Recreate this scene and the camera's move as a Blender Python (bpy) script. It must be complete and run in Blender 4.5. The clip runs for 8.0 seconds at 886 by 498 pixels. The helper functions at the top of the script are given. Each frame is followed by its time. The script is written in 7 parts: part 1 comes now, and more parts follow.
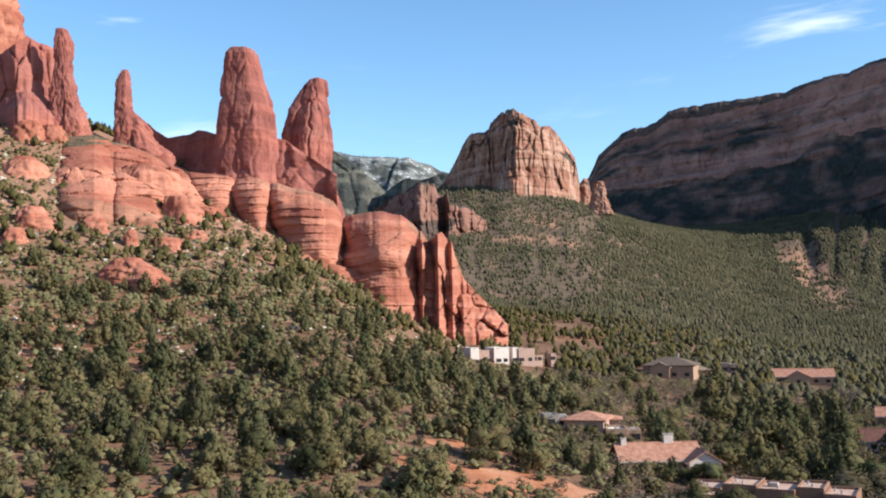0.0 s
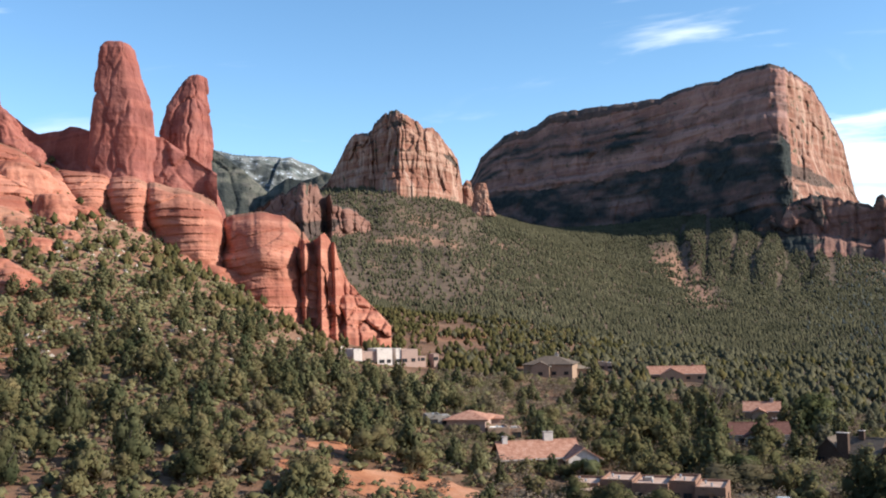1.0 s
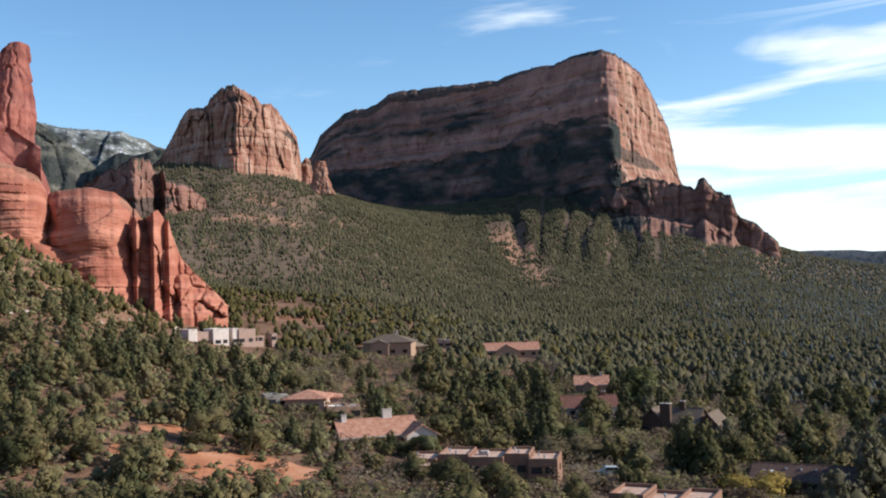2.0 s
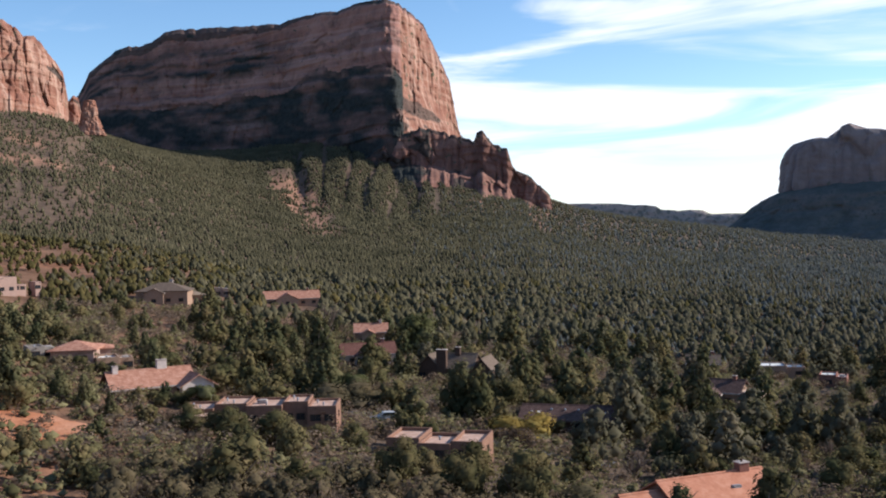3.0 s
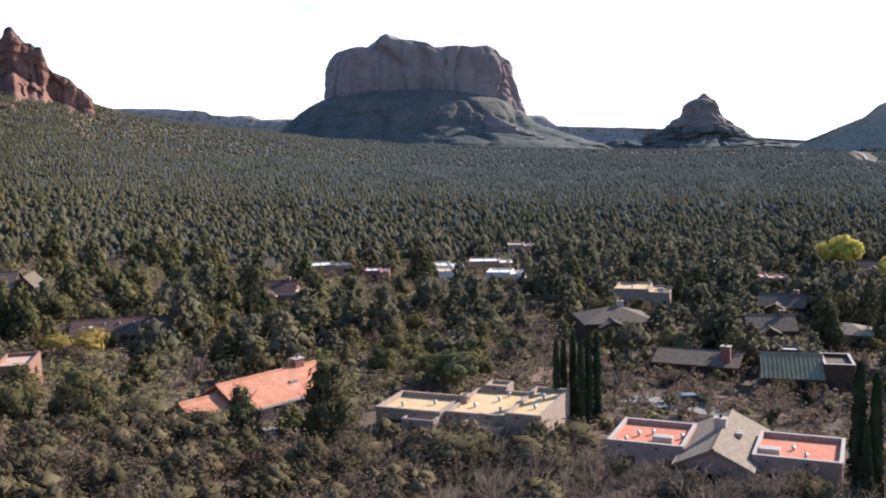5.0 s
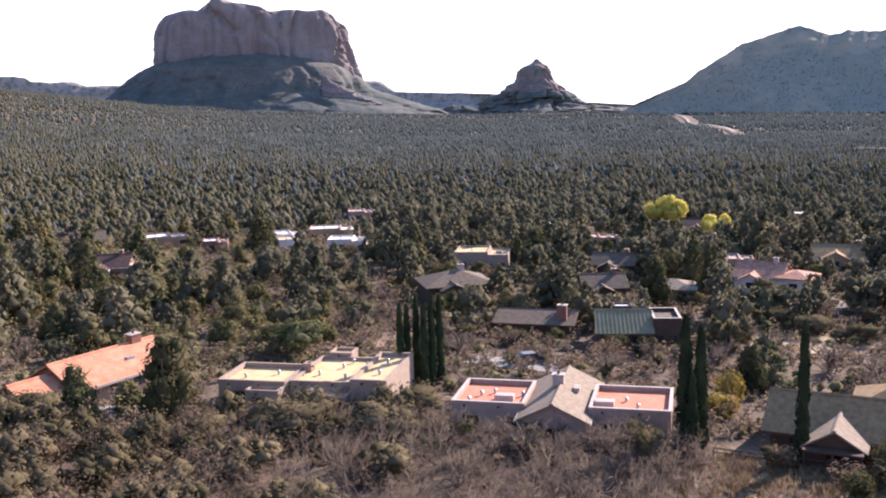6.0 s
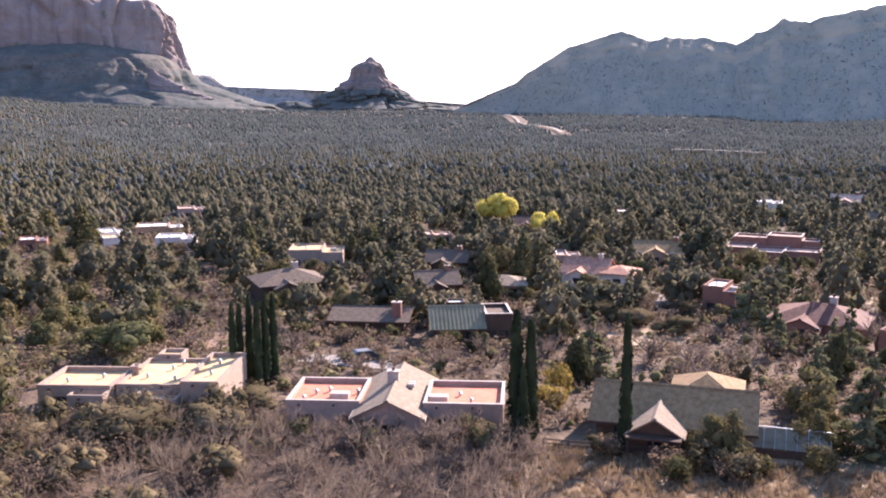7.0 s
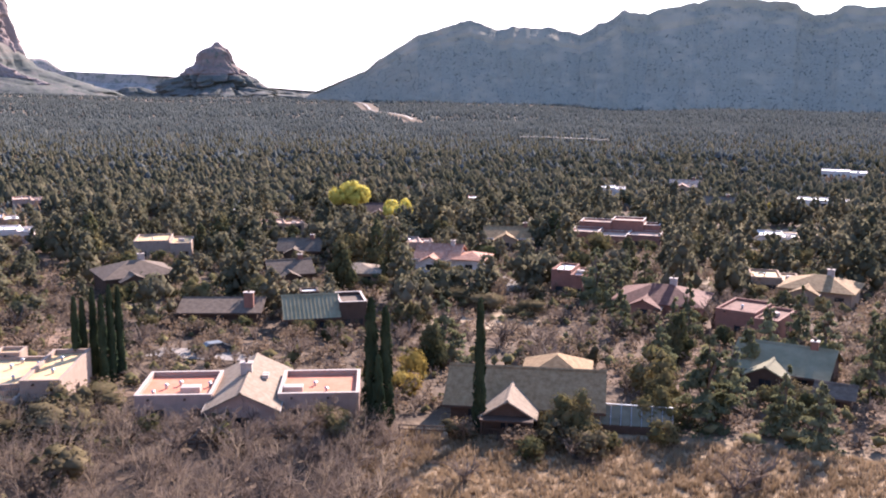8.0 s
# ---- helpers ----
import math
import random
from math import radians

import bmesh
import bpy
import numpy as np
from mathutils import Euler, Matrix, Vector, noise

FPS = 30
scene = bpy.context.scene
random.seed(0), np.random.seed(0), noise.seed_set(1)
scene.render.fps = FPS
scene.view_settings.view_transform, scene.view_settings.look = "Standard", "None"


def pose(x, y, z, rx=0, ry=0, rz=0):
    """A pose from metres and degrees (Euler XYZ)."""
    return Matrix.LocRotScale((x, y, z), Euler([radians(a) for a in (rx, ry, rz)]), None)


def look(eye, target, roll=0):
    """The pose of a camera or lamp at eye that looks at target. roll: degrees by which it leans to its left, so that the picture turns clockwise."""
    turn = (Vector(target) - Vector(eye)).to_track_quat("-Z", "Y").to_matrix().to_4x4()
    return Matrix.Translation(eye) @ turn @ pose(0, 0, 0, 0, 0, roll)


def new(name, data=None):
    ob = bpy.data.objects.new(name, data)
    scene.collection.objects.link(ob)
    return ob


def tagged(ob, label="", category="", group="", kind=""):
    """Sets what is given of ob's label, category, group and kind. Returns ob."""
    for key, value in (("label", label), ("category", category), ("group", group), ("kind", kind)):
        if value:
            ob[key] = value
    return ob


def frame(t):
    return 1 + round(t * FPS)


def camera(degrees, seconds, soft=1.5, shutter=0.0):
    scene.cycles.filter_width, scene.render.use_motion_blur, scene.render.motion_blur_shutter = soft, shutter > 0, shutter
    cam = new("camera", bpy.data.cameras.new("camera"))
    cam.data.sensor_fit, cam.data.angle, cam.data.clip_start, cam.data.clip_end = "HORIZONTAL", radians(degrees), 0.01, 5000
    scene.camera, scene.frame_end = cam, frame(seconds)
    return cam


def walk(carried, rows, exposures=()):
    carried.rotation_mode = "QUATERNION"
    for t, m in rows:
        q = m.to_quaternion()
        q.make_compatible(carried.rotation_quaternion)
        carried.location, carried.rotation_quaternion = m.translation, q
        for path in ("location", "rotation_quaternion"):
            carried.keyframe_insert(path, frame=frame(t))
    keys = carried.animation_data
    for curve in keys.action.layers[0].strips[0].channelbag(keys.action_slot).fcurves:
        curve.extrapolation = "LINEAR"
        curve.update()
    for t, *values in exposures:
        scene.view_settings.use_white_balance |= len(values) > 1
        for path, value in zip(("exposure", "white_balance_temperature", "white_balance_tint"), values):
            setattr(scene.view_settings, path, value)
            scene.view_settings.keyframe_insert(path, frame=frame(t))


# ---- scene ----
# One still viewpoint on a hill above a red-rock valley: the camera only turns.
EYE = 38.0
cam = camera(47.57, 8.0, soft=2.0)
TURNS = [  # seconds, yaw, pitch, lean
    (0.0, 0.0, 3.9, 1.1), (0.5, -3.08, 3.83, 1.53), (1.0, -6.66, 3.81, 1.47), (1.2, -8.47, 3.53, 1.64),
    (2.3, -19.24, 1.28, 1.62), (2.5, -21.95, 0.28, 1.42), (3.0, -28.1, -0.92, 1.21), (3.5, -32.25, -1.79, 1.51),
    (4.0, -38.6, -3.31, 1.26), (4.5, -46.18, -6.37, 1.23), (4.7, -49.35, -6.61, 1.21), (5.8, -59.97, -8.67, 1.97),
    (6.0, -62.11, -9.02, 1.71), (6.5, -66.25, -9.27, 1.05), (7.0, -71.64, -9.34, 0.44), (7.5, -77.0, -9.79, 0.12),
    (8.0, -80.11, -10.07, -0.08),
]
walk(cam, [(t, pose(0, 0, EYE, 90 + pitch, 0, yaw) @ pose(0, 0, 0, 0, 0, -lean)) for t, yaw, pitch, lean in TURNS],
     exposures=[(0.0, 0.7, 6100, 4), (1.2, 0.6, 6100, 4), (2.5, 0.32, 6050, 7), (3.5, 0.46, 6150, 12), (4.5, 0.8, 6020, 8), (6.0, 1.45, 6330, 21), (7.0, 1.78, 6540, 26), (8.0, 1.74, 6480, 24)])

# ---- light: low winter sun, blue sky with thin cirrus ----
SUN_AZ, SUN_EL = 107.0, 27.0


def bearing(az, d, z=0.0):
    """A place d metres away in direction az, degrees to the right of the y axis."""
    return Vector((d * math.sin(radians(az)), d * math.cos(radians(az)), z))


sun = new("sun", bpy.data.lights.new("sun", "SUN"))
sun.data.energy, sun.data.angle, sun.data.color = 5.0, radians(0.53), (1.0, 0.93, 0.84)
sun.matrix_world = look(bearing(SUN_AZ, 1000, 1000 * math.tan(radians(SUN_EL))), (0, 0, 0))

world = bpy.data.worlds.new("sky")
scene.world = world
world.use_nodes = True


def nodes_of(tree):
    """Short hands for building a node tree."""
    def node(kind, **values):
        n = tree.nodes.new(kind)
        for key, value in values.items():
            if key in n.inputs:
                n.inputs[key].default_value = value
        return n

    def link(a, b):
        tree.links.new(a, b)
    return node, link


def build_sky():
    tree = world.node_tree
    tree.nodes.clear()
    node, link = nodes_of(tree)
    out = node("ShaderNodeOutputWorld")
    back = node("ShaderNodeBackground", Strength=0.14)
    sky = node("ShaderNodeTexSky")
    sky.sky_type, sky.sun_disc = "NISHITA", False
    sky.sun_elevation, sky.sun_rotation = radians(SUN_EL), radians(SUN_AZ)
    sky.altitude, sky.air_density, sky.dust_density, sky.ozone_density = 1400, 1.0, 0.25, 1.0
    co = node("ShaderNodeTexCoord")
    sep = node("ShaderNodeSeparateXYZ")
    link(co.outputs["Generated"], sep.inputs[0])
    # long level streaks: noise over bearing and height
    round_ = node("ShaderNodeMath")
    round_.operation = "ARCTAN2"
    link(sep.outputs[0], round_.inputs[0])
    link(sep.outputs[1], round_.inputs[1])
    flat = node("ShaderNodeCombineXYZ")
    link(round_.outputs[0], flat.inputs[0])
    link(sep.outputs[2], flat.inputs[1])
    turn = node("ShaderNodeMapping")
    turn.inputs["Location"].default_value = (0.35, 0.2, 0.0)
    turn.inputs["Rotation"].default_value = (0, 0, radians(7))
    turn.inputs["Scale"].default_value = (3.0, 21.0, 0.0)
    link(flat.outputs[0], turn.inputs[0])
    big = node("ShaderNodeTexNoise", Scale=1.0, Detail=6.0, Roughness=0.52, Distortion=0.9)
    link(turn.outputs[0], big.inputs["Vector"])
    # more cloud on the sun's side
    side = node("ShaderNodeVectorMath")
    side.operation = "DOT_PRODUCT"
    link(co.outputs["Generated"], side.inputs[0])
    side.inputs[1].default_value = bearing(SUN_AZ - 2, 1)
    wide = node("ShaderNodeMapRange")
    wide.inputs["From Min"].default_value, wide.inputs["From Max"].default_value = -0.2, 0.75
    wide.inputs["To Min"].default_value, wide.inputs["To Max"].default_value = 0.065, 0.33
    link(side.outputs["Value"], wide.inputs[0])
    add = node("ShaderNodeMath")
    add.operation = "ADD"
    link(big.outputs[0], add.inputs[0])
    low = node("ShaderNodeMath")  # the clouds lie low over the horizon
    low.operation = "MULTIPLY_ADD"
    link(sep.outputs[2], low.inputs[0])
    low.inputs[1].default_value = -0.55
    link(wide.outputs[0], low.inputs[2])
    link(low.outputs[0], add.inputs[1])
    ramp = node("ShaderNodeMapRange")
    ramp.interpolation_type = "SMOOTHSTEP"
    ramp.inputs["From Min"].default_value, ramp.inputs["From Max"].default_value = 0.55, 0.80
    link(add.outputs[0], ramp.inputs[0])
    mix = node("ShaderNodeMix")
    mix.data_type = "RGBA"
    link(ramp.outputs[0], mix.inputs[0])
    rich = node("ShaderNodeHueSaturation", Saturation=1.14)
    link(sky.outputs[0], rich.inputs["Color"])
    link(rich.outputs[0], mix.inputs[6])
    mix.inputs[7].default_value = (6.6, 6.6, 6.7, 1)
    link(mix.outputs[2], back.inputs["Color"])
    link(back.outputs[0], out.inputs[0])


build_sky()


# ---- materials ----
def material(name, stops, scale=1.0, rough=0.9, bump=0.3, bump_scale=None, bands=None, spots=None, translucent=0.0, metal=0.0, per_object=0.0, detail=6.0, zones=(), gloss=0.12, streaks=()):
    """A procedural surface. stops: colours along a noise; bands: (metres, strength, colour) of level strata;
    spots: (scale, threshold, colour) of blotches."""
    mat = bpy.data.materials.new(name)
    mat.use_nodes = True
    tree = mat.node_tree
    tree.nodes.clear()
    node, link = nodes_of(tree)
    out = node("ShaderNodeOutputMaterial")
    bsdf = node("ShaderNodeBsdfPrincipled", Roughness=rough, Metallic=metal)
    bsdf.inputs["Specular IOR Level"].default_value = gloss
    co = node("ShaderNodeNewGeometry")
    noise_a = node("ShaderNodeTexNoise", Scale=scale, Detail=detail, Roughness=0.65)
    link(co.outputs["Position"], noise_a.inputs["Vector"])
    ramp = node("ShaderNodeValToRGB")
    els = ramp.color_ramp.elements
    lo, hi = 0.33, 0.67
    for i, c in enumerate(stops):
        at = lo + (hi - lo) * i / max(1, len(stops) - 1)
        e = els[i] if i < 2 else els.new(at)
        e.position, e.color = at, (*c, 1)
    if len(stops) == 1:
        els[1].color, els[1].position = (*stops[0], 1), 1
    link(noise_a.outputs[0], ramp.inputs[0])
    col = ramp.outputs[0]

    def blend(fac, a, colour, mode="MIX"):
        m = node("ShaderNodeMix")
        m.data_type, m.blend_type = "RGBA", mode
        link(fac, m.inputs[0])
        link(a, m.inputs[6])
        m.inputs[7].default_value = (*colour, 1)
        return m.outputs[2]

    if bands:
        for period, strength, colour in bands:
            mp = node("ShaderNodeMapping")
            mp.inputs["Scale"].default_value = (0.01 / period, 0.01 / period, 1.0 / period)
            link(co.outputs["Position"], mp.inputs[0])
            nb = node("ShaderNodeTexNoise", Scale=1.0, Detail=4.0, Roughness=0.6)
            link(mp.outputs[0], nb.inputs["Vector"])
            mr = node("ShaderNodeMapRange")
            mr.inputs["From Min"].default_value, mr.inputs["From Max"].default_value = 0.48, 0.62
            mr.inputs["To Max"].default_value = strength
            link(nb.outputs[0], mr.inputs[0])
            col = blend(mr.outputs[0], col, colour)
    for width, strength, colour in streaks:  # upright stains down a cliff
        mp = node("ShaderNodeMapping")
        mp.inputs["Scale"].default_value = (1.0 / width, 1.0 / width, 0.09 / width)
        link(co.outputs["Position"], mp.inputs[0])
        nb = node("ShaderNodeTexNoise", Scale=1.0, Detail=5.0, Roughness=0.65)
        link(mp.outputs[0], nb.inputs["Vector"])
        mr = node("ShaderNodeMapRange")
        mr.inputs["From Min"].default_value, mr.inputs["From Max"].default_value = 0.5, 0.64
        mr.inputs["To Max"].default_value = strength
        link(nb.outputs[0], mr.inputs[0])
        col = blend(mr.outputs[0], col, colour)
    if spots:
        for sc, threshold, colour in spots:
            nb = node("ShaderNodeTexNoise", Scale=sc, Detail=5.0, Roughness=0.6)
            link(co.outputs["Position"], nb.inputs["Vector"])
            mr = node("ShaderNodeMapRange")
            mr.inputs["From Min"].default_value, mr.inputs["From Max"].default_value = threshold, threshold + 0.06
            link(nb.outputs[0], mr.inputs[0])
            col = blend(mr.outputs[0], col, colour)
    for attribute, colours in zones:
        at = node("ShaderNodeAttribute")
        at.attribute_name = attribute
        nz = node("ShaderNodeTexNoise", Scale=0.11, Detail=6.0, Roughness=0.7)
        link(co.outputs["Position"], nz.inputs["Vector"])
        rz = node("ShaderNodeValToRGB")
        for i, c in enumerate(colours):
            e = rz.color_ramp.elements[i]
            e.position, e.color = 0.36 + 0.28 * i, (*c, 1)
        link(nz.outputs[0], rz.inputs[0])
        m = node("ShaderNodeMix")
        m.data_type = "RGBA"
        link(at.outputs["Fac"], m.inputs[0])
        link(col, m.inputs[6])
        link(rz.outputs[0], m.inputs[7])
        col = m.outputs[2]
    if per_object:
        info = node("ShaderNodeObjectInfo")
        mr = node("ShaderNodeMapRange")
        mr.inputs["To Min"].default_value, mr.inputs["To Max"].default_value = 1 - per_object, 1 + per_object
        link(info.outputs["Random"], mr.inputs[0])
        m = node("ShaderNodeMix")
        m.data_type, m.blend_type = "RGBA", "MULTIPLY"
        m.inputs[0].default_value = 1.0
        link(col, m.inputs[6])
        link(mr.outputs[0], m.inputs[7])
        col = m.outputs[2]
    link(col, bsdf.inputs["Base Color"])
    if bump:
        nb = node("ShaderNodeTexNoise", Scale=bump_scale or scale * 4, Detail=2.5, Roughness=0.5)
        link(co.outputs["Position"], nb.inputs["Vector"])
        bp = node("ShaderNodeBump", Strength=min(1.0, bump), Distance=0.4 / (bump_scale or scale * 4))
        link(nb.outputs[0], bp.inputs["Height"])
        link(bp.outputs[0], bsdf.inputs["Normal"])
    last = bsdf.outputs[0]
    if translucent:
        tr = node("ShaderNodeBsdfTranslucent")
        link(col, tr.inputs[0])
        ms = node("ShaderNodeMixShader", Fac=translucent)
        link(last, ms.inputs[1])
        link(tr.outputs[0], ms.inputs[2])
        last = ms.outputs[0]
    link(last, out.inputs[0])
    return mat


PINEWOOD = ((0.022, 0.025, 0.024), (0.044, 0.045, 0.04))  # far woods on rock; so dark that they also hold the mesa's shade
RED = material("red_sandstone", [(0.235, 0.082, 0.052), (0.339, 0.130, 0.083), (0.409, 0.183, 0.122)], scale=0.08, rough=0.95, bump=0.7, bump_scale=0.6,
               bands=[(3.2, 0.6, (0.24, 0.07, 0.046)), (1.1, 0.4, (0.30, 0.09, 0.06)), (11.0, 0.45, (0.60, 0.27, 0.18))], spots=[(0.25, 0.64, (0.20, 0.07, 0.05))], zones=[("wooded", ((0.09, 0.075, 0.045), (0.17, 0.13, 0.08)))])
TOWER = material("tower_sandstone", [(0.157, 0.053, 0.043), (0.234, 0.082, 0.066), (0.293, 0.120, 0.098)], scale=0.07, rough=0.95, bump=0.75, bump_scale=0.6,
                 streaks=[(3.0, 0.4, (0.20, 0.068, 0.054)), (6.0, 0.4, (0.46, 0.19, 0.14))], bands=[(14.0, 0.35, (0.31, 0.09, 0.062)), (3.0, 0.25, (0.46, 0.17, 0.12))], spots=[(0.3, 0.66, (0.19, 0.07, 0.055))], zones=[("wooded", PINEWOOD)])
BUFF = material("buff_sandstone", [(0.151, 0.063, 0.042), (0.243, 0.107, 0.071), (0.319, 0.165, 0.113)], scale=0.03, rough=0.95, bump=1.0, bump_scale=0.25,
                streaks=[(9.0, 0.7, (0.15, 0.075, 0.055)), (14.0, 0.6, (0.50, 0.33, 0.25))], bands=[(22.0, 0.35, (0.34, 0.15, 0.10)), (7.0, 0.35, (0.50, 0.33, 0.24))], spots=[(0.06, 0.61, (0.07, 0.075, 0.045))], zones=[("wooded", PINEWOOD)])
MESA = material("mesa_sandstone", [(0.196, 0.092, 0.071), (0.281, 0.136, 0.105), (0.371, 0.189, 0.146)], scale=0.02, rough=0.95, bump=0.6, bump_scale=0.12,
                streaks=[(14.0, 0.45, (0.13, 0.08, 0.068))], bands=[(26.0, 0.45, (0.20, 0.10, 0.08)), (9.0, 0.4, (0.40, 0.25, 0.21))], spots=[(0.12, 0.62, (0.08, 0.075, 0.055))], zones=[("wooded", PINEWOOD)])
SPUR = material("spur_sandstone", [(0.148, 0.077, 0.059), (0.229, 0.117, 0.088), (0.303, 0.171, 0.127)], scale=0.03, rough=0.95, bump=0.6, bump_scale=0.2,
                streaks=[(8.0, 0.6, (0.12, 0.055, 0.042))], bands=[(12.0, 0.5, (0.19, 0.08, 0.058))], spots=[(0.08, 0.60, (0.07, 0.07, 0.048))], zones=[("wooded", PINEWOOD)])
RIM = material("wooded_rim", [(0.07, 0.072, 0.055), (0.12, 0.11, 0.085), (0.20, 0.165, 0.135)], scale=0.05, rough=1.0, bump=1.0, bump_scale=0.15, zones=[("wooded", PINEWOOD)])
DISTANT_TALUS = material("distant_wooded_foot", [(0.077, 0.082, 0.073), (0.107, 0.106, 0.096), (0.146, 0.126, 0.113)], scale=0.02, rough=1.0, bump=0.4, bump_scale=0.06, bands=[(34.0, 0.3, (0.20, 0.12, 0.095))], spots=[(0.09, 0.54, (0.085, 0.09, 0.075))], zones=[("wooded", ((0.07, 0.07, 0.063), (0.115, 0.105, 0.092)))])
# sandstone greyed, with some haze of distance mixed into its colour
DISTANT = material("hazy_distant_sandstone", [(0.173, 0.131, 0.126), (0.223, 0.173, 0.168), (0.273, 0.226, 0.218)], scale=0.01, rough=1.0, bump=0.7, bump_scale=0.06,
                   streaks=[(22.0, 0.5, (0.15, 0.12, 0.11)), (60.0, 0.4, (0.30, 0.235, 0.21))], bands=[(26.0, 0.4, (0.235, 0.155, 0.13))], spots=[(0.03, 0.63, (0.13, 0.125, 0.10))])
# darker copy of the distant stone, with the bell butte's shade painted in
SHADED = material("shaded_bell_sandstone", [(0.165, 0.116, 0.101), (0.226, 0.157, 0.137), (0.299, 0.210, 0.181)], scale=0.012, rough=1.0, bump=0.7, bump_scale=0.06,
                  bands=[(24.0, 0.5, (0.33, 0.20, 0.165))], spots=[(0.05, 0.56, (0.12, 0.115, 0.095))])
# lightened slope colours stand in for haze on the horizon
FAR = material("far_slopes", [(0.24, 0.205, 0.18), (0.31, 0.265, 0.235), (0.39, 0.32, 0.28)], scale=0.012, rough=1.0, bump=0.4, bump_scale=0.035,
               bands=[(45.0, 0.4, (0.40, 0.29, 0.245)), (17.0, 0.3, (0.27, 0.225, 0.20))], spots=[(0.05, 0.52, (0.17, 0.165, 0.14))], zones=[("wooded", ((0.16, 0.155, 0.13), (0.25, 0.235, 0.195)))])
# pale and low in contrast: the range's haze is painted in
RANGE = material("hazy_wooded_range", [(0.319, 0.248, 0.181), (0.353, 0.275, 0.202), (0.393, 0.302, 0.227)], scale=0.006, rough=1.0, bump=0.25, bump_scale=0.03,
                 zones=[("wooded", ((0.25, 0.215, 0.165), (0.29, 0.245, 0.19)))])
SNOWY = material("snow_dusted_slope", [(0.13, 0.145, 0.13), (0.19, 0.185, 0.17), (0.26, 0.24, 0.22)], scale=0.02, rough=1.0, bump=0.6, bump_scale=0.06,
                 spots=[(0.06, 0.58, (0.60, 0.62, 0.66))], zones=[("wooded", PINEWOOD)])
SOIL = material("red_soil", [(0.135, 0.070, 0.042), (0.189, 0.100, 0.059), (0.238, 0.138, 0.087)], scale=0.05, rough=1.0, bump=0.8, bump_scale=0.8,
                spots=[(0.011, 0.545, (0.30, 0.14, 0.078)), (0.05, 0.60, (0.28, 0.135, 0.078)), (0.4, 0.62, (0.11, 0.09, 0.055)), (1.2, 0.66, (0.36, 0.30, 0.25))],
                zones=[("litter", ((0.078, 0.058, 0.042), (0.138, 0.1, 0.071))), ("rocky", ((0.22, 0.115, 0.072), (0.40, 0.215, 0.14))), ("grassy", ((0.20, 0.13, 0.077), (0.34, 0.24, 0.145)))])


# ---- shapes ----
def lattice(i, j, k):
    n = (i * 374761393 + j * 668265263 + k * 2147483647 + 144665) & 0x7FFFFFFF
    n = ((n ^ (n >> 13)) * 1274126177) & 0x7FFFFFFF
    n = ((n ^ (n >> 16)) * 668265263) & 0x7FFFFFFF
    return (n & 0xFFFF) / 32767.5 - 1.0


def vnoise(x, y, z):
    """Smooth value noise, -1 to 1, of arrays."""
    x, y, z = np.broadcast_arrays(np.asarray(x, float), np.asarray(y, float), np.asarray(z, float))
    i, j, k = (np.floor(a).astype(np.int64) for a in (x, y, z))
    u, v, w = x - i, y - j, z - k
    u, v, w = (a * a * (3 - 2 * a) for a in (u, v, w))
    total = 0.0
    for a in (0, 1):
        for b in (0, 1):
            for c in (0, 1):
                total = total + lattice(i + a, j + b, k + c) * (u if a else 1 - u) * (v if b else 1 - v) * (w if c else 1 - w)
    return total


def fbm(x, y, z, octaves=4, gain=0.5):
    total, amp = 0.0, 1.0
    for o in range(octaves):
        total = total + amp * vnoise(x * 2 ** o + 17 * o, y * 2 ** o - 9 * o, z * 2 ** o + 5 * o)
        amp *= gain
    return total


def cells(x, y, z):
    """Cell noise of arrays: how deep inside its cell a point lies (0 at a joint), and the cell's own chance, -1 to 1."""
    x, y, z = np.broadcast_arrays(np.asarray(x, float), np.asarray(y, float), np.asarray(z, float))
    i, j, k = (np.floor(a).astype(np.int64) for a in (x, y, z))
    f1, f2, own = np.full(x.shape, 9.0), np.full(x.shape, 9.0), np.zeros(x.shape)
    for a in (-1, 0, 1):
        for b in (-1, 0, 1):
            for c in (-1, 0, 1):
                h = [lattice(i + a + 31 * n, j + b - 17 * n, k + c + 7 * n) for n in range(3)]
                d = (i + a + 0.5 + 0.42 * h[0] - x) ** 2 + (j + b + 0.5 + 0.42 * h[1] - y) ** 2 + (k + c + 0.5 + 0.42 * h[2] - z) ** 2
                nearer = d < f1
                f2 = np.where(nearer, f1, np.minimum(f2, d))
                own = np.where(nearer, h[0], own)
                f1 = np.where(nearer, d, f1)
    return np.sqrt(f2) - np.sqrt(f1), own


def steps(v, seed=0.0):
    """Ledges: each layer leans in towards its top, with layers of uneven strength."""
    n = np.floor(v)
    f = v - n
    return (0.55 - f) * (0.65 + 0.5 * vnoise(n * 1.7 + seed, 0.5, 0.5))


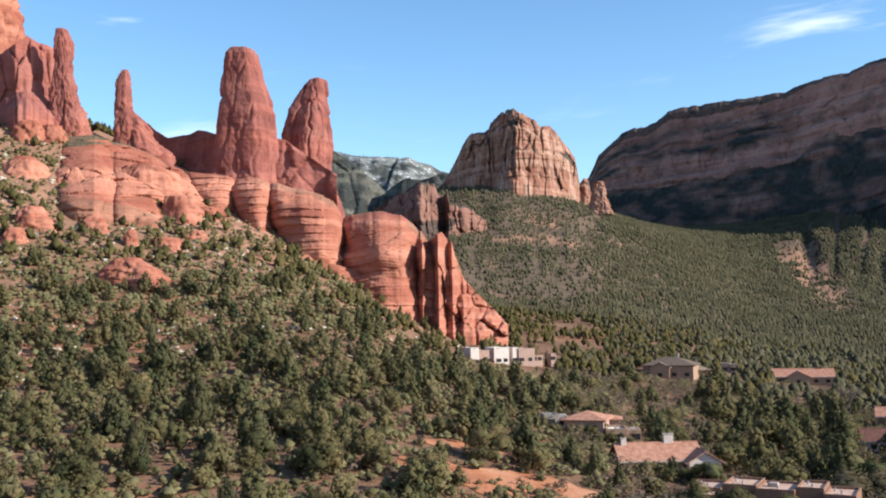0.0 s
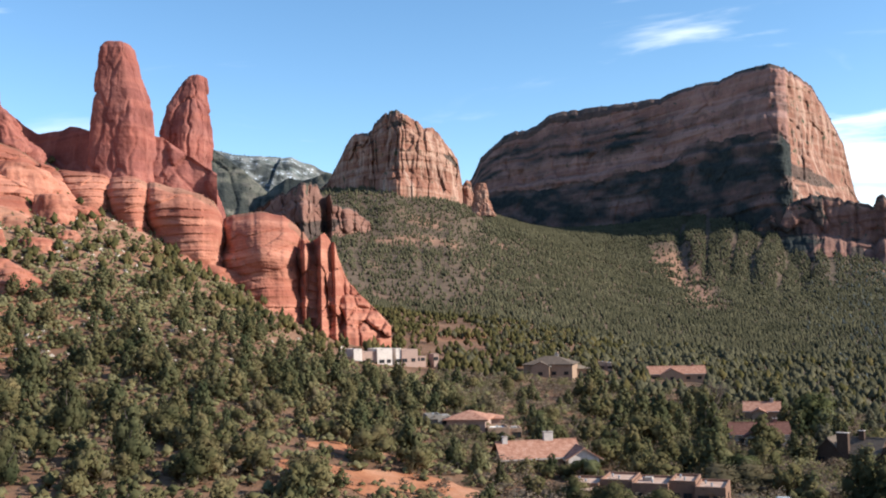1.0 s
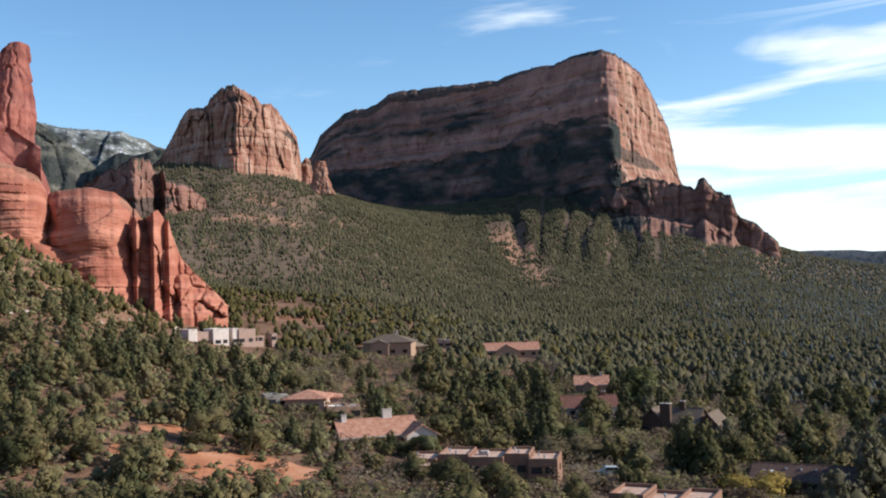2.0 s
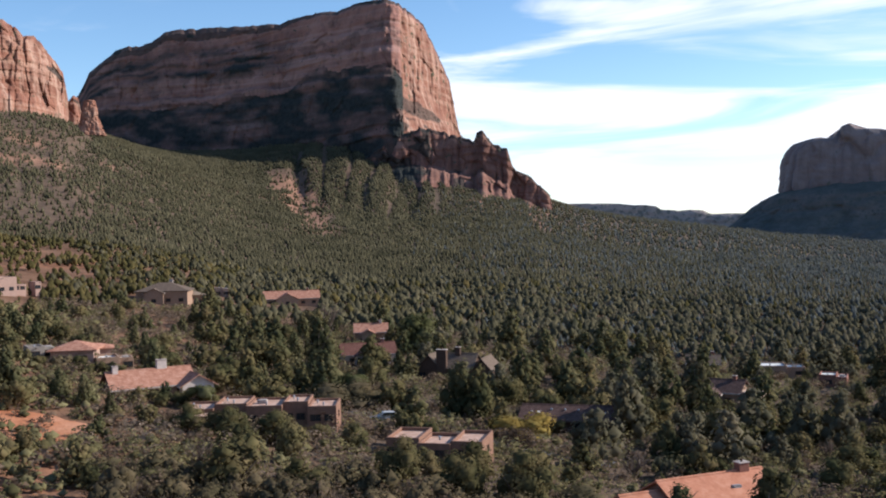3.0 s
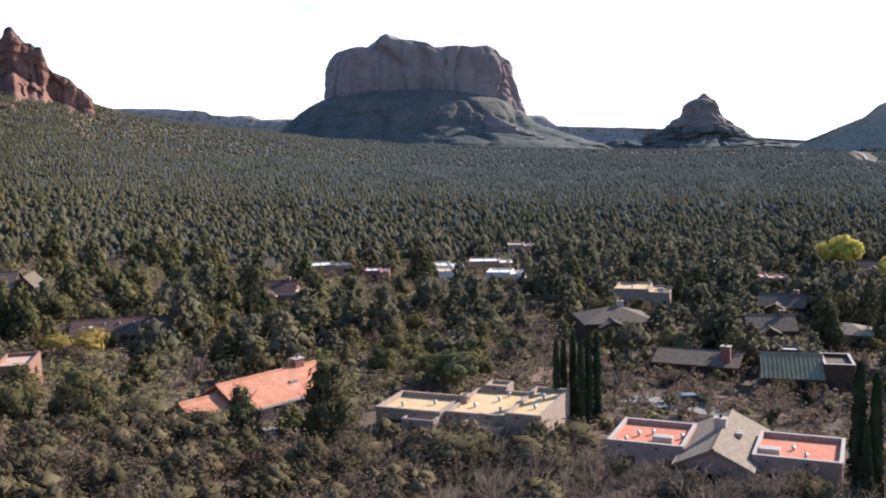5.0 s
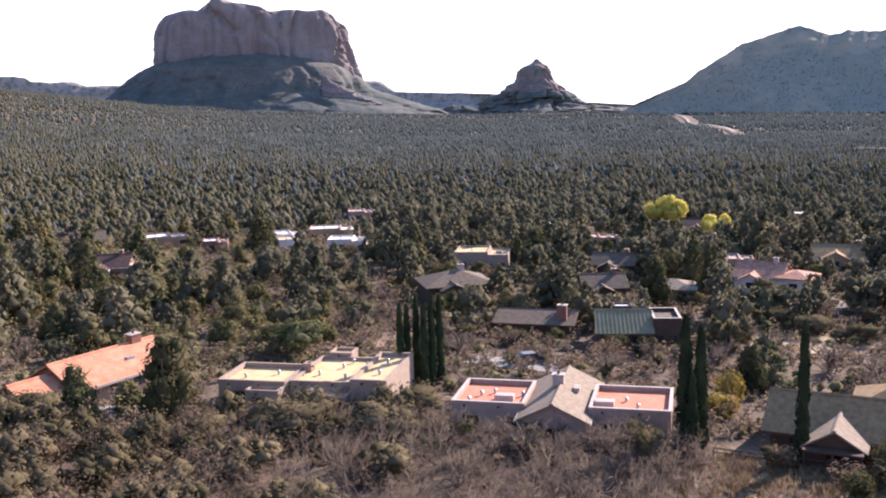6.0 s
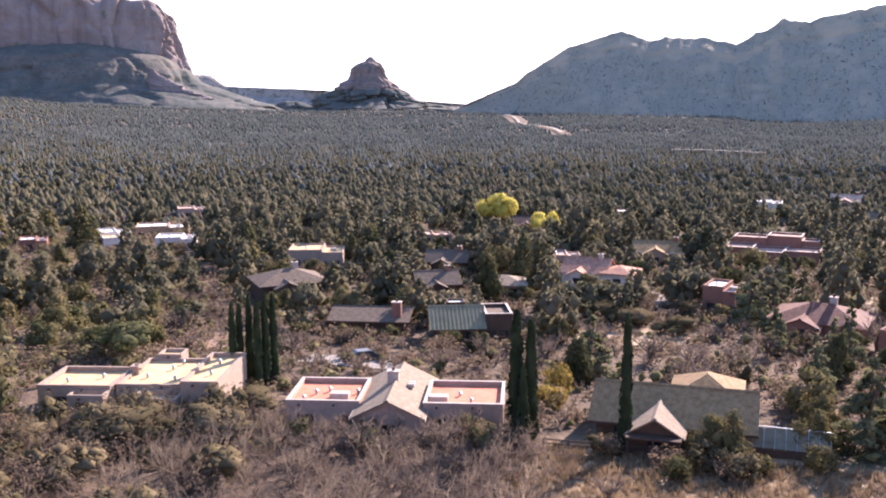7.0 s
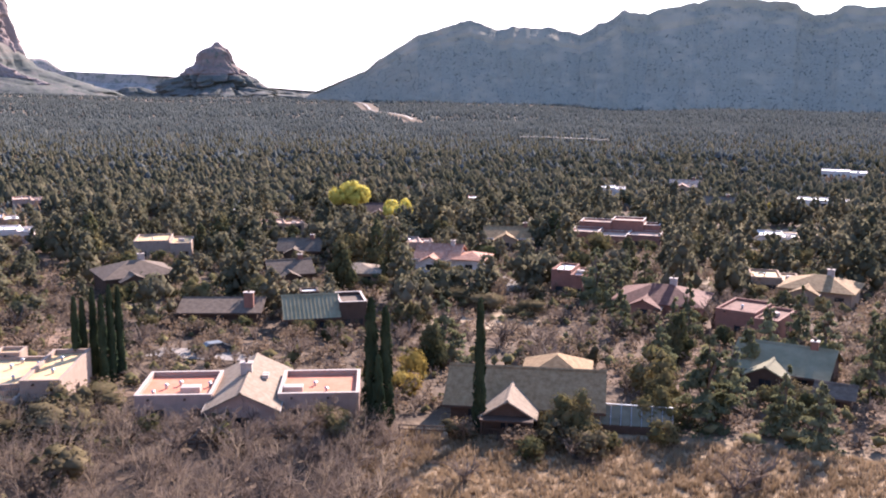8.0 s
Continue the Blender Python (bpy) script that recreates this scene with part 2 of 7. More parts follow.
def soup(name, co, faces_n, mat):
    """A mesh of separate polygons with faces_n corners each; co is (count * faces_n, 3), or 6 wide with the normals."""
    co, normals = (co[:, :3], np.ascontiguousarray(co[:, 3:], np.float32)) if co.shape[1] == 6 else (co, None)
    me = bpy.data.meshes.new(name)
    n = len(co)
    me.vertices.add(n)
    me.vertices.foreach_set("co", np.ascontiguousarray(co, np.float32).ravel())
    me.loops.add(n)
    me.loops.foreach_set("vertex_index", np.arange(n, dtype=np.int32))
    me.polygons.add(n // faces_n)
    me.polygons.foreach_set("loop_start", np.arange(0, n, faces_n, dtype=np.int32))
    me.materials.append(mat)
    me.update(calc_edges=True)
    if normals is not None:
        me.polygons.foreach_set("use_smooth", np.ones(n // faces_n, bool))
        me.normals_split_custom_set(normals)
    return me


def grid_mesh(name, P, mat, closed=False, smooth=True, wooded=None):
    """A sheet through the points P (rows, columns, 3); closed joins the last column to the first."""
    r, c = P.shape[:2]
    idx = np.arange(r * c).reshape(r, c)
    nxt = np.roll(idx, -1, axis=1) if closed else idx[:, 1:]
    cur = idx if closed else idx[:, :-1]
    quads = np.stack([cur[:-1], nxt[:-1], nxt[1:], cur[1:]], -1).reshape(-1, 4)
    me = bpy.data.meshes.new(name)
    me.vertices.add(r * c)
    me.vertices.foreach_set("co", np.ascontiguousarray(P, np.float32).ravel())
    me.loops.add(quads.size)
    me.loops.foreach_set("vertex_index", quads.astype(np.int32).ravel())
    me.polygons.add(len(quads))
    me.polygons.foreach_set("loop_start", np.arange(0, quads.size, 4, dtype=np.int32))
    me.polygons.foreach_set("use_smooth", np.full(len(quads), smooth))
    me.materials.append(mat)
    me.update(calc_edges=True)
    if wooded is not None:
        me.attributes.new("wooded", "FLOAT", "POINT").data.foreach_set("value", np.ascontiguousarray(wooded, np.float32).ravel())
    me.validate()
    return me


def rock_thing(name, P, levels, mat, closed, smooth, label, category, kind=""):
    """One rock from the sheet P: a single mesh, or a thing of levels (name, first row, last row, material)."""
    if not levels:
        return tagged(new(name, grid_mesh(name, P, mat, closed=closed, smooth=smooth)), label, category, kind=kind)
    root = tagged(new(name), label, category, kind=kind)
    for n, a, b, m in levels:
        ob = new(n, grid_mesh(n, P[a:b + 1] if closed else P[:, a:b + 1], m, closed=closed, smooth=smooth))
        ob.parent = root
    return root


def loft_rock(name, d, profile, mat, depth=0.7, flute=0.06, strata=0.03, layer=4.0, seed=0, seg=110, rows=80, square=2.6, label="", category="rock", lump=0.1, smooth=True, levels=(), turn=0.0, fine=1.0, crest=(), crest_from=0.0, parent=None):
    """A rock d metres away, built level by level. profile, from the foot up: elevation, left and right bearing in degrees.
    depth: thickness over width; flute: upright grooves; strata: ledges of about layer metres.
    crest: (bearing, elevation) of an uneven top, reached from crest_from upwards."""
    els, la, ra = (np.array(c, float) for c in zip(*profile))
    mid = (la[0] + ra[0]) / 2
    tz, tl, tr = EYE + d * np.tan(np.radians(els)), d * np.tan(np.radians(la - mid)), d * np.tan(np.radians(ra - mid))
    u = np.linspace(0, 1, rows)
    zs = tz[0] + (tz[-1] - tz[0]) * u
    left, right = np.interp(zs, tz, tl), np.interp(zs, tz, tr)
    # dome the very top over
    caps = np.array([0.93, 0.82, 0.66, 0.46, 0.22, 0.02])
    mids, halves, span = (left[-1] + right[-1]) / 2, (right[-1] - left[-1]) / 2, tz[-1] - tz[0]
    left, right = np.append(left, mids - halves * caps), np.append(right, mids + halves * caps)
    zs = np.append(zs, zs[-1] + min(0.03 * span, 0.5 * halves) * np.sqrt(1 - caps ** 2))
    th = np.linspace(0, 2 * np.pi, seg, endpoint=False)[None, :]
    a, c = ((right - left) / 2)[:, None], ((right + left) / 2)[:, None]
    ct, st = np.cos(th), np.sin(th)
    tc, ts = np.cos(th - radians(turn)), np.sin(th - radians(turn))
    r = (np.abs(tc) ** square + np.abs(ts) ** square) ** (-1 / square)
    r = r / np.max(r * ct)
    size = float(a[: rows // 2].mean())
    z2 = zs[:, None]
    nx, ny = (c + a * r * ct) / size, a * r * st / size
    g = lump * fbm(nx * 1.3 + seed * 3.1, ny * 1.3, z2 / size * 0.9 + seed, 3)
    rub = 0.3 * fbm(nx * 3 + seed, ny * 3, z2 / size * 2 + seed, 2)
    for k, tall, share in ((1.9, 2.0, 1.0), (4.6, 0.9, 0.5 * fine)):
        inner, own = cells(nx * k + seed * 1.3 + rub, ny * k + rub, z2 / (size * tall) + seed * 0.7)
        g = g + flute * share * (0.75 * own - 1.6 * np.clip(0.14 - inner, 0, 1) / 0.14)
    g = g + flute * 0.35 * fine * fbm(nx * 9 + seed, ny * 9, z2 / size * 4 + seed * 2, 3, 0.6)
    wob = z2 / layer + 0.5 * fbm(nx * 1.2 + seed, ny * 1.2, z2 * 0 + seed, 2)
    g = g + strata * (steps(wob, seed) + 0.5 * steps(wob * 2.7 + 0.3, seed + 5) + 0.6 * vnoise(nx * 9 + seed, ny * 9, z2 / layer * 2))
    b = np.maximum(a * depth, 0.01)
    push = g * np.minimum(a, size) / np.maximum(a, 0.01)
    X = c + a * r * ct * (1 + push)
    Y = b * r * st * (1 + push)
    m = Matrix.Rotation(-radians(mid), 3, "Z")
    P = np.stack([X, Y, np.broadcast_to(z2, X.shape)], -1)
    P[..., 2] += 0.006 * span * vnoise(X / size * 3 + seed, Y / size * 3, 0.5 + seed)
    if crest:
        top = EYE + d * np.tan(np.radians(np.interp(mid + np.degrees(np.arctan(X / d)), *zip(*crest))))
        lo = EYE + d * math.tan(radians(crest_from))
        P[..., 2] = np.where(P[..., 2] > lo, lo + (P[..., 2] - lo) * (top - lo) / (zs[rows - 1] - lo), P[..., 2])
    P = P @ np.array(m).T + np.array(bearing(mid, d))
    if parent:
        ob = new(name, grid_mesh(name, P, mat, closed=True, smooth=smooth))
        ob.parent = parent
        return ob
    return rock_thing(name, P, [(n, np.searchsorted(zs, EYE + d * math.tan(radians(a))), np.searchsorted(zs, EYE + d * math.tan(radians(b))), m) for n, a, b, m in levels], mat, True, smooth, label, category)


PERCHES = []


def ridge(name, tops, dists, foots, shape, mat, cols=300, rows=70, rough=6.0, groove=30.0, layer=14.0, strata=3.0, thick=250.0, seed=0, label="", category="cliff", kind="", seglen=60.0, stretch=2.0, blocks=1.0, clefts=(), bulge=0.0, levels=(), end_from=None, end_shape=(), wave=0.0, roughness=(), wooded=None, sharp=2.0, dip=0.12, wander=0.0, uneven=0.0, perch=True, cleft_to=9.0, perch_mat="dark", crag=0.012):
    """A long cliff or mountain. tops, foots: (bearing, elevation) of its skyline and foot; dists: (bearing, metres) of its skyline.
    shape: (share of the height from the top, metres that it stands forward per metre of height)."""
    az = np.linspace(tops[0][0], tops[-1][0], cols)
    te = np.interp(az, *zip(*tops))
    d = np.interp(az, *zip(*dists))
    fe = np.interp(az, *zip(*foots))
    zt, zf = EYE + d * np.tan(np.radians(te)), EYE + d * np.tan(np.radians(fe))
    zt = zt + crag * np.maximum(zt - zf, 0) * fbm(az * 90 / seglen, az * 0 + seed, az * 0, 3)
    if clefts:
        f = np.interp(az, clefts, np.arange(len(clefts))) % 1
        zt = zt - dip * np.maximum(zt - zf, 0) * (1 - np.sqrt(np.clip(1 - np.abs(2 * f - 1) ** (sharp + 1), 0, 1)))
    high = np.maximum(zt - zf, 1.0)
    sh, run = zip(*shape)
    u = np.linspace(0, 1, rows)
    out = np.interp(u, sh, run)
    out = np.broadcast_to(out, (cols, rows))
    if end_from is not None:  # the far end has a profile of its own
        k = np.clip((az - end_from) / 0.7, 0, 1)[:, None]
        out = out * (1 - k) + np.interp(u, *zip(*end_shape))[None, :] * k
    bend = wave * fbm(az * 0.35 + seed, az * 0 + 0.5, az * 0 + seed, 3)[:, None] * 4 * (u * (1 - u))[None, :]
    z = zt[:, None] - high[:, None] * (u[None, :] + bend)
    o = high[:, None] * out
    s = np.radians(az)[:, None] * d.mean()
    lay = z / layer + 0.8 * vnoise(s / 260 + seed, 0.5, seed) + 0.25 * vnoise(s / 60, 1.5, seed) + 0.4 * vnoise(s / (4 * layer), z / (5 * layer), seed + 6)
    deep = fbm(s / (groove * 2.2) + seed, z / (groove * 2.2 * stretch), seed + 0 * s, 3, 0.5)
    inner, own = cells(s / groove + 0.3 * deep, z / (groove * stretch) + seed, seed + 0.5)
    small = fbm(s / (groove * 0.25) + seed, z / (groove * 0.25 * stretch), seed + 0.5 + 0 * s, 1)
    deep = deep + blocks * (0.8 * own - 0.4 * np.clip(0.2 - inner, 0, 1) / 0.2)
    led = 1.2 * steps(lay, seed) * np.clip(0.7 + 1.2 * vnoise(s / (6 * layer), seed, z / (3 * layer)), 0.1, 1.6) + 0.3 * steps(lay * 2.6, seed + 3)
    edge = np.minimum(1.0, u[None, :] * 12)
    rough = rough * (np.interp(az, *zip(*roughness))[:, None] if roughness else 1.0)
    o = o + edge * (rough * deep + 0.35 * rough * small + strata * led)
    if clefts:  # rounded bays between deep clefts
        at = np.interp(az, clefts, np.arange(len(clefts)))[:, None] + 0.10 * vnoise(z / 9.0, az[:, None] * 0.7, 2.5) + wander * fbm(z / (2.5 * layer), az[:, None] * 1.5, 4.5, 2)
        f = at - np.floor(at)
        o = o + bulge * (np.sqrt(np.clip(1 - np.abs(2 * f - 1) ** sharp, 0, 1)) - 0.6) * np.minimum(1, 0.35 + 1.3 * u[None, :]) * np.clip((cleft_to - u[None, :]) / 0.12, 0, 1) * (1 + uneven * vnoise(s / (3 * groove), z / (4 * layer), seed + 2.5))
    dd = d[:, None] - o
    a2 = np.radians(az)[:, None] + 0 * o
    front = np.stack([dd * np.sin(a2), dd * np.cos(a2), z], -1)
    back_d = d + thick
    back = [np.stack([(d + thick * f) * np.sin(np.radians(az)), (d + thick * f) * np.cos(np.radians(az)), zt - (zt - zf + 30) * g], -1)
            for f, g in ((0.5, 0.03), (1.0, 0.12), (1.25, 1.0))]
    P = np.concatenate([np.stack(back[::-1], 1), front], 1)
    P[:, -1, 2] -= 40
    wood = None
    if wooded is not None:
        lump = fbm(s / 45 + seed, z / 25, seed + 1.5, 3)
        wood = np.concatenate([np.full((cols, 3), 0.6), np.clip(wooded(az[:, None], u[None, :], lump), 0, 1)], 1)
        if perch:
            PERCHES.append((P, wood, perch_mat))
    if not levels:
        ob = new(name, grid_mesh(name, P, mat, wooded=wood))
        return tagged(ob, label, category, kind=kind)
    root = tagged(new(name), label, category, kind=kind)
    for n, a, b, m, az0, az1 in levels:
        c0, c1 = np.searchsorted(az, az0), min(cols - 1, np.searchsorted(az, az1))
        r0, r1 = 0 if a == 0 else 3 + round(a * (rows - 1)), 3 + round(b * (rows - 1))
        new(n, grid_mesh(n, P[c0:c1 + 1, r0:r1 + 1], m, wooded=None if wood is None else wood[c0:c1 + 1, r0:r1 + 1])).parent = root
    return root


# ---- ground: one sheet from the hill's foot to the horizon ----
DIST = np.array([12, 40, 85, 130, 190, 300, 450, 700, 1000, 1300, 1750, 2400, 3600, 4950], float)
NEAR = {  # bearing: elevation seen at the first eight distances
    -60: (-50, -30, -13, -8, -4, 1, 11, 11),
    -26: (-50, -32, -14, -8.5, -4.4, 1, 11.5, 12),
    -20: (-50, -33, -15, -9.5, -4.5, 0.7, 11.2, 10),
    -15: (-50, -34, -15, -9.6, -4.5, 0.9, 8.6, 8),
    -10: (-50, -34, -15.5, -9.8, -4.5, 0.8, 6.8, 6),
    -5: (-50, -35, -16, -10.2, -4.9, -0.6, 3.4, 3),
    0: (-50, -36, -16.5, -10.6, -6, -2.9, -0.6, 1.6),
    5: (-50, -36, -17, -11.5, -6.9, -3.6, -1.6, 0.6),
    11: (-50, -37, -17.5, -11.8, -8, -4.5, -2, 0),
    16: (-50, -38, -18, -12.5, -9, -5.4, -3.2, -1.4),
}
NEAR_EAST = {
    22: (-52, -40, -19, -13.3, -9.5, -5.9, -3.8, -1.9),
    28: (-52, -40, -20, -14.2, -10.3, -6.6, -4.4, -2.2),
    34: (-52, -40, -21.5, -15, -11, -7.2, -4.9, -2.6),
    41: (-52, -40, -22.5, -15.8, -11.8, -7.8, -5.4, -3.2),
    50: (-52, -40, -23.4, -16.4, -12.2, -8.2, -5.8, -3.8),
    64: (-52, -40, -23.8, -16.6, -12.3, -8.4, -6.2, -4.4),
    105: (-52, -40, -23.8, -16.6, -12.3, -8.4, -6.2, -4.4),
    140: (-52, -40, -20, -14, -10, -7, -5, -4),
}
FARTHER = {  # the same at the last six distances
    -60: (8, 5, 5, 4, 3, 3), -26: (8, 5, 5, 4, 3, 3), -20: (7, 5, 4, 3, 2, 2), -15: (7, 6, 5, 4, 3, 3), -10: (6, 6, 6, 5, 4, 4), -5: (4, 5, 5.5, 5, 4, 4),
    0: (4.9, 7.8, 7.0, 5, 4, 4), 5: (4.7, 7.9, 7.0, 4, 3, 3), 11: (2.7, 5.2, 4.6, 4, 3, 3), 16: (0.3, 1.9, 4.6, 5, 3, 2),
}
FARTHER_EAST = {
    22: (-0.4, 1.7, 6.0, 6, 3, 1), 28: (-0.5, 1.0, 4.6, 4, 2, 0.5), 34: (-0.9, 0.1, 1.4, 1.6, 0.5, -0.2), 41: (-1.6, -0.6, 0.2, 0.3, -0.3, -0.6),
    50: (-2.5, -1.9, -1.3, -1, -0.7, -0.9), 64: (-3.2, -2.6, -2.2, -1.8, -1.5, -1.2), 105: (-3.3, -2.9, -2.5, -2.2, -1.8, -1.2), 140: (-3.3, -2.8, -2, -1.5, -1, -1),
}


def ground_table():
    near, far = {**NEAR, **NEAR_EAST}, {**FARTHER, **FARTHER_EAST}
    azs = sorted(near)
    tab = np.array([near[a] + far[a] for a in azs], float)
    azs = np.array(azs + [230, 300], float)
    tab = np.vstack([tab, tab[0] * 0.8 + 2, tab[0]])
    z = EYE + DIST[None, :] * np.tan(np.radians(tab))
    return azs, np.log(DIST), z / DIST[None, :]


G_AZ, G_LN, G_W = ground_table()
# a fine, smoothed table of height over distance
F_AZ, F_LN = np.arange(-60, 300.01, 1.0), np.linspace(G_LN[0], G_LN[-1], 240)


def fine_table():
    cols = np.array([np.interp(F_LN, G_LN, w) for w in G_W])
    fine = np.array([np.interp(F_AZ, G_AZ, cols[:, j]) for j in range(len(F_LN))]).T
    k = np.exp(-np.linspace(-2, 2, 13) ** 2)
    k /= k.sum()
    for axis in (0, 1):
        pad = [(6, 6) if x == axis else (0, 0) for x in (0, 1)]
        fine = np.apply_along_axis(lambda v: np.convolve(v, k, "valid"), axis, np.pad(fine, pad, mode="edge"))
    return fine


FINE = fine_table()


def ground(x, y):
    """The ground's height at x, y (arrays)."""
    x, y = np.asarray(x, float), np.asarray(y, float)
    d = np.clip(np.hypot(x, y), 12.5, 4940)
    az = (np.degrees(np.arctan2(x, y)) + 60) % 360 - 60
    fi = np.clip((az + 60) / 1.0, 0, len(F_AZ) - 1.001)
    fj = np.clip((np.log(d) - F_LN[0]) / (F_LN[1] - F_LN[0]), 0, len(F_LN) - 1.001)
    i, j = fi.astype(int), fj.astype(int)
    u, v = fi - i, fj - j
    w = FINE[i, j] * (1 - u) * (1 - v) + FINE[i + 1, j] * u * (1 - v) + FINE[i, j + 1] * (1 - u) * v + FINE[i + 1, j + 1] * u * v
    rough = np.interp(d, [60, 150, 400, 1000, 3000], [0.15, 0.5, 1.5, 5.0, 8.0])
    wave = np.interp(d, [60, 150, 400, 1000, 3000], [25, 30, 45, 110, 300])
    z = w * d + rough * fbm(x / wave, y / wave, 0.3, 4, 0.5)
    # gullies down the foot of the mesa and of the near butte
    gully = np.clip((az - 18.5) / 1.5, 0, 1) * np.clip((29 - az) / 2, 0, 1) * np.clip((d - 1100) / 350, 0, 1)
    cut = np.abs(vnoise(az * 1.25 + 0.5 * vnoise(d / 160, az * 0.5, 0.0), d / 900, 3.3))
    z = z - 13 * gully * np.clip((1800 - d) / 200, 0, 1) * (1 - np.clip(cut * 2.4, 0, 1)) ** 1.4
    gully = np.clip((az + 1) / 3, 0, 1) * np.clip((13 - az) / 3, 0, 1) * np.clip((d - 620) / 250, 0, 1) * np.clip((1900 - d) / 300, 0, 1)
    z = z - 5 * gully * (1 - np.abs(vnoise(az * 0.7 + 4 + 0.8 * fbm(d / 110, az * 0.5, 3.0, 2), d / 300, 2.2))) ** 3
    # the rocky stand from which all is seen
    near = np.clip((np.hypot(x, y) - 2.0) / 10.5, 0, 1)
    return np.where(near < 1, 36.3 * (1 - near) + z * near, z)


def build_ground():
    az = np.radians(np.concatenate([np.arange(-30, 110, 0.45), np.arange(110, 330, 4.0)]))
    r = np.concatenate([[0.0, 2, 4, 7, 10], np.geomspace(12.5, 4930, 260)])
    X, Y = r[:, None] * np.sin(az), r[:, None] * np.cos(az)
    P = np.stack([X, Y, ground(X, Y)], -1)
    me = grid_mesh("ground", P[::-1], SOIL, closed=True)
    X, Y = X[::-1].ravel(), Y[::-1].ravel()
    d, a = np.hypot(X, Y), np.degrees(np.arctan2(X, Y))
    wild = 0.5 * fbm(X / 40, Y / 40, 1.1, 4)
    ramp = lambda v, lo, hi: np.clip((v - lo) / (hi - lo), 0, 1)
    rocky = ramp(d + 40 * wild, 300, 380) * ramp(620 - d, 0, 80) * ramp(1.5 - a, 0, 3) * np.clip(0.75 + wild, 0, 1)
    rocky = np.maximum(rocky, 0.85 * ramp(wild + 0.1 * ramp(d, 900, 1600), 0.30, 0.42) * ramp(d, 620, 900) * (1 - 0.9 * ramp(a, 16, 24)))
    red_slope = ramp(1.3 - np.abs(a - 20.2 + (d - 1300) * 0.004 + 0.8 * wild), 0, 0.5) * ramp(d, 1020, 1090) * ramp(1560 - d, 0, 120) * ramp(wild, -0.35, -0.15)
    red_slope = np.maximum(red_slope, ramp(1.4 - np.abs(a - 5.6 + wild), 0, 0.4) * ramp(35 - np.abs(d - 1120 + 50 * wild), 0, 20))
    red_slope = np.maximum(red_slope, ramp(a, 28.6, 29.5) * ramp(35 - a, 0, 1) * ramp(d, 1200, 1330) * ramp(wild, -0.1, 0.15))
    rocky = np.maximum(rocky, red_slope)
    grassy = ramp(a + 6 * wild, 74, 79) * ramp(106 - d - 3 * wild, 0, 4)
    for name, v in (("rocky", rocky), ("litter", np.maximum(0.85 * ramp(a + 5 * wild, 13, 24), 0.8 * ramp(d + 60 * wild, 600, 760)) * ramp(a, -6, 0)), ("grassy", grassy)):
        me.attributes.new(name, "FLOAT", "POINT").data.foreach_set("value", v.astype(np.float32))
    ob = new("ground", me)
    tagged(ob, "red desert soil with dry grass and pale stones", "ground", kind="structure")
    return ob


build_ground()


# ---- red rocks ----
def columns(first, last, width, seed):
    """Bearings of the clefts between uneven upright columns."""
    rnd, out = random.Random(seed), [first]
    while out[-1] < last:
        out.append(out[-1] + width * rnd.uniform(0.45, 1.6))
    return tuple(out)


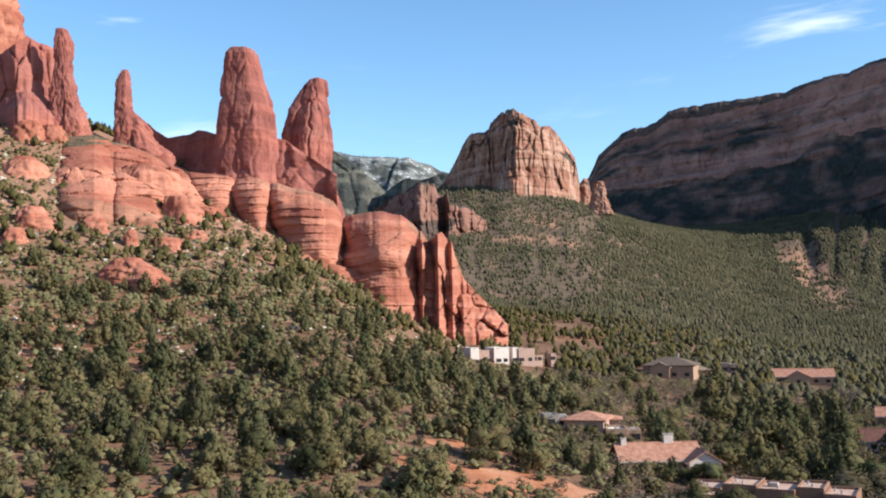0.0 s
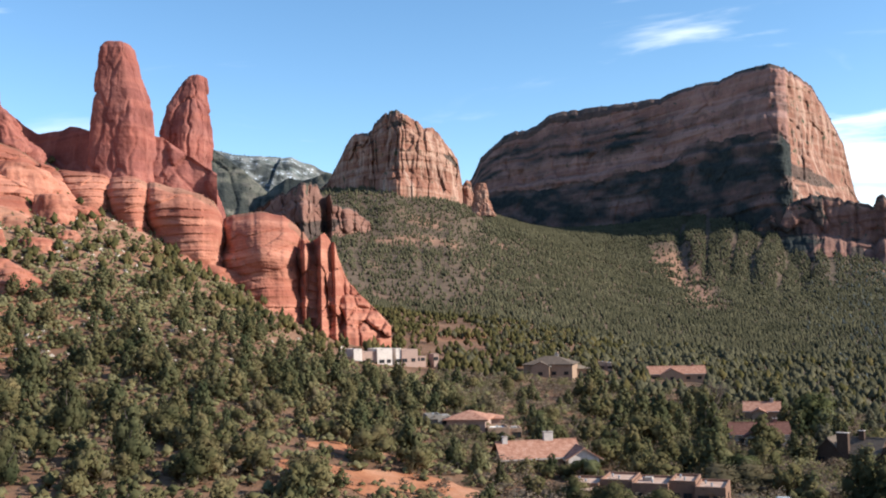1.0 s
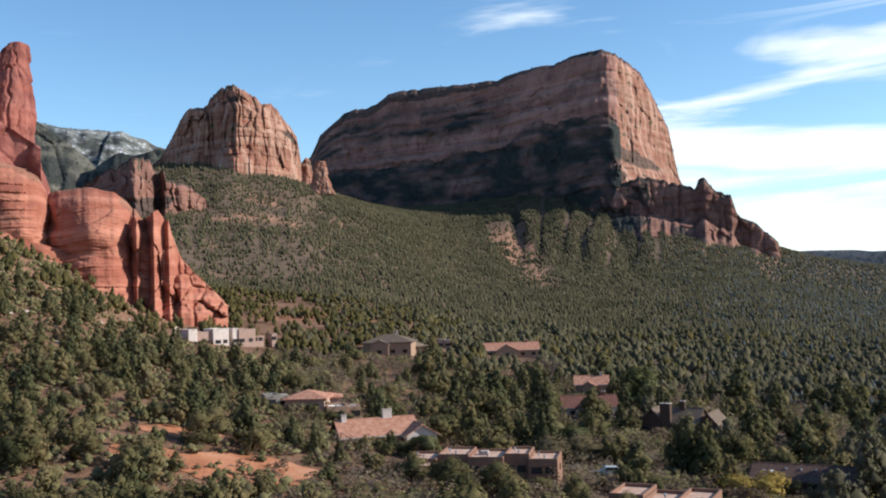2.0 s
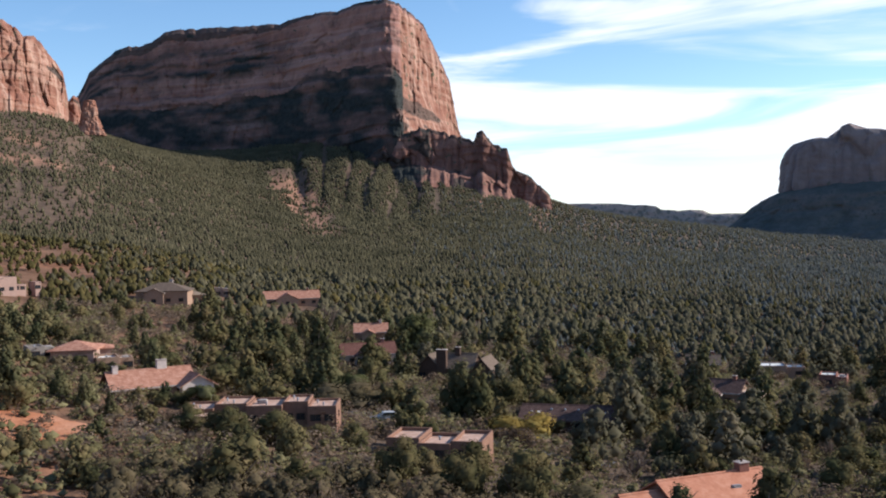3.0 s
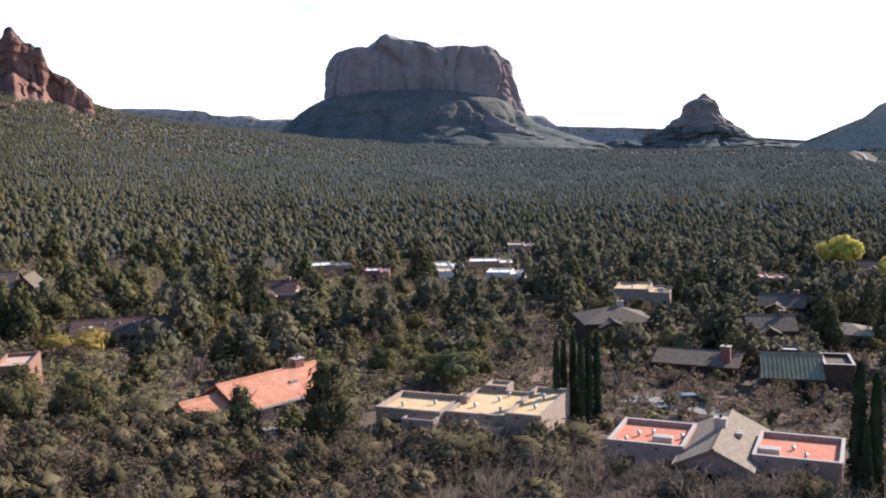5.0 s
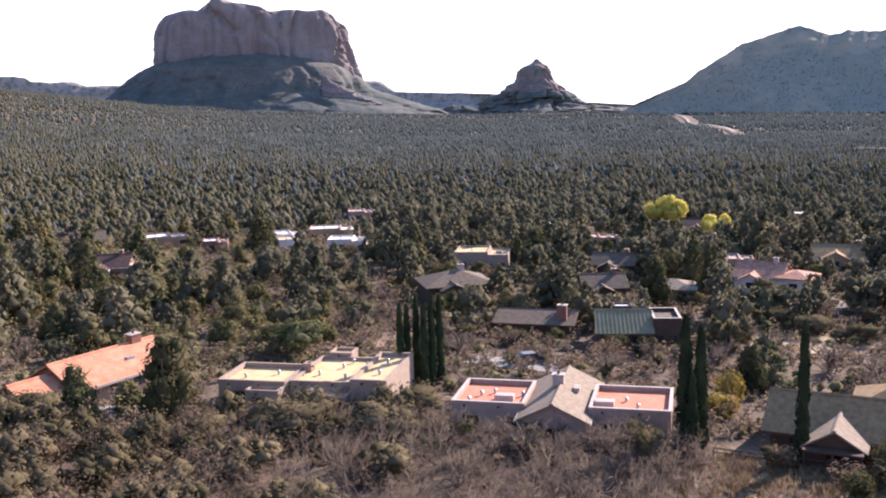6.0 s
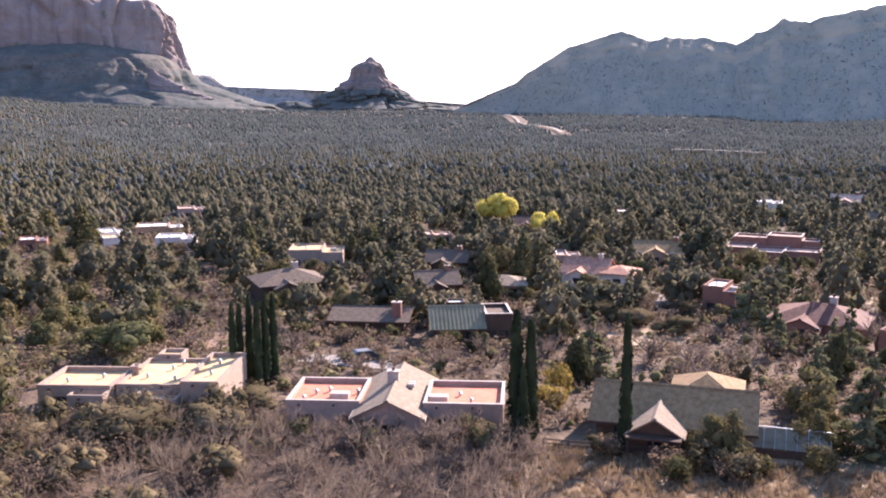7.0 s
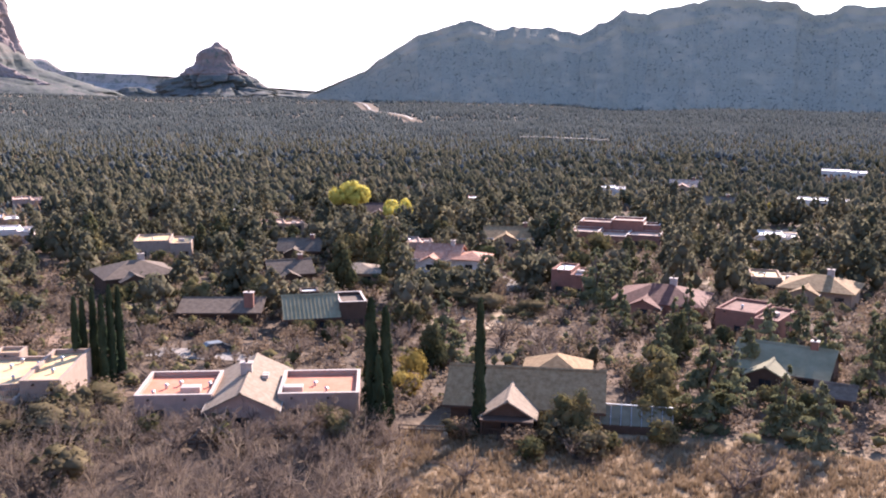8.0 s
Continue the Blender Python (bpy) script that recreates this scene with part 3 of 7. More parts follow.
def build_rocks():
    tower = "tall fluted red sandstone tower with a rounded top"
    split = lambda a, b: [("foot", 0, a, TOWER), ("shaft", a, b, TOWER), ("summit", b, 40, TOWER)]
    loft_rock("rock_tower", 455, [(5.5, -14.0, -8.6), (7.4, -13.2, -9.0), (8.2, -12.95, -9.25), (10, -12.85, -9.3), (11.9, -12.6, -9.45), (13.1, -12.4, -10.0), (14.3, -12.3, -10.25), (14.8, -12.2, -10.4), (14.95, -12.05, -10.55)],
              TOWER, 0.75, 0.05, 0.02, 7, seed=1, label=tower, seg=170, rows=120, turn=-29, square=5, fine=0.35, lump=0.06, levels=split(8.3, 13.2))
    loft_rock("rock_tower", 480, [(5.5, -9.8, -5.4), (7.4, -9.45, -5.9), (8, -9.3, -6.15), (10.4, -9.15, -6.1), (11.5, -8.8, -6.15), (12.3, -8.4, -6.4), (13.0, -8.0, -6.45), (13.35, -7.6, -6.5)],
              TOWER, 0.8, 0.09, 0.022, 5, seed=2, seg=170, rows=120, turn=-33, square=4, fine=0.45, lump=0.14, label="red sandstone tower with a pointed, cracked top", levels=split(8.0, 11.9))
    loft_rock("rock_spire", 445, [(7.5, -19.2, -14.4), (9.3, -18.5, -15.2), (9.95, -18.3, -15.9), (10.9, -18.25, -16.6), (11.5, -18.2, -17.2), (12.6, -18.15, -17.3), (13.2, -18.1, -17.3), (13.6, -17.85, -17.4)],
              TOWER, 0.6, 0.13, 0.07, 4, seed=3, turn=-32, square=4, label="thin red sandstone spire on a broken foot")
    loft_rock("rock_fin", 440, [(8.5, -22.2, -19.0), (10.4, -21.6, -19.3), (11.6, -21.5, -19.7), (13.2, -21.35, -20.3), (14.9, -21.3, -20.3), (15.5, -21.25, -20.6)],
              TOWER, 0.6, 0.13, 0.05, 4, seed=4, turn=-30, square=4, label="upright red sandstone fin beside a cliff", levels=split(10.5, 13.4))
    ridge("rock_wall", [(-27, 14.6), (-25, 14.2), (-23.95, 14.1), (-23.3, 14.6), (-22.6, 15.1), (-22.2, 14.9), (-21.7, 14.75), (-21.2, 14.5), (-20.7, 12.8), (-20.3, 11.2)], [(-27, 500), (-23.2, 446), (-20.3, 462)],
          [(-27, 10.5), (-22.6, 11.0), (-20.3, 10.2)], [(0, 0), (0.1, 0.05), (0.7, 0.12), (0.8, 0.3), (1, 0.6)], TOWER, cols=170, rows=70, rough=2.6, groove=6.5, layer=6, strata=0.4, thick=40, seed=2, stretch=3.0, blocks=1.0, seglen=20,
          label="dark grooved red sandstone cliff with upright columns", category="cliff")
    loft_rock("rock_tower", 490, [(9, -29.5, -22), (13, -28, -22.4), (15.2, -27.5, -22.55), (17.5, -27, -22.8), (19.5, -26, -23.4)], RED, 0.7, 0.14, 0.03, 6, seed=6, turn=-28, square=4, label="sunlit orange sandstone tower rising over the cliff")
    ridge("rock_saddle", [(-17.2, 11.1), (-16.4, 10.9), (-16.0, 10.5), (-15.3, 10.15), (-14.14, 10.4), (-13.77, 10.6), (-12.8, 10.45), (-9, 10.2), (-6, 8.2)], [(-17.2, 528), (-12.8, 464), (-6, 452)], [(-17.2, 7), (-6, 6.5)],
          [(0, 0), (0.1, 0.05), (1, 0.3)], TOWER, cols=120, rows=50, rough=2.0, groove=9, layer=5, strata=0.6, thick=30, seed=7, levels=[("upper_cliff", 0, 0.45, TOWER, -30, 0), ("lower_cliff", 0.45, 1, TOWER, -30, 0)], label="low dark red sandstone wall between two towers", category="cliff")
    bays = (-15.2, -14.4, -11.75, -9.75, -5.65, -1.35, 0.35, 2, 3.4)
    ridge("sandstone_bluff", [(-15.2, 8.6), (-14, 8.3), (-12, 8.1), (-9.6, 7.9), (-8.5, 7.5), (-7.2, 7.15), (-6.2, 6.7), (-5.7, 5.9), (-5.3, 6.0), (-3.6, 6.1), (-2.4, 5.9), (-1.3, 5.2), (-0.9, 4.4), (0.2, 3.0), (0.8, 1.8), (2.0, 0.8), (3.4, -0.3)],
          [(-15.2, 436), (-9, 432), (3.4, 420)], [(-15.2, 6.0), (-13, 5.0), (-11.5, 4.0), (-9.7, 2.8), (-8, 1.6), (-6, 0.8), (-4.7, 0.8), (-2, 0.2), (0.5, -0.2), (3.4, -1.0)],
          [(0, 0), (0.06, 0.3), (0.14, 0.52), (0.26, 0.66), (0.42, 0.74), (0.7, 0.78), (0.78, 0.86), (1, 0.95)], RED, cols=420, rows=150, rough=1.1, groove=14, layer=3.3, strata=1.15, thick=60, seed=4, stretch=0.45, blocks=0.6,
          clefts=(-17, -14.4, -11.75, -9.75, -5.65, -1.35, 0.35, 2, 4), bulge=17.0, sharp=2.0, dip=0.05, wander=0.06, uneven=0.5, label="stepped red sandstone bluff of rounded bays and dark clefts", category="bluff",
          wooded=lambda a, u, n: np.where((u < 0.12) & (n > 0.25), 0.35, 0) + 0 * a, levels=[("bay", 0, 1, RED, p, q) for p, q in zip(bays, bays[1:])])
    ridge("slickrock_slope", [(-22.5, 9.8), (-20.6, 10.0), (-19.2, 10.1), (-17.6, 9.7), (-16.2, 9.2), (-15.2, 8.6), (-14.2, 8.1), (-13.2, 7.2)], [(-22.5, 446), (-17, 440), (-13.2, 430)], [(-22.5, 5.6), (-20, 4.6), (-17, 4.3), (-14.8, 3.6), (-13.2, 3.4)],
          [(0, 0.05), (0.06, 0.3), (0.3, 0.75), (0.5, 1.15), (0.75, 1.55), (0.9, 1.8), (1, 1.85)], RED, cols=300, rows=110, rough=2.2, groove=16, layer=3.4, strata=1.5, thick=20, seed=46, levels=[("slab", 0, 1, RED, p, q) for p, q in ((-23, -21.3), (-21.3, -18.2), (-18.2, -15.4), (-15.4, -13))], crag=0.0, stretch=0.4, blocks=1.0, clefts=(-25.5, -21.3, -18.2, -15.4, -12.0), bulge=5.0, sharp=2.2, dip=0.02, wander=0.0, uneven=0.8, seglen=20, perch_mat="brush",
          wooded=lambda a, u, n: np.where(n > 0.05, 0.9, 0.0) + 0.3 * ((u > 0.8) | (u < 0.05)) + 0 * a, label="broken slope of bare red slickrock with scattered bushes", category="cliff")
    dome = "rounded red sandstone dome with level ledges"
    domes = [
        (395, [(-0.5, -9.3, -4.3), (1.2, -9.0, -4.5), (2.3, -8.7, -4.8), (2.9, -8.2, -5.5), (3.1, -7.8, -6.0)], 0.7),
        (402, [(1.8, -8.0, -5.6), (3.2, -7.7, -5.7), (4.2, -7.2, -5.75), (4.8, -6.8, -5.9)], 0.8),
        (395, [(4.8, -24.6, -21.2), (6.6, -24.2, -21.3), (7.6, -24, -21.4), (8.5, -23.6, -21.8), (8.8, -23.2, -22.1)], 0.7),
        (390, [(3.5, -21.2, -18.9), (5.4, -20.9, -19.2), (6.8, -20.7, -19.3), (7.8, -20.6, -19.6), (8.3, -20.4, -19.9)], 0.7),
    ]
    low_domes = [
        (400, [(4.2, -19.4, -14.2), (6, -18.8, -13.8), (7.2, -18.2, -14.2), (8.2, -17.6, -15.0), (8.6, -17.1, -15.8)], 0.6),
        (425, [(6, -21.5, -15.5), (8.2, -21, -16.2), (9.4, -20.4, -17.2), (9.8, -19.9, -18)], 0.4),
        (318, [(0.8, -19.2, -15), (2.3, -18.9, -15.3), (3.0, -18.5, -15.9), (3.5, -18, -16.6)], 0.7),
        (385, [(3.4, -16.6, -13.4), (5.0, -16.2, -13.3), (6.2, -15.9, -13.5), (6.9, -15.6, -13.9)], 0.7),
    ]
    for i, (d, prof, dep) in enumerate(domes + low_domes):
        loft_rock("rock_dome", d, prof, RED, dep, 0.06, 0.085, 3.0, seed=20 + i, label=dome, square=2.6, seg=76, rows=52, lump=0.3, turn=-20)
    rnd = random.Random(5)
    for i in range(12):
        az, d, w, h = rnd.uniform(-25, -12.5), rnd.uniform(335, 432), rnd.uniform(0.4, 1.1), rnd.uniform(0.3, 0.9)
        el = math.degrees(math.atan((float(ground(*tuple(bearing(az, d))[:2])) - EYE) / d))
        loft_rock("rock_outcrop", d, [(el - 1.2, az - w * 1.2, az + w * 1.2), (el, az - w, az + w), (el + h * 0.6, az - w * 0.8, az + w * 0.85), (el + h, az - w * 0.5, az + w * 0.6)], RED, 0.8, 0.12, 0.08, 2.5, seed=60 + i,
                  label="weathered red sandstone outcrop among rubble", seg=48, rows=32, lump=0.3)
    ridge("rock_buttress", [(-2.1, 3.0), (-1.65, 3.9), (-1.4, 4.1), (-1.1, 4.55), (-0.75, 4.4), (-0.55, 4.55), (-0.3, 4.75), (-0.1, 4.85), (0.25, 4.5), (0.5, 4.35), (0.65, 3.6), (0.9, 2.9), (1.06, 2.4), (1.4, 1.8)],
          [(-2.1, 420), (-1.2, 396), (-0.72, 408), (-0.3, 395), (0.15, 404), (0.5, 400), (1.4, 416)], [(-2.1, -0.6), (1.4, -1.2)], [(0, 0), (0.06, 0.04), (0.3, 0.09), (0.36, 0.16), (0.6, 0.2), (0.66, 0.3), (0.85, 0.34), (1, 0.6)],
          RED, cols=150, rows=100, rough=2.8, groove=7, layer=3.6, strata=1.5, thick=22, seed=41, stretch=2.0, blocks=1.0, seglen=20, clefts=(-2.6, -1.2, 0.3, 1.6), bulge=6.0, sharp=2.2, dip=0.03, wander=0.35, uneven=1.0,
          levels=[("pillar", 0, 1, RED, p, q) for p, q in ((-3, -1.2), (-1.2, 0.3), (0.3, 2))], label="broken red sandstone buttress of joined pillars", category="cliff")
    ridge("rock_spur", [(-0.6, 2.2), (0.5, 2.1), (1.1, 2.2), (1.6, 1.7), (2.0, 1.2), (2.6, 0.65), (3.0, 0.2), (3.6, -0.5)], [(-0.6, 410), (3.6, 402)], [(-0.6, -0.8), (1.0, -0.8), (3.6, -1.4)], [(0, 0), (0.1, 0.3), (0.5, 0.7), (1, 1.1)],
          RED, cols=90, rows=50, rough=4.2, groove=7, layer=3.4, strata=0.9, blocks=1.3, thick=25, seed=42, stretch=1.0, seglen=20, label="sloping red sandstone spur running down to the trees", category="cliff")
    cliff = "weathered dark red cliff at the foot of the butte"
    tops = [(-4.6, 5.4), (-4.0, 6.2), (-3.3, 6.6), (-2.8, 7.0), (-2.0, 7.3), (-1.55, 7.7), (-0.9, 7.75), (-0.4, 7.6), (-0.15, 7.0), (0.05, 6.9), (0.3, 7.1), (0.45, 6.5), (1.14, 6.35), (1.7, 6.15), (2.1, 5.8), (2.5, 5.5), (2.8, 4.4)]
    ridge("cliff_outcrop", tops, [(-4.6, 1040), (-1.2, 965), (0.05, 1015), (0.4, 985), (2.8, 1040)], [(-4.6, 3.6), (0, 4.4), (2.8, 4.0)], [(0, 0), (0.08, 0.05), (0.35, 0.12), (0.4, 0.24), (0.75, 0.3), (1, 0.6)],
          SPUR, cols=240, rows=80, rough=6.5, groove=13, layer=9, strata=2.2, thick=70, seed=43, stretch=1.6, blocks=1.0, clefts=columns(-4.6, 2.9, 0.45, 5), bulge=5.0, dip=0.06, wander=0.4, uneven=0.8, seglen=20, label=cliff, wooded=lambda a, u, n: np.where((u < 0.04) | (n > 0.55), 0.7, 0) + 0 * a)
    loft_rock("rock_pillar", 1300, [(5.6, 8.2, 9.7), (6.5, 8.45, 9.4), (7.1, 8.55, 9.3), (7.45, 8.65, 9.2)], BUFF, 0.8, 0.08, 0.04, 6, seed=45, label="small orange rock pillar beside the butte")
    ridge("butte", [(-1.2, 6.9), (-0.4, 7.3), (0.15, 7.7), (0.45, 8.2), (0.92, 9.1), (1.39, 10.05), (1.84, 10.5), (2.3, 10.45), (2.68, 10.6), (2.91, 11.0), (3.54, 11.6), (4.16, 11.75), (4.77, 11.45), (5.2, 11.2), (5.69, 10.75), (6.32, 10.7), (6.94, 9.9), (7.63, 8.9), (7.87, 7.4), (8.1, 7.7), (8.35, 7.6), (8.5, 6.8), (9.2, 6.3)],
          [(-1.2, 1460), (0.4, 1410), (1.4, 1362), (3.0, 1318), (4.3, 1298), (5.6, 1312), (6.9, 1352), (7.87, 1408), (9.2, 1440)], [(-1.2, 5.6), (0.45, 7.6), (2.1, 7.7), (4.06, 7.2), (6.4, 6.7), (7.87, 6.8), (9.2, 5.4)],
          [(0, 0), (0.1, 0.14), (0.22, 0.17), (0.26, 0.24), (0.66, 0.32), (0.8, 0.38), (1, 0.5)], BUFF, cols=330, rows=110, rough=7.5, groove=14, layer=12, strata=2.6, thick=160, seed=8, stretch=2.2, blocks=0.75, clefts=columns(0.0, 8.6, 0.5, 3), bulge=6.0, sharp=1.7, dip=0.035, cleft_to=0.9, wander=0.5, uneven=1.0, seglen=16,
          label="blocky sandstone butte with upright grooves above a wooded slope", category="butte", levels=[("summit", 0, 0.25, BUFF, -5, 20), ("cliff", 0.25, 0.8, BUFF, -5, 20), ("foot", 0.8, 1, BUFF, -5, 20)],
          wooded=lambda a, u, n: np.where((u < 0.09) & (a < 4.4) & (n > 0), 0.5, 0) + np.where((u > 0.16) & (u < 0.3) & (n > 0.35), 0.8, 0))
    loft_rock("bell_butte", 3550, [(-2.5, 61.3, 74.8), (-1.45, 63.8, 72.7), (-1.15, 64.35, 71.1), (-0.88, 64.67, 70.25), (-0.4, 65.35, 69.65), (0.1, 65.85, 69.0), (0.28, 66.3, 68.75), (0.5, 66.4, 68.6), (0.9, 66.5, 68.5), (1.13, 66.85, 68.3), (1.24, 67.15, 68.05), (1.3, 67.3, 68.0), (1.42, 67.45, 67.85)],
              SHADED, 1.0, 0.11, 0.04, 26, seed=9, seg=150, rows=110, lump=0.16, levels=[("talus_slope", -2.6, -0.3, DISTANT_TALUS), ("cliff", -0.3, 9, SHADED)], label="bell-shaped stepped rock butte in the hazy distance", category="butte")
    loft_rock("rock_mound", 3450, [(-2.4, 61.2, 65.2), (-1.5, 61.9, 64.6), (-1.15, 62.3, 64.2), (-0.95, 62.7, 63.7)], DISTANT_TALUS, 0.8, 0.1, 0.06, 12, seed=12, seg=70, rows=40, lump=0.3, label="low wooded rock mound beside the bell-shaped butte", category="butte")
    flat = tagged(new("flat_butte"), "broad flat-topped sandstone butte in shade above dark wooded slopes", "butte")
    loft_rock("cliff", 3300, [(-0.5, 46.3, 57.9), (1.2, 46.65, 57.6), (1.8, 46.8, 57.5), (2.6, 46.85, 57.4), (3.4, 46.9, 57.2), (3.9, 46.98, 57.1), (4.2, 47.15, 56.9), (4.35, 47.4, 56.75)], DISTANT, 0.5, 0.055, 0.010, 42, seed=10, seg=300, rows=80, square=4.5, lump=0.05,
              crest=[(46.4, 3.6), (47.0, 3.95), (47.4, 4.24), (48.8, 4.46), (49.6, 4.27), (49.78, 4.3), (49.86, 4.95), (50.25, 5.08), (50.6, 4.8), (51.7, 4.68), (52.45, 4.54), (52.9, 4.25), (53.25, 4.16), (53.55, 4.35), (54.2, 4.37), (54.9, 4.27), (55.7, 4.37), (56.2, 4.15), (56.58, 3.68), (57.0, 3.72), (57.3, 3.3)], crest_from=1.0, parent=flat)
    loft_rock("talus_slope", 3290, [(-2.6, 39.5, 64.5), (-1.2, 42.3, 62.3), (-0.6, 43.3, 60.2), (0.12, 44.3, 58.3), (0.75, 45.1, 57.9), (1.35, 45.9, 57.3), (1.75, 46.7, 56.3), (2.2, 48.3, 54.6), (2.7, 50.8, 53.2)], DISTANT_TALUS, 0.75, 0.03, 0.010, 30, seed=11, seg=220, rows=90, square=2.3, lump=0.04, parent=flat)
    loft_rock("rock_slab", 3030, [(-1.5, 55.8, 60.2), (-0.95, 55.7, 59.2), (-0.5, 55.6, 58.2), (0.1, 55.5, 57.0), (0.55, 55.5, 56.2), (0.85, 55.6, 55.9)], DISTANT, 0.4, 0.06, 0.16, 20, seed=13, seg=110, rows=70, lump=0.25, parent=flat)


build_rocks()


def build_mountains():
    # the great mesa: steep upper wall, undercut lower wall, wooded foot
    def mesa_woods_shade(a, u, n):
        left = np.clip((20.5 - a) / 3, 0, 1)  # ledges that pinch out to the east
        ledge = lambda at, half: np.exp(-((u - at - 0.012 * n) / half) ** 2)
        w = np.where(u < 0.04 + 0.06 * left + 0.02 * n, 0.7, 0) + left * (ledge(0.20, 0.05) + ledge(0.36, 0.04) + 0.8 * ledge(0.29, 0.018)) * np.clip(0.9 + n, 0, 1) + 0.35 * (n > 0.5)
        # below this height dark woods cover the wall, its shade in their colour
        top = np.interp(a, [8, 17, 19.35, 21.2, 23, 26], [0.60, 0.60, 0.56, 0.47, 0.46, 0.47]) + 0.05 * n
        w = np.where(u > top, np.clip(0.85 + 0.7 * n, 0.3, 1.0), w)
        return np.where(a > 26.0, np.where((u > 0.66) & (n > 0.15) | (u < 0.03), 0.7, 0.0), w)

    ridge("mesa", [(7.9, 6.8), (8.73, 8.4), (8.95, 8.9), (10.28, 10.07), (11.0, 10.42), (11.6, 10.42), (12.2, 10.62), (12.94, 11.17), (14.5, 11.47), (17.65, 11.62), (19.0, 11.82), (21.5, 12.37), (22.67, 12.62), (24.4, 13.07), (25.17, 13.12), (25.6, 13.02), (26.07, 12.72), (27.17, 11.82), (27.82, 10.55), (28.67, 8.55), (29.1, 6.0), (29.5, 4.6)],
          [(7.9, 2260), (9, 2230), (17, 2010), (24.8, 1778), (25.4, 1764), (25.8, 1766), (26.3, 1786), (27, 1826), (29.5, 2000)], [(7.9, 4.6), (13.6, 3.7), (20.6, 4.5), (26, 4.6), (29.5, 4.0)],
          [(0, 0), (0.05, 0.10), (0.2, 0.18), (0.24, 0.23), (0.33, 0.27), (0.37, 0.32), (0.46, 0.34), (0.52, 0.36), (0.55, 0.44), (0.62, 0.45), (0.66, 0.50), (1, 0.64)],
          MESA, cols=400, rows=125, rough=7, groove=30, layer=20, strata=5.0, seed=3, stretch=1.6, blocks=0.6, label="huge shaded sandstone mesa with layered cliffs and a sunlit end", category="mesa", thick=500, seglen=30,
          crag=0.004, end_from=25.7, end_shape=[(0, 0), (0.05, 0.08), (0.5, 0.2), (0.6, 0.28), (0.68, 0.4), (1, 0.7)], wave=0.03, wooded=mesa_woods_shade, clefts=(7.0, 11.2, 14.6, 19.2, 22.4) + columns(25.75, 29.6, 0.42, 7), bulge=10, dip=0.02, cleft_to=0.62, wander=0.4, uneven=1.0, roughness=[(7, 1.0), (18, 0.8), (25.2, 0.8), (26.2, 1.7), (30, 1.7)],
          levels=[("rim", 0, 0.05, MESA, 0, 60), ("upper_cliff", 0.05, 0.48, MESA, 0, 25.9), ("lower_slope", 0.48, 1, MESA, 0, 25.9), ("sunlit_end", 0.05, 1, BUFF, 25.9, 60)])
    ridge("mesa_spur", [(22.6, 2.68), (23.4, 3.98), (24.5, 4.98), (25.8, 5.58), (26.6, 5.88), (27.2, 6.03), (28.1, 5.78), (29.4, 5.38), (29.95, 5.18), (30.15, 5.68), (30.45, 5.73), (30.85, 5.28), (31.15, 4.98), (31.85, 4.73), (32.15, 3.68), (32.55, 3.38), (33.11, 3.13), (33.75, 2.48), (34.25, 1.98), (34.45, 0.88), (34.95, 0.28)],
          [(22.6, 1620), (25.8, 1600), (28, 1610), (30.2, 1590), (34.8, 1560)], [(22.6, 1.4), (25.8, 1.5), (29, 0.8), (31, 0.5), (34.8, -0.7)], [(0, 0), (0.06, 0.06), (0.45, 0.2), (0.5, 0.42), (1, 1.25)],
          SPUR, cols=240, rows=80, rough=6, groove=24, layer=14, strata=3.5, clefts=columns(22.4, 35, 0.9, 9), bulge=7, dip=0.04, cleft_to=0.6, wander=0.4, uneven=0.8, seed=5, label="broken red rock spur at the mesa's sunlit end", category="cliff", thick=230, seglen=25, stretch=1.6, blocks=1.2, levels=[("cliff", 0, 0.5, SPUR, 0, 60), ("talus_slope", 0.5, 1, SPUR, 0, 60)],
          wooded=lambda a, u, n: np.where(u < 0.05, 0.7, 0) + np.where((u > 0.42) & (n > 0.3 + 0.3 * (a > 29.5)), 0.8, 0) + np.where((a < 27.5) & (n > -0.1), 0.8, 0))
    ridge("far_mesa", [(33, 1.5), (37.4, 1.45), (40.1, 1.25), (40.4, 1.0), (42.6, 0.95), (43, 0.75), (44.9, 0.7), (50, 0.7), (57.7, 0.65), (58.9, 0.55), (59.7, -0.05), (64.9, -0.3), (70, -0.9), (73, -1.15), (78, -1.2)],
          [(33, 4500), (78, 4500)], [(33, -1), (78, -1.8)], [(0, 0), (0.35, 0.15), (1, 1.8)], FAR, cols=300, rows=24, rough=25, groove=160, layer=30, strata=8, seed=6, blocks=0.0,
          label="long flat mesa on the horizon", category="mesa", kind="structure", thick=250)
    ridge("snowy_mountain", [(-10, 9.4), (-6.2, 9.5), (-5.1, 9.25), (-4.2, 9.2), (-3.55, 9.2), (-2.6, 9.1), (-1.77, 9.05), (-0.8, 8.7), (0.1, 8.35), (2, 7.4)], [(-10, 3000), (2, 3000)], [(-10, 4), (2, 4)],
          [(0, 0), (0.2, 0.5), (0.35, 0.8), (1, 2.2)], SNOWY, cols=240, rows=70, rough=70, groove=110, layer=30, strata=6, seed=7, stretch=2.5, blocks=0.4, label="wooded mountain dusted with snow", category="mountain", kind="structure", thick=400,
          wooded=lambda a, u, n: np.clip(0.5 + 1.2 * n, 0, 0.9) * np.where(u < 0.1, 0.4, 1) + 0 * a)
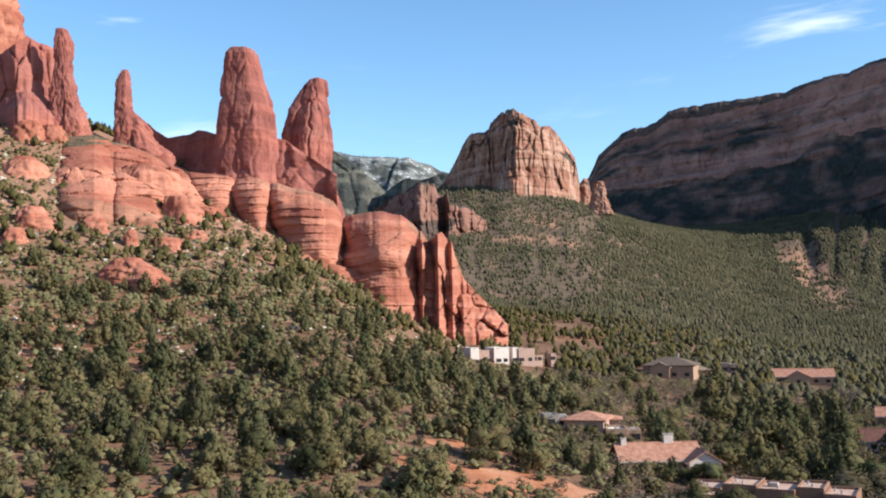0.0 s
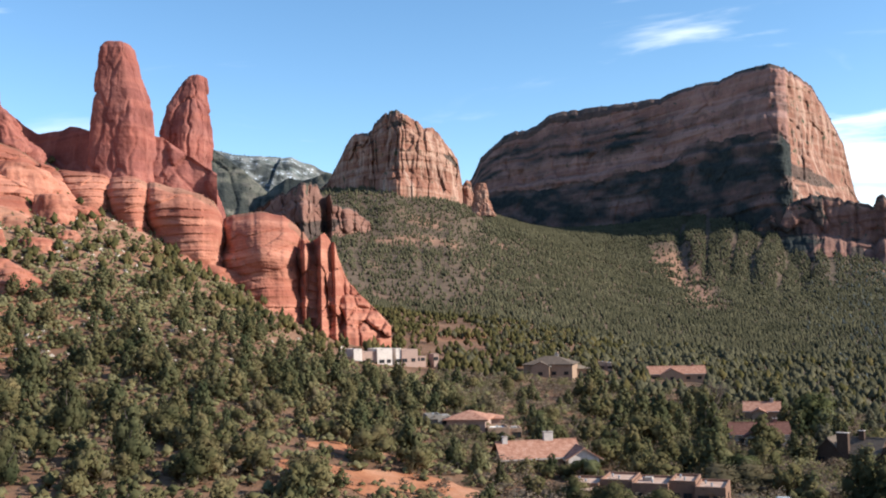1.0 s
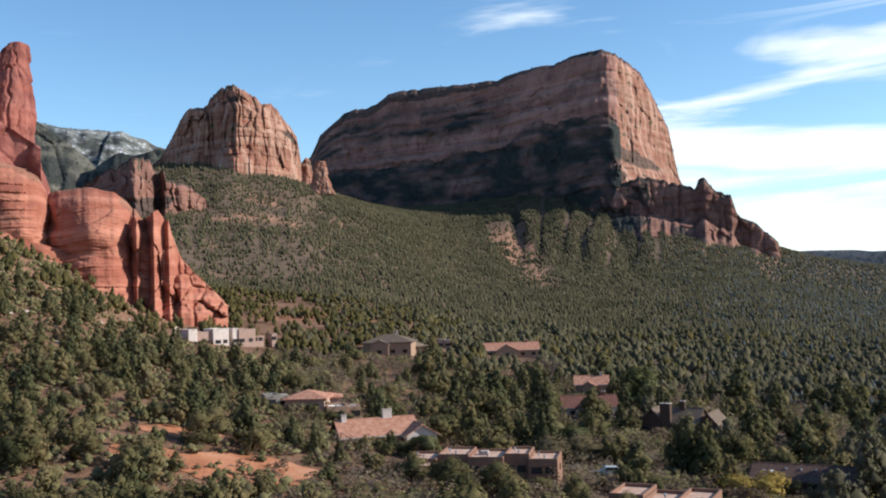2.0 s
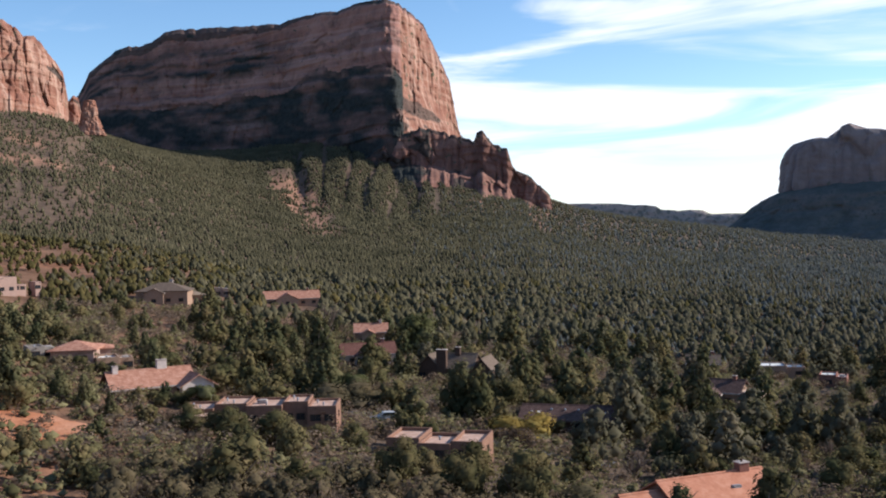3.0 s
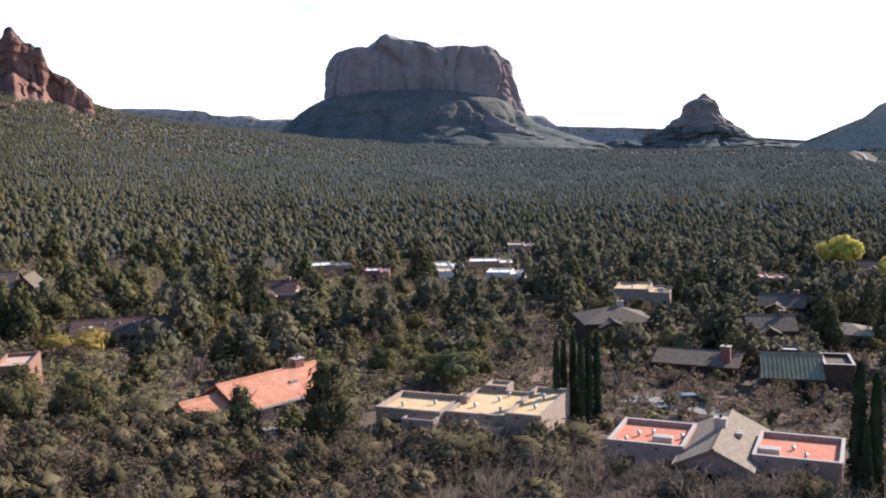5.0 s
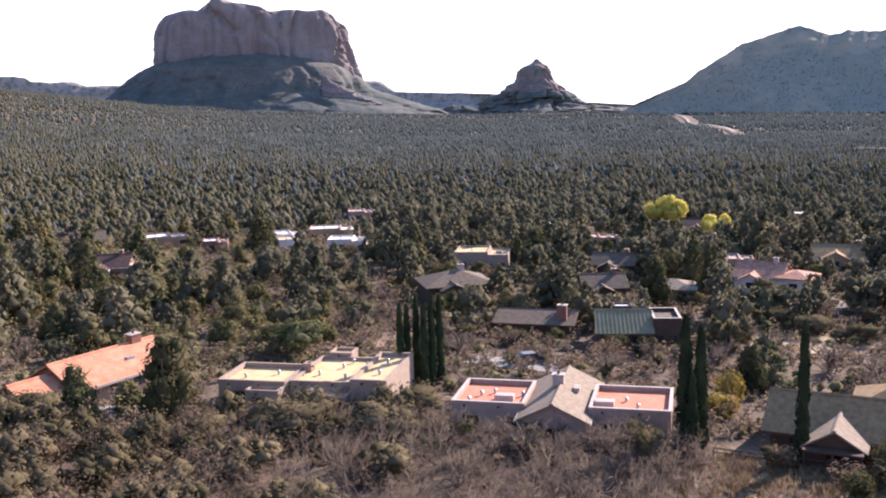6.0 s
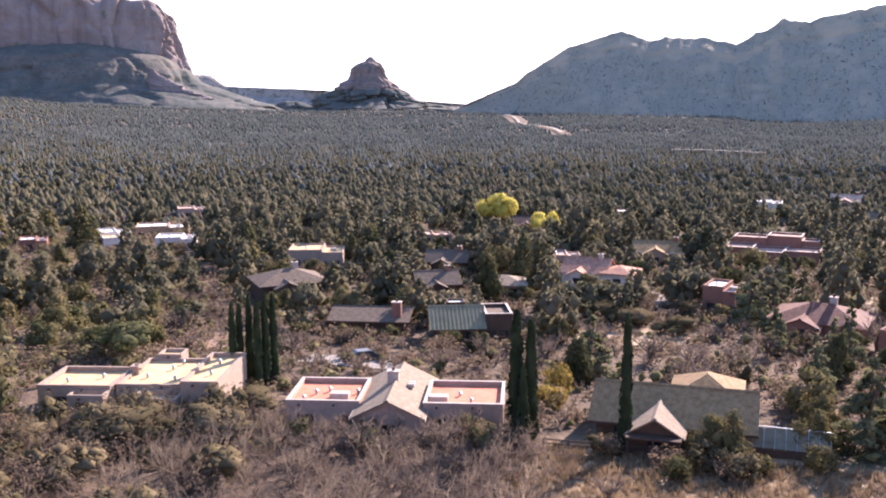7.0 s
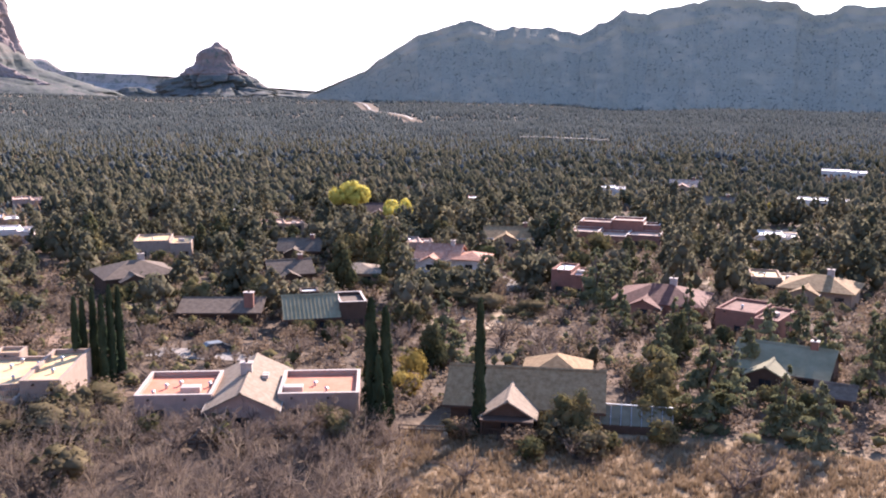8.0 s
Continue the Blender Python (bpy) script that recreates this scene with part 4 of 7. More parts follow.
    ridge("wooded_ridge", [(-10, 10.2), (-7.4, 9.7), (-6.2, 9.55), (-5.6, 9.2), (-5.0, 8.7), (-4.3, 8.2), (-3.6, 7.6), (-3.0, 7.0), (-2.2, 6.2)], [(-10, 2100), (-2.2, 1900)], [(-10, 4), (-2.2, 4)],
          [(0, 0), (0.2, 0.4), (1, 1.6)], RIM, cols=150, rows=50, rough=25, groove=60, layer=16, strata=5, seed=17, stretch=2.0, blocks=0.5, label="steep wooded ridge with pale ledges", category="mountain", kind="structure", thick=200,
          wooded=lambda a, u, n: np.clip(0.65 + 1.2 * n, 0, 0.9) + 0 * a + 0 * u)
    ridge("wooded_ridge", [(-3.6, 6.8), (-2.8, 7.55), (-2.2, 7.9), (-1.9, 7.95), (-1.2, 7.85), (-0.4, 8.1), (0.2, 8.2), (1, 8.2), (2, 7.6)], [(-3.6, 1850), (2, 1800)], [(-3.6, 4), (2, 4)],
          [(0, 0), (0.2, 0.4), (1, 1.6)], RIM, cols=120, rows=50, rough=20, groove=50, layer=16, strata=4, seed=19, stretch=2.0, blocks=0.5, label="steep wooded ridge with pale ledges", category="mountain", kind="structure", thick=200,
          wooded=lambda a, u, n: np.clip(0.75 + 1.2 * n, 0, 1) + 0 * a + 0 * u)
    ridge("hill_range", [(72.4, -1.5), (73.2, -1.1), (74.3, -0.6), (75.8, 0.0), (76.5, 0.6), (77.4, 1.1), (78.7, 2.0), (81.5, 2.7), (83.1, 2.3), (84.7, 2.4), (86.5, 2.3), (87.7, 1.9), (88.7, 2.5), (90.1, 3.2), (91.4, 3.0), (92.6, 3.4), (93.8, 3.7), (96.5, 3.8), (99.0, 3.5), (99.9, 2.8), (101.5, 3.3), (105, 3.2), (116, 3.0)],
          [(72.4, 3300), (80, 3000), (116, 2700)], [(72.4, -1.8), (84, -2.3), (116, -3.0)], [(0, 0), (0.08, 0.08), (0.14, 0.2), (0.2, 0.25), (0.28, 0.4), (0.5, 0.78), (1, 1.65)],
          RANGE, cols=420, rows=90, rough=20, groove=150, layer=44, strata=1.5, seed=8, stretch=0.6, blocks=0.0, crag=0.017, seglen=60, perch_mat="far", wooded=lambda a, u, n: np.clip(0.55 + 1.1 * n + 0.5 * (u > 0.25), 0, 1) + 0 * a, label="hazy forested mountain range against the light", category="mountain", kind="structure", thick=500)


build_mountains()


# ---- houses ----
def plain(name, colour, rough=0.85, spread=0.12, scale=1.5, **more):
    lo, hi = (tuple(c * (1 - spread) for c in colour), tuple(min(0.9, c * (1 + spread)) for c in colour))
    return material(name, [lo, colour, hi], scale=scale, rough=rough, bump=0.15, bump_scale=6.0, **more)


PINK = plain("pink_stucco", (0.38, 0.25, 0.20))
BEIGE = plain("beige_stucco", (0.33, 0.235, 0.18))
TAN = plain("tan_stucco", (0.32, 0.205, 0.14))
ADOBE = plain("brown_adobe_stucco", (0.23, 0.125, 0.085))
WHITE = plain("white_stucco", (0.60, 0.50, 0.44))
BRICKRED = plain("red_brown_stucco", (0.25, 0.115, 0.085))
WOOD = plain("dark_brown_wood", (0.09, 0.055, 0.04))
TILE = material("clay_tile", [(0.30, 0.13, 0.085), (0.42, 0.20, 0.13), (0.50, 0.27, 0.19)], scale=1.2, rough=0.85, bump=0.6, bump_scale=3.0)
ORANGE = material("orange_roof", [(0.437, 0.170, 0.096), (0.532, 0.221, 0.128), (0.589, 0.272, 0.168)], scale=0.8, rough=0.8, bump=0.4, bump_scale=4.0)
ORANGE_FLAT = material("orange_coated_roof", [(0.487, 0.163, 0.093), (0.554, 0.197, 0.118), (0.588, 0.238, 0.149)], scale=0.5, rough=0.8, bump=0.2, bump_scale=3.0)
CREAM = material("cream_coated_roof", [(0.519, 0.333, 0.165), (0.598, 0.401, 0.207), (0.666, 0.456, 0.252)], scale=0.4, rough=0.8, bump=0.2, bump_scale=3.0, spots=[(0.35, 0.62, (0.42, 0.36, 0.27))])
PALE = material("pale_coated_roof", [(0.62, 0.58, 0.53), (0.72, 0.69, 0.64), (0.78, 0.76, 0.72)], scale=0.4, rough=0.7, bump=0.2, bump_scale=3.0)
PINKROOF = material("pink_gravel_roof", [(0.43, 0.255, 0.18), (0.52, 0.33, 0.245), (0.58, 0.40, 0.31)], scale=0.6, rough=0.95, bump=0.3, bump_scale=6.0)
SHINGLE = material("grey_shingle", [(0.210, 0.128, 0.065), (0.285, 0.176, 0.090), (0.350, 0.228, 0.121)], scale=1.5, rough=0.9, bump=0.5, bump_scale=5.0)
SLATE = material("slate_shingle", [(0.108, 0.076, 0.058), (0.144, 0.103, 0.076), (0.184, 0.133, 0.101)], scale=1.5, rough=0.9, bump=0.5, bump_scale=5.0)
SHINGLE_TAN = material("tan_shingle", [(0.200, 0.144, 0.100), (0.248, 0.182, 0.130), (0.296, 0.224, 0.164)], scale=1.5, rough=0.9, bump=0.5, bump_scale=5.0)
SHINGLE_BROWN = material("brown_shingle", [(0.07, 0.04, 0.033), (0.10, 0.058, 0.047), (0.14, 0.085, 0.07)], scale=1.5, rough=0.85, bump=0.5, bump_scale=5.0)
REDROOF = material("dark_red_roof", [(0.11, 0.05, 0.038), (0.155, 0.068, 0.05), (0.21, 0.095, 0.072)], scale=1.2, rough=0.85, bump=0.5, bump_scale=4.0)
GREENROOF = material("green_metal_roof", [(0.190, 0.167, 0.101), (0.235, 0.203, 0.125), (0.280, 0.239, 0.152)], scale=0.4, rough=0.9, bump=0.1, bump_scale=4.0)
TRIM = plain("pale_trim", (0.44, 0.36, 0.31))
GLASS = material("window_glass", [(0.02, 0.022, 0.025), (0.03, 0.034, 0.04)], scale=0.5, rough=0.08, bump=0, gloss=0.5)
METAL = material("grey_metal", [(0.35, 0.36, 0.37), (0.45, 0.46, 0.47)], scale=1.0, rough=0.4, bump=0, metal=0.6)
CONCRETE = material("pale_concrete", [(0.240, 0.205, 0.173), (0.304, 0.258, 0.223)], scale=0.6, rough=0.9, bump=0.2, bump_scale=3.0)
ASPHALT = material("worn_asphalt", [(0.11, 0.10, 0.10), (0.15, 0.14, 0.135)], scale=0.5, rough=0.9, bump=0.2, bump_scale=5.0)


def part(name, bm, mat, parent, label="", smooth=False):
    """Links a bmesh as one mesh object under a thing or under a part."""
    me = bpy.data.meshes.new(name)
    bm.normal_update()
    bm.to_mesh(me)
    bm.free()
    me.materials.append(mat)
    for p in me.polygons:
        p.use_smooth = smooth
    ob = new(name, me)
    ob.parent = parent
    if label:
        ob["label"] = label
    return ob


def box(bm, x0, x1, y0, y1, z0, z1, bevel=0.0):
    g = bmesh.ops.create_cube(bm, size=1.0, matrix=Matrix.Translation(((x0 + x1) / 2, (y0 + y1) / 2, (z0 + z1) / 2)) @ Matrix.Diagonal((x1 - x0, y1 - y0, z1 - z0, 1)))
    if bevel:
        es = list({e for v in g["verts"] for e in v.link_edges})
        bmesh.ops.bevel(bm, geom=es, offset=bevel, segments=2, affect="EDGES", profile=0.5)
    return bm


def boxed(name, dims, mat, parent, label="", bevel=0.0):
    return part(name, box(bmesh.new(), *dims, bevel=bevel), mat, parent, label)


def prism(bm, pts, y0, y1, along="y"):
    """A solid of the outline pts (u, z), drawn out along y (or along x)."""
    def at(u, w, z):
        return (u, w, z) if along == "y" else (w, u, z)
    a = [bm.verts.new(at(u, y0, z)) for u, z in pts]
    b = [bm.verts.new(at(u, y1, z)) for u, z in pts]
    n = len(pts)
    bm.faces.new(a)
    bm.faces.new(b[::-1])
    for i in range(n):
        bm.faces.new((a[i], b[i], b[(i + 1) % n], a[(i + 1) % n]))
    bmesh.ops.recalc_face_normals(bm, faces=bm.faces)
    return bm


HOUSES = []  # bearing, distance, half width, depth: kept clear of trees


def site(name, az, d, yaw, width, depth, label, group="houses in the valley", lift=0.0):
    """An Empty at a house's front middle; local x runs to the right and y away from the viewpoint."""
    p = bearing(az, d)
    ob = new(name)
    z = float(np.min(ground(np.array([p.x]), np.array([p.y])))) - 0.2 + lift
    ob.matrix_world = pose(p.x, p.y, z, 0, 0, -az + yaw)
    tagged(ob, label, "house", group)
    HOUSES.append((az, d, width / 2, depth))
    return ob


def window(parent, x, z, w, h, y=0.0, side="front", mat=WOOD):
    """A framed pane on a front (-y) or right (+x) wall."""
    t = 0.09
    fr = bmesh.new()
    for x0, x1, z0, z1 in ((-w / 2, w / 2, 0, t), (-w / 2, w / 2, h - t, h), (-w / 2, -w / 2 + t, t, h - t), (w / 2 - t, w / 2, t, h - t), (-0.03, 0.03, t, h - t)):
        box(fr, x0, x1, -0.06, 0.05, z0, z1)
    f = part("window", fr, mat, parent)
    part("pane", box(bmesh.new(), -w / 2 + t, w / 2 - t, -0.03, 0.02, t, h - t), GLASS, f)
    f.matrix_local = pose(x, y, z, 0, 0, 0) if side == "front" else pose(y, x, z, 0, 0, 90)
    return f


def flat_block(parent, x0, x1, y0, y1, h, wall, roof, parapet=0.45, t=0.35, cap=None, windows=2, base=-1.5):
    """A stucco block with a parapet round a flat roof, windows in front and spouts."""
    bm = bmesh.new()
    top = h + parapet
    for d in ((x0, x1, y0, y0 + t), (x0, x1, y1 - t, y1), (x0, x0 + t, y0 + t, y1 - t), (x1 - t, x1, y0 + t, y1 - t)):
        box(bm, *d, base, top, bevel=0.07)
    part("wall", bm, wall, parent)
    boxed("roof", (x0 + t, x1 - t, y0 + t, y1 - t, h - 0.25, h), roof, parent)
    if cap:
        bm = bmesh.new()
        for d in ((x0 - .04, x1 + .04, y0 - .04, y0 + t), (x0 - .04, x1 + .04, y1 - t, y1 + .04), (x0 - .04, x0 + t, y0 + t, y1 - t), (x1 - t, x1 + .04, y0 + t, y1 - t)):
            box(bm, *d, top + 0.003, top + 0.07)
        part("parapet_cap", bm, cap, parent)
    n = windows
    for i in range(n):
        xx = x0 + (x1 - x0) * (i + 0.5 + 0.15 * math.sin(7 * i + x0)) / n
        window(parent, xx, 0.9, 1.5 if i % 2 else 1.9, 1.2, y0 - 0.005)
    if n:
        window(parent, (y0 + y1) / 2, 0.9, 1.4, 1.2, x1 + 0.005, "side")
    for i in range(max(1, int((x1 - x0) / 4))):
        xx = min(x0 + 1.5 + 4 * i, (x0 + x1) / 2 + 1.5)
        boxed("roof_spout", (xx - .1, xx + .1, y0 - 0.4, y0 + 0.05, h - 0.02, h + 0.14), WOOD, parent)


def vent(parent, x, y, z, r=0.16, h=0.5):
    bm = bmesh.new()
    bmesh.ops.create_cone(bm, cap_ends=True, segments=10, radius1=r, radius2=r, depth=h, matrix=Matrix.Translation((x, y, z + h / 2)))
    bmesh.ops.create_cone(bm, cap_ends=True, segments=10, radius1=r * 1.7, radius2=r * 0.5, depth=h * 0.3, matrix=Matrix.Translation((x, y, z + h * 1.1)))
    part("roof_vent", bm, METAL, parent)


def roof_box(parent, x, y, z, w=2.2, d=1.3, h=0.7):
    """An air cooler or skylight on a roof."""
    ob = part("roof_unit", box(bmesh.new(), x - w / 2, x + w / 2, y - d / 2, y + d / 2, z, z + h, bevel=0.06), TRIM, parent, "pale roof-top cooling unit")
    bm = bmesh.new()
    for i in range(4):
        box(bm, x - w / 2 + 0.1, x + w / 2 - 0.1, y - d / 2 - 0.03, y - d / 2 + 0.005, z + 0.1 + 0.13 * i, z + 0.17 + 0.13 * i)
    part("louvre", bm, METAL, ob)


def chimney(parent, x, y, z0, z1, w=1.1, d=0.9, mat=WHITE):
    ob = part("chimney", box(bmesh.new(), x - w / 2, x + w / 2, y - d / 2, y + d / 2, z0, z1, bevel=0.05), mat, parent)
    part("chimney_cap", box(bmesh.new(), x - w / 2 - .1, x + w / 2 + .1, y - d / 2 - .1, y + d / 2 + .1, z1 + 0.003, z1 + 0.12), TRIM, ob)
    bm = bmesh.new()
    bmesh.ops.create_cone(bm, cap_ends=True, segments=10, radius1=0.16, radius2=0.16, depth=0.4, matrix=Matrix.Translation((x, y, z1 + 0.32)))
    part("flue", bm, WOOD, ob)


def gable_block(parent, x0, x1, y0, y1, h, rise, wall, roof, along="x", eave=0.6, windows=2, base=-1.5, seams=0):
    """Walls under a two-sided roof; along: the ridge's direction."""
    bm = bmesh.new()
    if along == "x":
        lo, hi, a, b = y0, y1, x0, x1
    else:
        lo, hi, a, b = x0, x1, y0, y1
    mid = (lo + hi) / 2
    prism(bm, [(lo, base), (hi, base), (hi, h), (mid, h + rise - 0.02), (lo, h)], a, b, "x" if along == "x" else "y")
    part("wall", bm, wall, parent)
    half = (hi - lo) / 2
    slope = rise / half
    t = 0.2
    for sgn in (-1, 1):
        e = mid + sgn * (half + eave)
        ze = h - slope * eave
        pts = [(mid, h + rise + 0.01), (e, ze + 0.01), (e, ze + t), (mid, h + rise + t)]
        bm = prism(bmesh.new(), pts, a - eave, b + eave, "x" if along == "x" else "y")
        s = part("roof_slope", bm, roof, parent)
        if seams:
            sb = bmesh.new()
            n = int((b - a + 2 * eave) / seams)
            for i in range(n + 1):
                w = a - eave + 0.03 + i * (b - a + 2 * eave - 0.06) / n
                prism(sb, [(mid + sgn * 0.05, h + rise + t), (e, ze + t), (e, ze + t + 0.06), (mid + sgn * 0.05, h + rise + t + 0.06)], w - 0.03, w + 0.03, "x" if along == "x" else "y")
            part("roof_seam", sb, roof, s)
    bm = prism(bmesh.new(), [(mid - 0.25, h + rise + t - 0.03), (mid + 0.25, h + rise + t - 0.03), (mid, h + rise + t + 0.12)], a - eave, b + eave, "x" if along == "x" else "y")
    part("ridge_cap", bm, roof, parent)
    for sgn in (-1, 1):
        e = mid + sgn * (half + eave + 0.03)
        q = (a - eave, b + eave, e - 0.03, e + 0.03) if along == "x" else (e - 0.03, e + 0.03, a - eave, b + eave)
        boxed("fascia", (*q, h - slope * eave - 0.1, h - slope * eave + t), WOOD if wall is WOOD else TRIM, parent)
    for i in range(windows):
        xx = x0 + (x1 - x0) * (i + 0.5) / windows
        window(parent, xx, 0.9, 1.6, 1.2, y0 - 0.005)
    if windows:
        window(parent, (y0 + y1) / 2, 0.9, 1.4, 1.2, x1 + 0.005, "side")


def hip_block(parent, x0, x1, y0, y1, h, rise, wall, roof, eave=0.7, windows=2, base=-1.5):
    boxed("wall", (x0, x1, y0, y1, base, h), wall, parent)
    bm = bmesh.new()
    X0, X1, Y0, Y1 = x0 - eave, x1 + eave, y0 - eave, y1 + eave
    run = min(X1 - X0, Y1 - Y0) / 2
    if X1 - X0 >= Y1 - Y0:
        r0, r1 = (X0 + run, (Y0 + Y1) / 2), (X1 - run + 0.01, (Y0 + Y1) / 2)
    else:
        r0, r1 = ((X0 + X1) / 2, Y0 + run), ((X0 + X1) / 2, Y1 - run + 0.01)
    c = [bm.verts.new((x, y, h + 0.01)) for x, y in ((X0, Y0), (X1, Y0), (X1, Y1), (X0, Y1))]
    c2 = [bm.verts.new((x, y, h + 0.2)) for x, y in ((X0, Y0), (X1, Y0), (X1, Y1), (X0, Y1))]
    a, b = bm.verts.new((*r0, h + rise)), bm.verts.new((*r1, h + rise))
    bm.faces.new(c[::-1])
    for i in range(4):
        bm.faces.new((c[i], c[(i + 1) % 4], c2[(i + 1) % 4], c2[i]))
    if X1 - X0 >= Y1 - Y0:
        for f in ((c2[0], c2[1], b, a), (c2[1], c2[2], b), (c2[2], c2[3], a, b), (c2[3], c2[0], a)):
            bm.faces.new(f)
    else:
        for f in ((c2[0], c2[1], a), (c2[1], c2[2], b, a), (c2[2], c2[3], b), (c2[3], c2[0], a, b)):
            bm.faces.new(f)
    part("roof", bm, roof, parent)
    for i in range(windows):
        window(parent, x0 + (x1 - x0) * (i + 0.5) / windows, 0.9, 1.6, 1.2, y0 - 0.005)


def porch(parent, x0, x1, y0, y1, h, roof_mat, posts=3):
    p = boxed("porch_roof", (x0, x1, y0, y1, h, h + 0.2), roof_mat, parent)
    for i in range(posts):
        xx = x0 + 0.2 + (x1 - x0 - 0.4) * i / max(1, posts - 1)
        boxed("post", (xx - .1, xx + .1, y0 + .1, y0 + .3, -1, h), WOOD, p)


def near_houses():
    # wide flat-roofed house with a gable in the middle
    h = site("house", 68.6, 108, -8, 26, 14, "long pink stucco house, orange flat roofs and a central gable", lift=-0.6)
    flat_block(h, -12.3, -3.9, 0.5, 9.5, 3.2, PINK, ORANGE_FLAT, 0.5, cap=TRIM)
    flat_block(h, 3.4, 12.3, 0, 8.8, 3.3, PINK, ORANGE_FLAT, 0.5, cap=TRIM)
    gable_block(h, -3.9, 3.4, -2.6, 12.0, 3.0, 1.75, PINK, SHINGLE_TAN, "y", 0.5, windows=1)
    chimney(h, -0.6, 5.2, 4.4, 5.9, 1.3, 1.0, TRIM)
    roof_box(h, -6.6, 3.2, 3.2)
    roof_box(h, 4.9, 2.4, 3.3)
    for x, y in ((-9.6, 4.5), (-8.2, 5.6), (-4.8, 5.0), (7.2, 4.5), (8.6, 2.4), (-10.6, 2.2)):
        vent(h, x, y, 3.2)
    for y in (4.4, 5.2):
        boxed("skylight", (1.2, 1.9, y, y + 0.6, 4.2, 4.62), TRIM, h, "white skylight in the gable roof")
    # stepped cream-roofed house
    h = site("house", 53.6, 119, -22, 22, 14, "stepped beige stucco house with cream flat roofs")
    flat_block(h, -11.0, -2.2, 0, 8, 2.9, BEIGE, CREAM, 0.55, cap=BEIGE)
    flat_block(h, -6.5, -2.2, -2.2, 0, 2.5, BEIGE, CREAM, 0.5, windows=1)
    flat_block(h, -1.9, 6.6, 1, 12.5, 3.0, BEIGE, CREAM, 0.35, cap=BEIGE)
    flat_block(h, 6.6, 11.0, -1.2, 11.5, 4.0, BEIGE, CREAM, 0.45, cap=BEIGE)
    flat_block(h, 1.2, 6.6, -2.8, 1, 2.2, BEIGE, CREAM, 0.7)
    flat_block(h, -2.2, -1.0, 6, 7.5, 3.8, BEIGE, CREAM, 0.3, windows=0)
    flat_block(h, -1.0, 2.2, 12.5, 15.5, 3.5, BEIGE, CREAM, 0.4, windows=0)
    for x, y, z in ((-8.6, 3, 2.9), (-5, 5, 2.9), (0.5, 5, 3.0), (2.5, 8.5, 3.0), (4.2, 4, 3.0), (5.4, 9.5, 3.0), (8.6, 8, 4.0), (9.0, 3, 4.0), (3, 11, 3.0)):
        vent(h, x, y, z)
    # orange tile roof with a terrace
    h = site("house", 43.6, 131, 38, 17, 10, "stucco house with an orange roof and a shaded terrace")
    gable_block(h, -6.5, 8.5, 0, 9, 3.0, 2.3, PINK, ORANGE, "x", 0.9, windows=4, seams=0)
    gable_block(h, -12.5, -6.5, 1.2, 7.2, 2.7, 1.5, PINK, ORANGE, "x", 0.7)
    chimney(h, 6.2, 4.6, 4.4, 6.4, 1.6, 1.2, BRICKRED)
    boxed("skylight", (2.6, 3.8, 1.6, 2.4, 3.9, 4.35), METAL, h)
    boxed("terrace", (-3, 8, -4.5, 0, -1.5, 0.2), CONCRETE, h, "pale concrete terrace")
    # long tan pueblo house
    h = site("house", 17.3, 158, -10, 27, 12, "long pueblo house with stepped tan roofs and parapets")
    for x0, x1, y0, y1, hh in ((-13, -7.2, 0, 8, 3.0), (-7.2, -1.6, 1, 9.5, 3.6), (-1.6, 4.6, 0, 9, 3.3), (4.6, 9, 1.2, 9, 3.7), (9, 14, -0.5, 8, 3.1)):
        flat_block(h, x0, x1, y0, y1, hh, ADOBE, PINKROOF, 0.4)
        vent(h, (x0 + x1) / 2, y0 + 3, hh)
        vent(h, x0 + 1.2, y0 + 5.5, hh)
    roof_box(h, 0.6, 5, 3.3, 1.4, 1.2, 0.7)
    porch(h, -13.5, -8, -3, 0, 2.5, PINKROOF)
    h.matrix_world = h.matrix_world @ Matrix.Diagonal((0.9, 0.9, 0.9, 1))
    # clay tile house with white chimneys
    h = site("house", 12.3, 182, 14, 21, 12, "clay-tiled ranch house with two white chimneys")
    gable_block(h, -9.5, 6.5, 0, 10, 3.0, 2.6, TAN, TILE, "x", 0.8, windows=3)
    gable_block(h, 3.5, 10, -2.5, 6, 2.7, 1.9, WHITE, TILE, "y", 0.7, windows=1)
    chimney(h, -8.3, 4.6, 4.6, 6.8, 1.1, 1.0, WHITE)
    chimney(h, 1.2, 5.2, 5.0, 7.4, 2.0, 1.2, WHITE)
    h.matrix_world = h.matrix_world @ Matrix.Diagonal((0.86, 0.86, 0.86, 1))
    # pink pueblo house half hidden by junipers
    h = site("house", 27.4, 143, -14, 17, 12, "brown adobe pueblo house with pink roofs half hidden by trees")
    for x0, x1, y0, y1, hh in ((-7.6, -2.6, 1, 9, 3.0), (-2.6, 2.2, 0, 8, 2.5), (2.2, 6.8, 0.5, 9, 2.8)):
        flat_block(h, x0, x1, y0, y1, hh, ADOBE, PINKROOF, 0.5)
    vent(h, 0, 3, 2.9)
    # long brown roof
    h = site("house", 34.9, 184, -8, 16, 10, "low brown wooden house with a long brown roof and skylights")
    gable_block(h, -8, 8, 0, 9, 2.7, 1.7, WOOD, SHINGLE_BROWN, "x", 0.9, windows=4)
    for x, y in ((-6.9, 2.0), (-5.6, 1.6), (6.6, 1.9)):
        boxed("skylight", (x, x + 0.5, y, y + 1.3, 3.3, 3.75), PALE, h, "pale roof skylight")
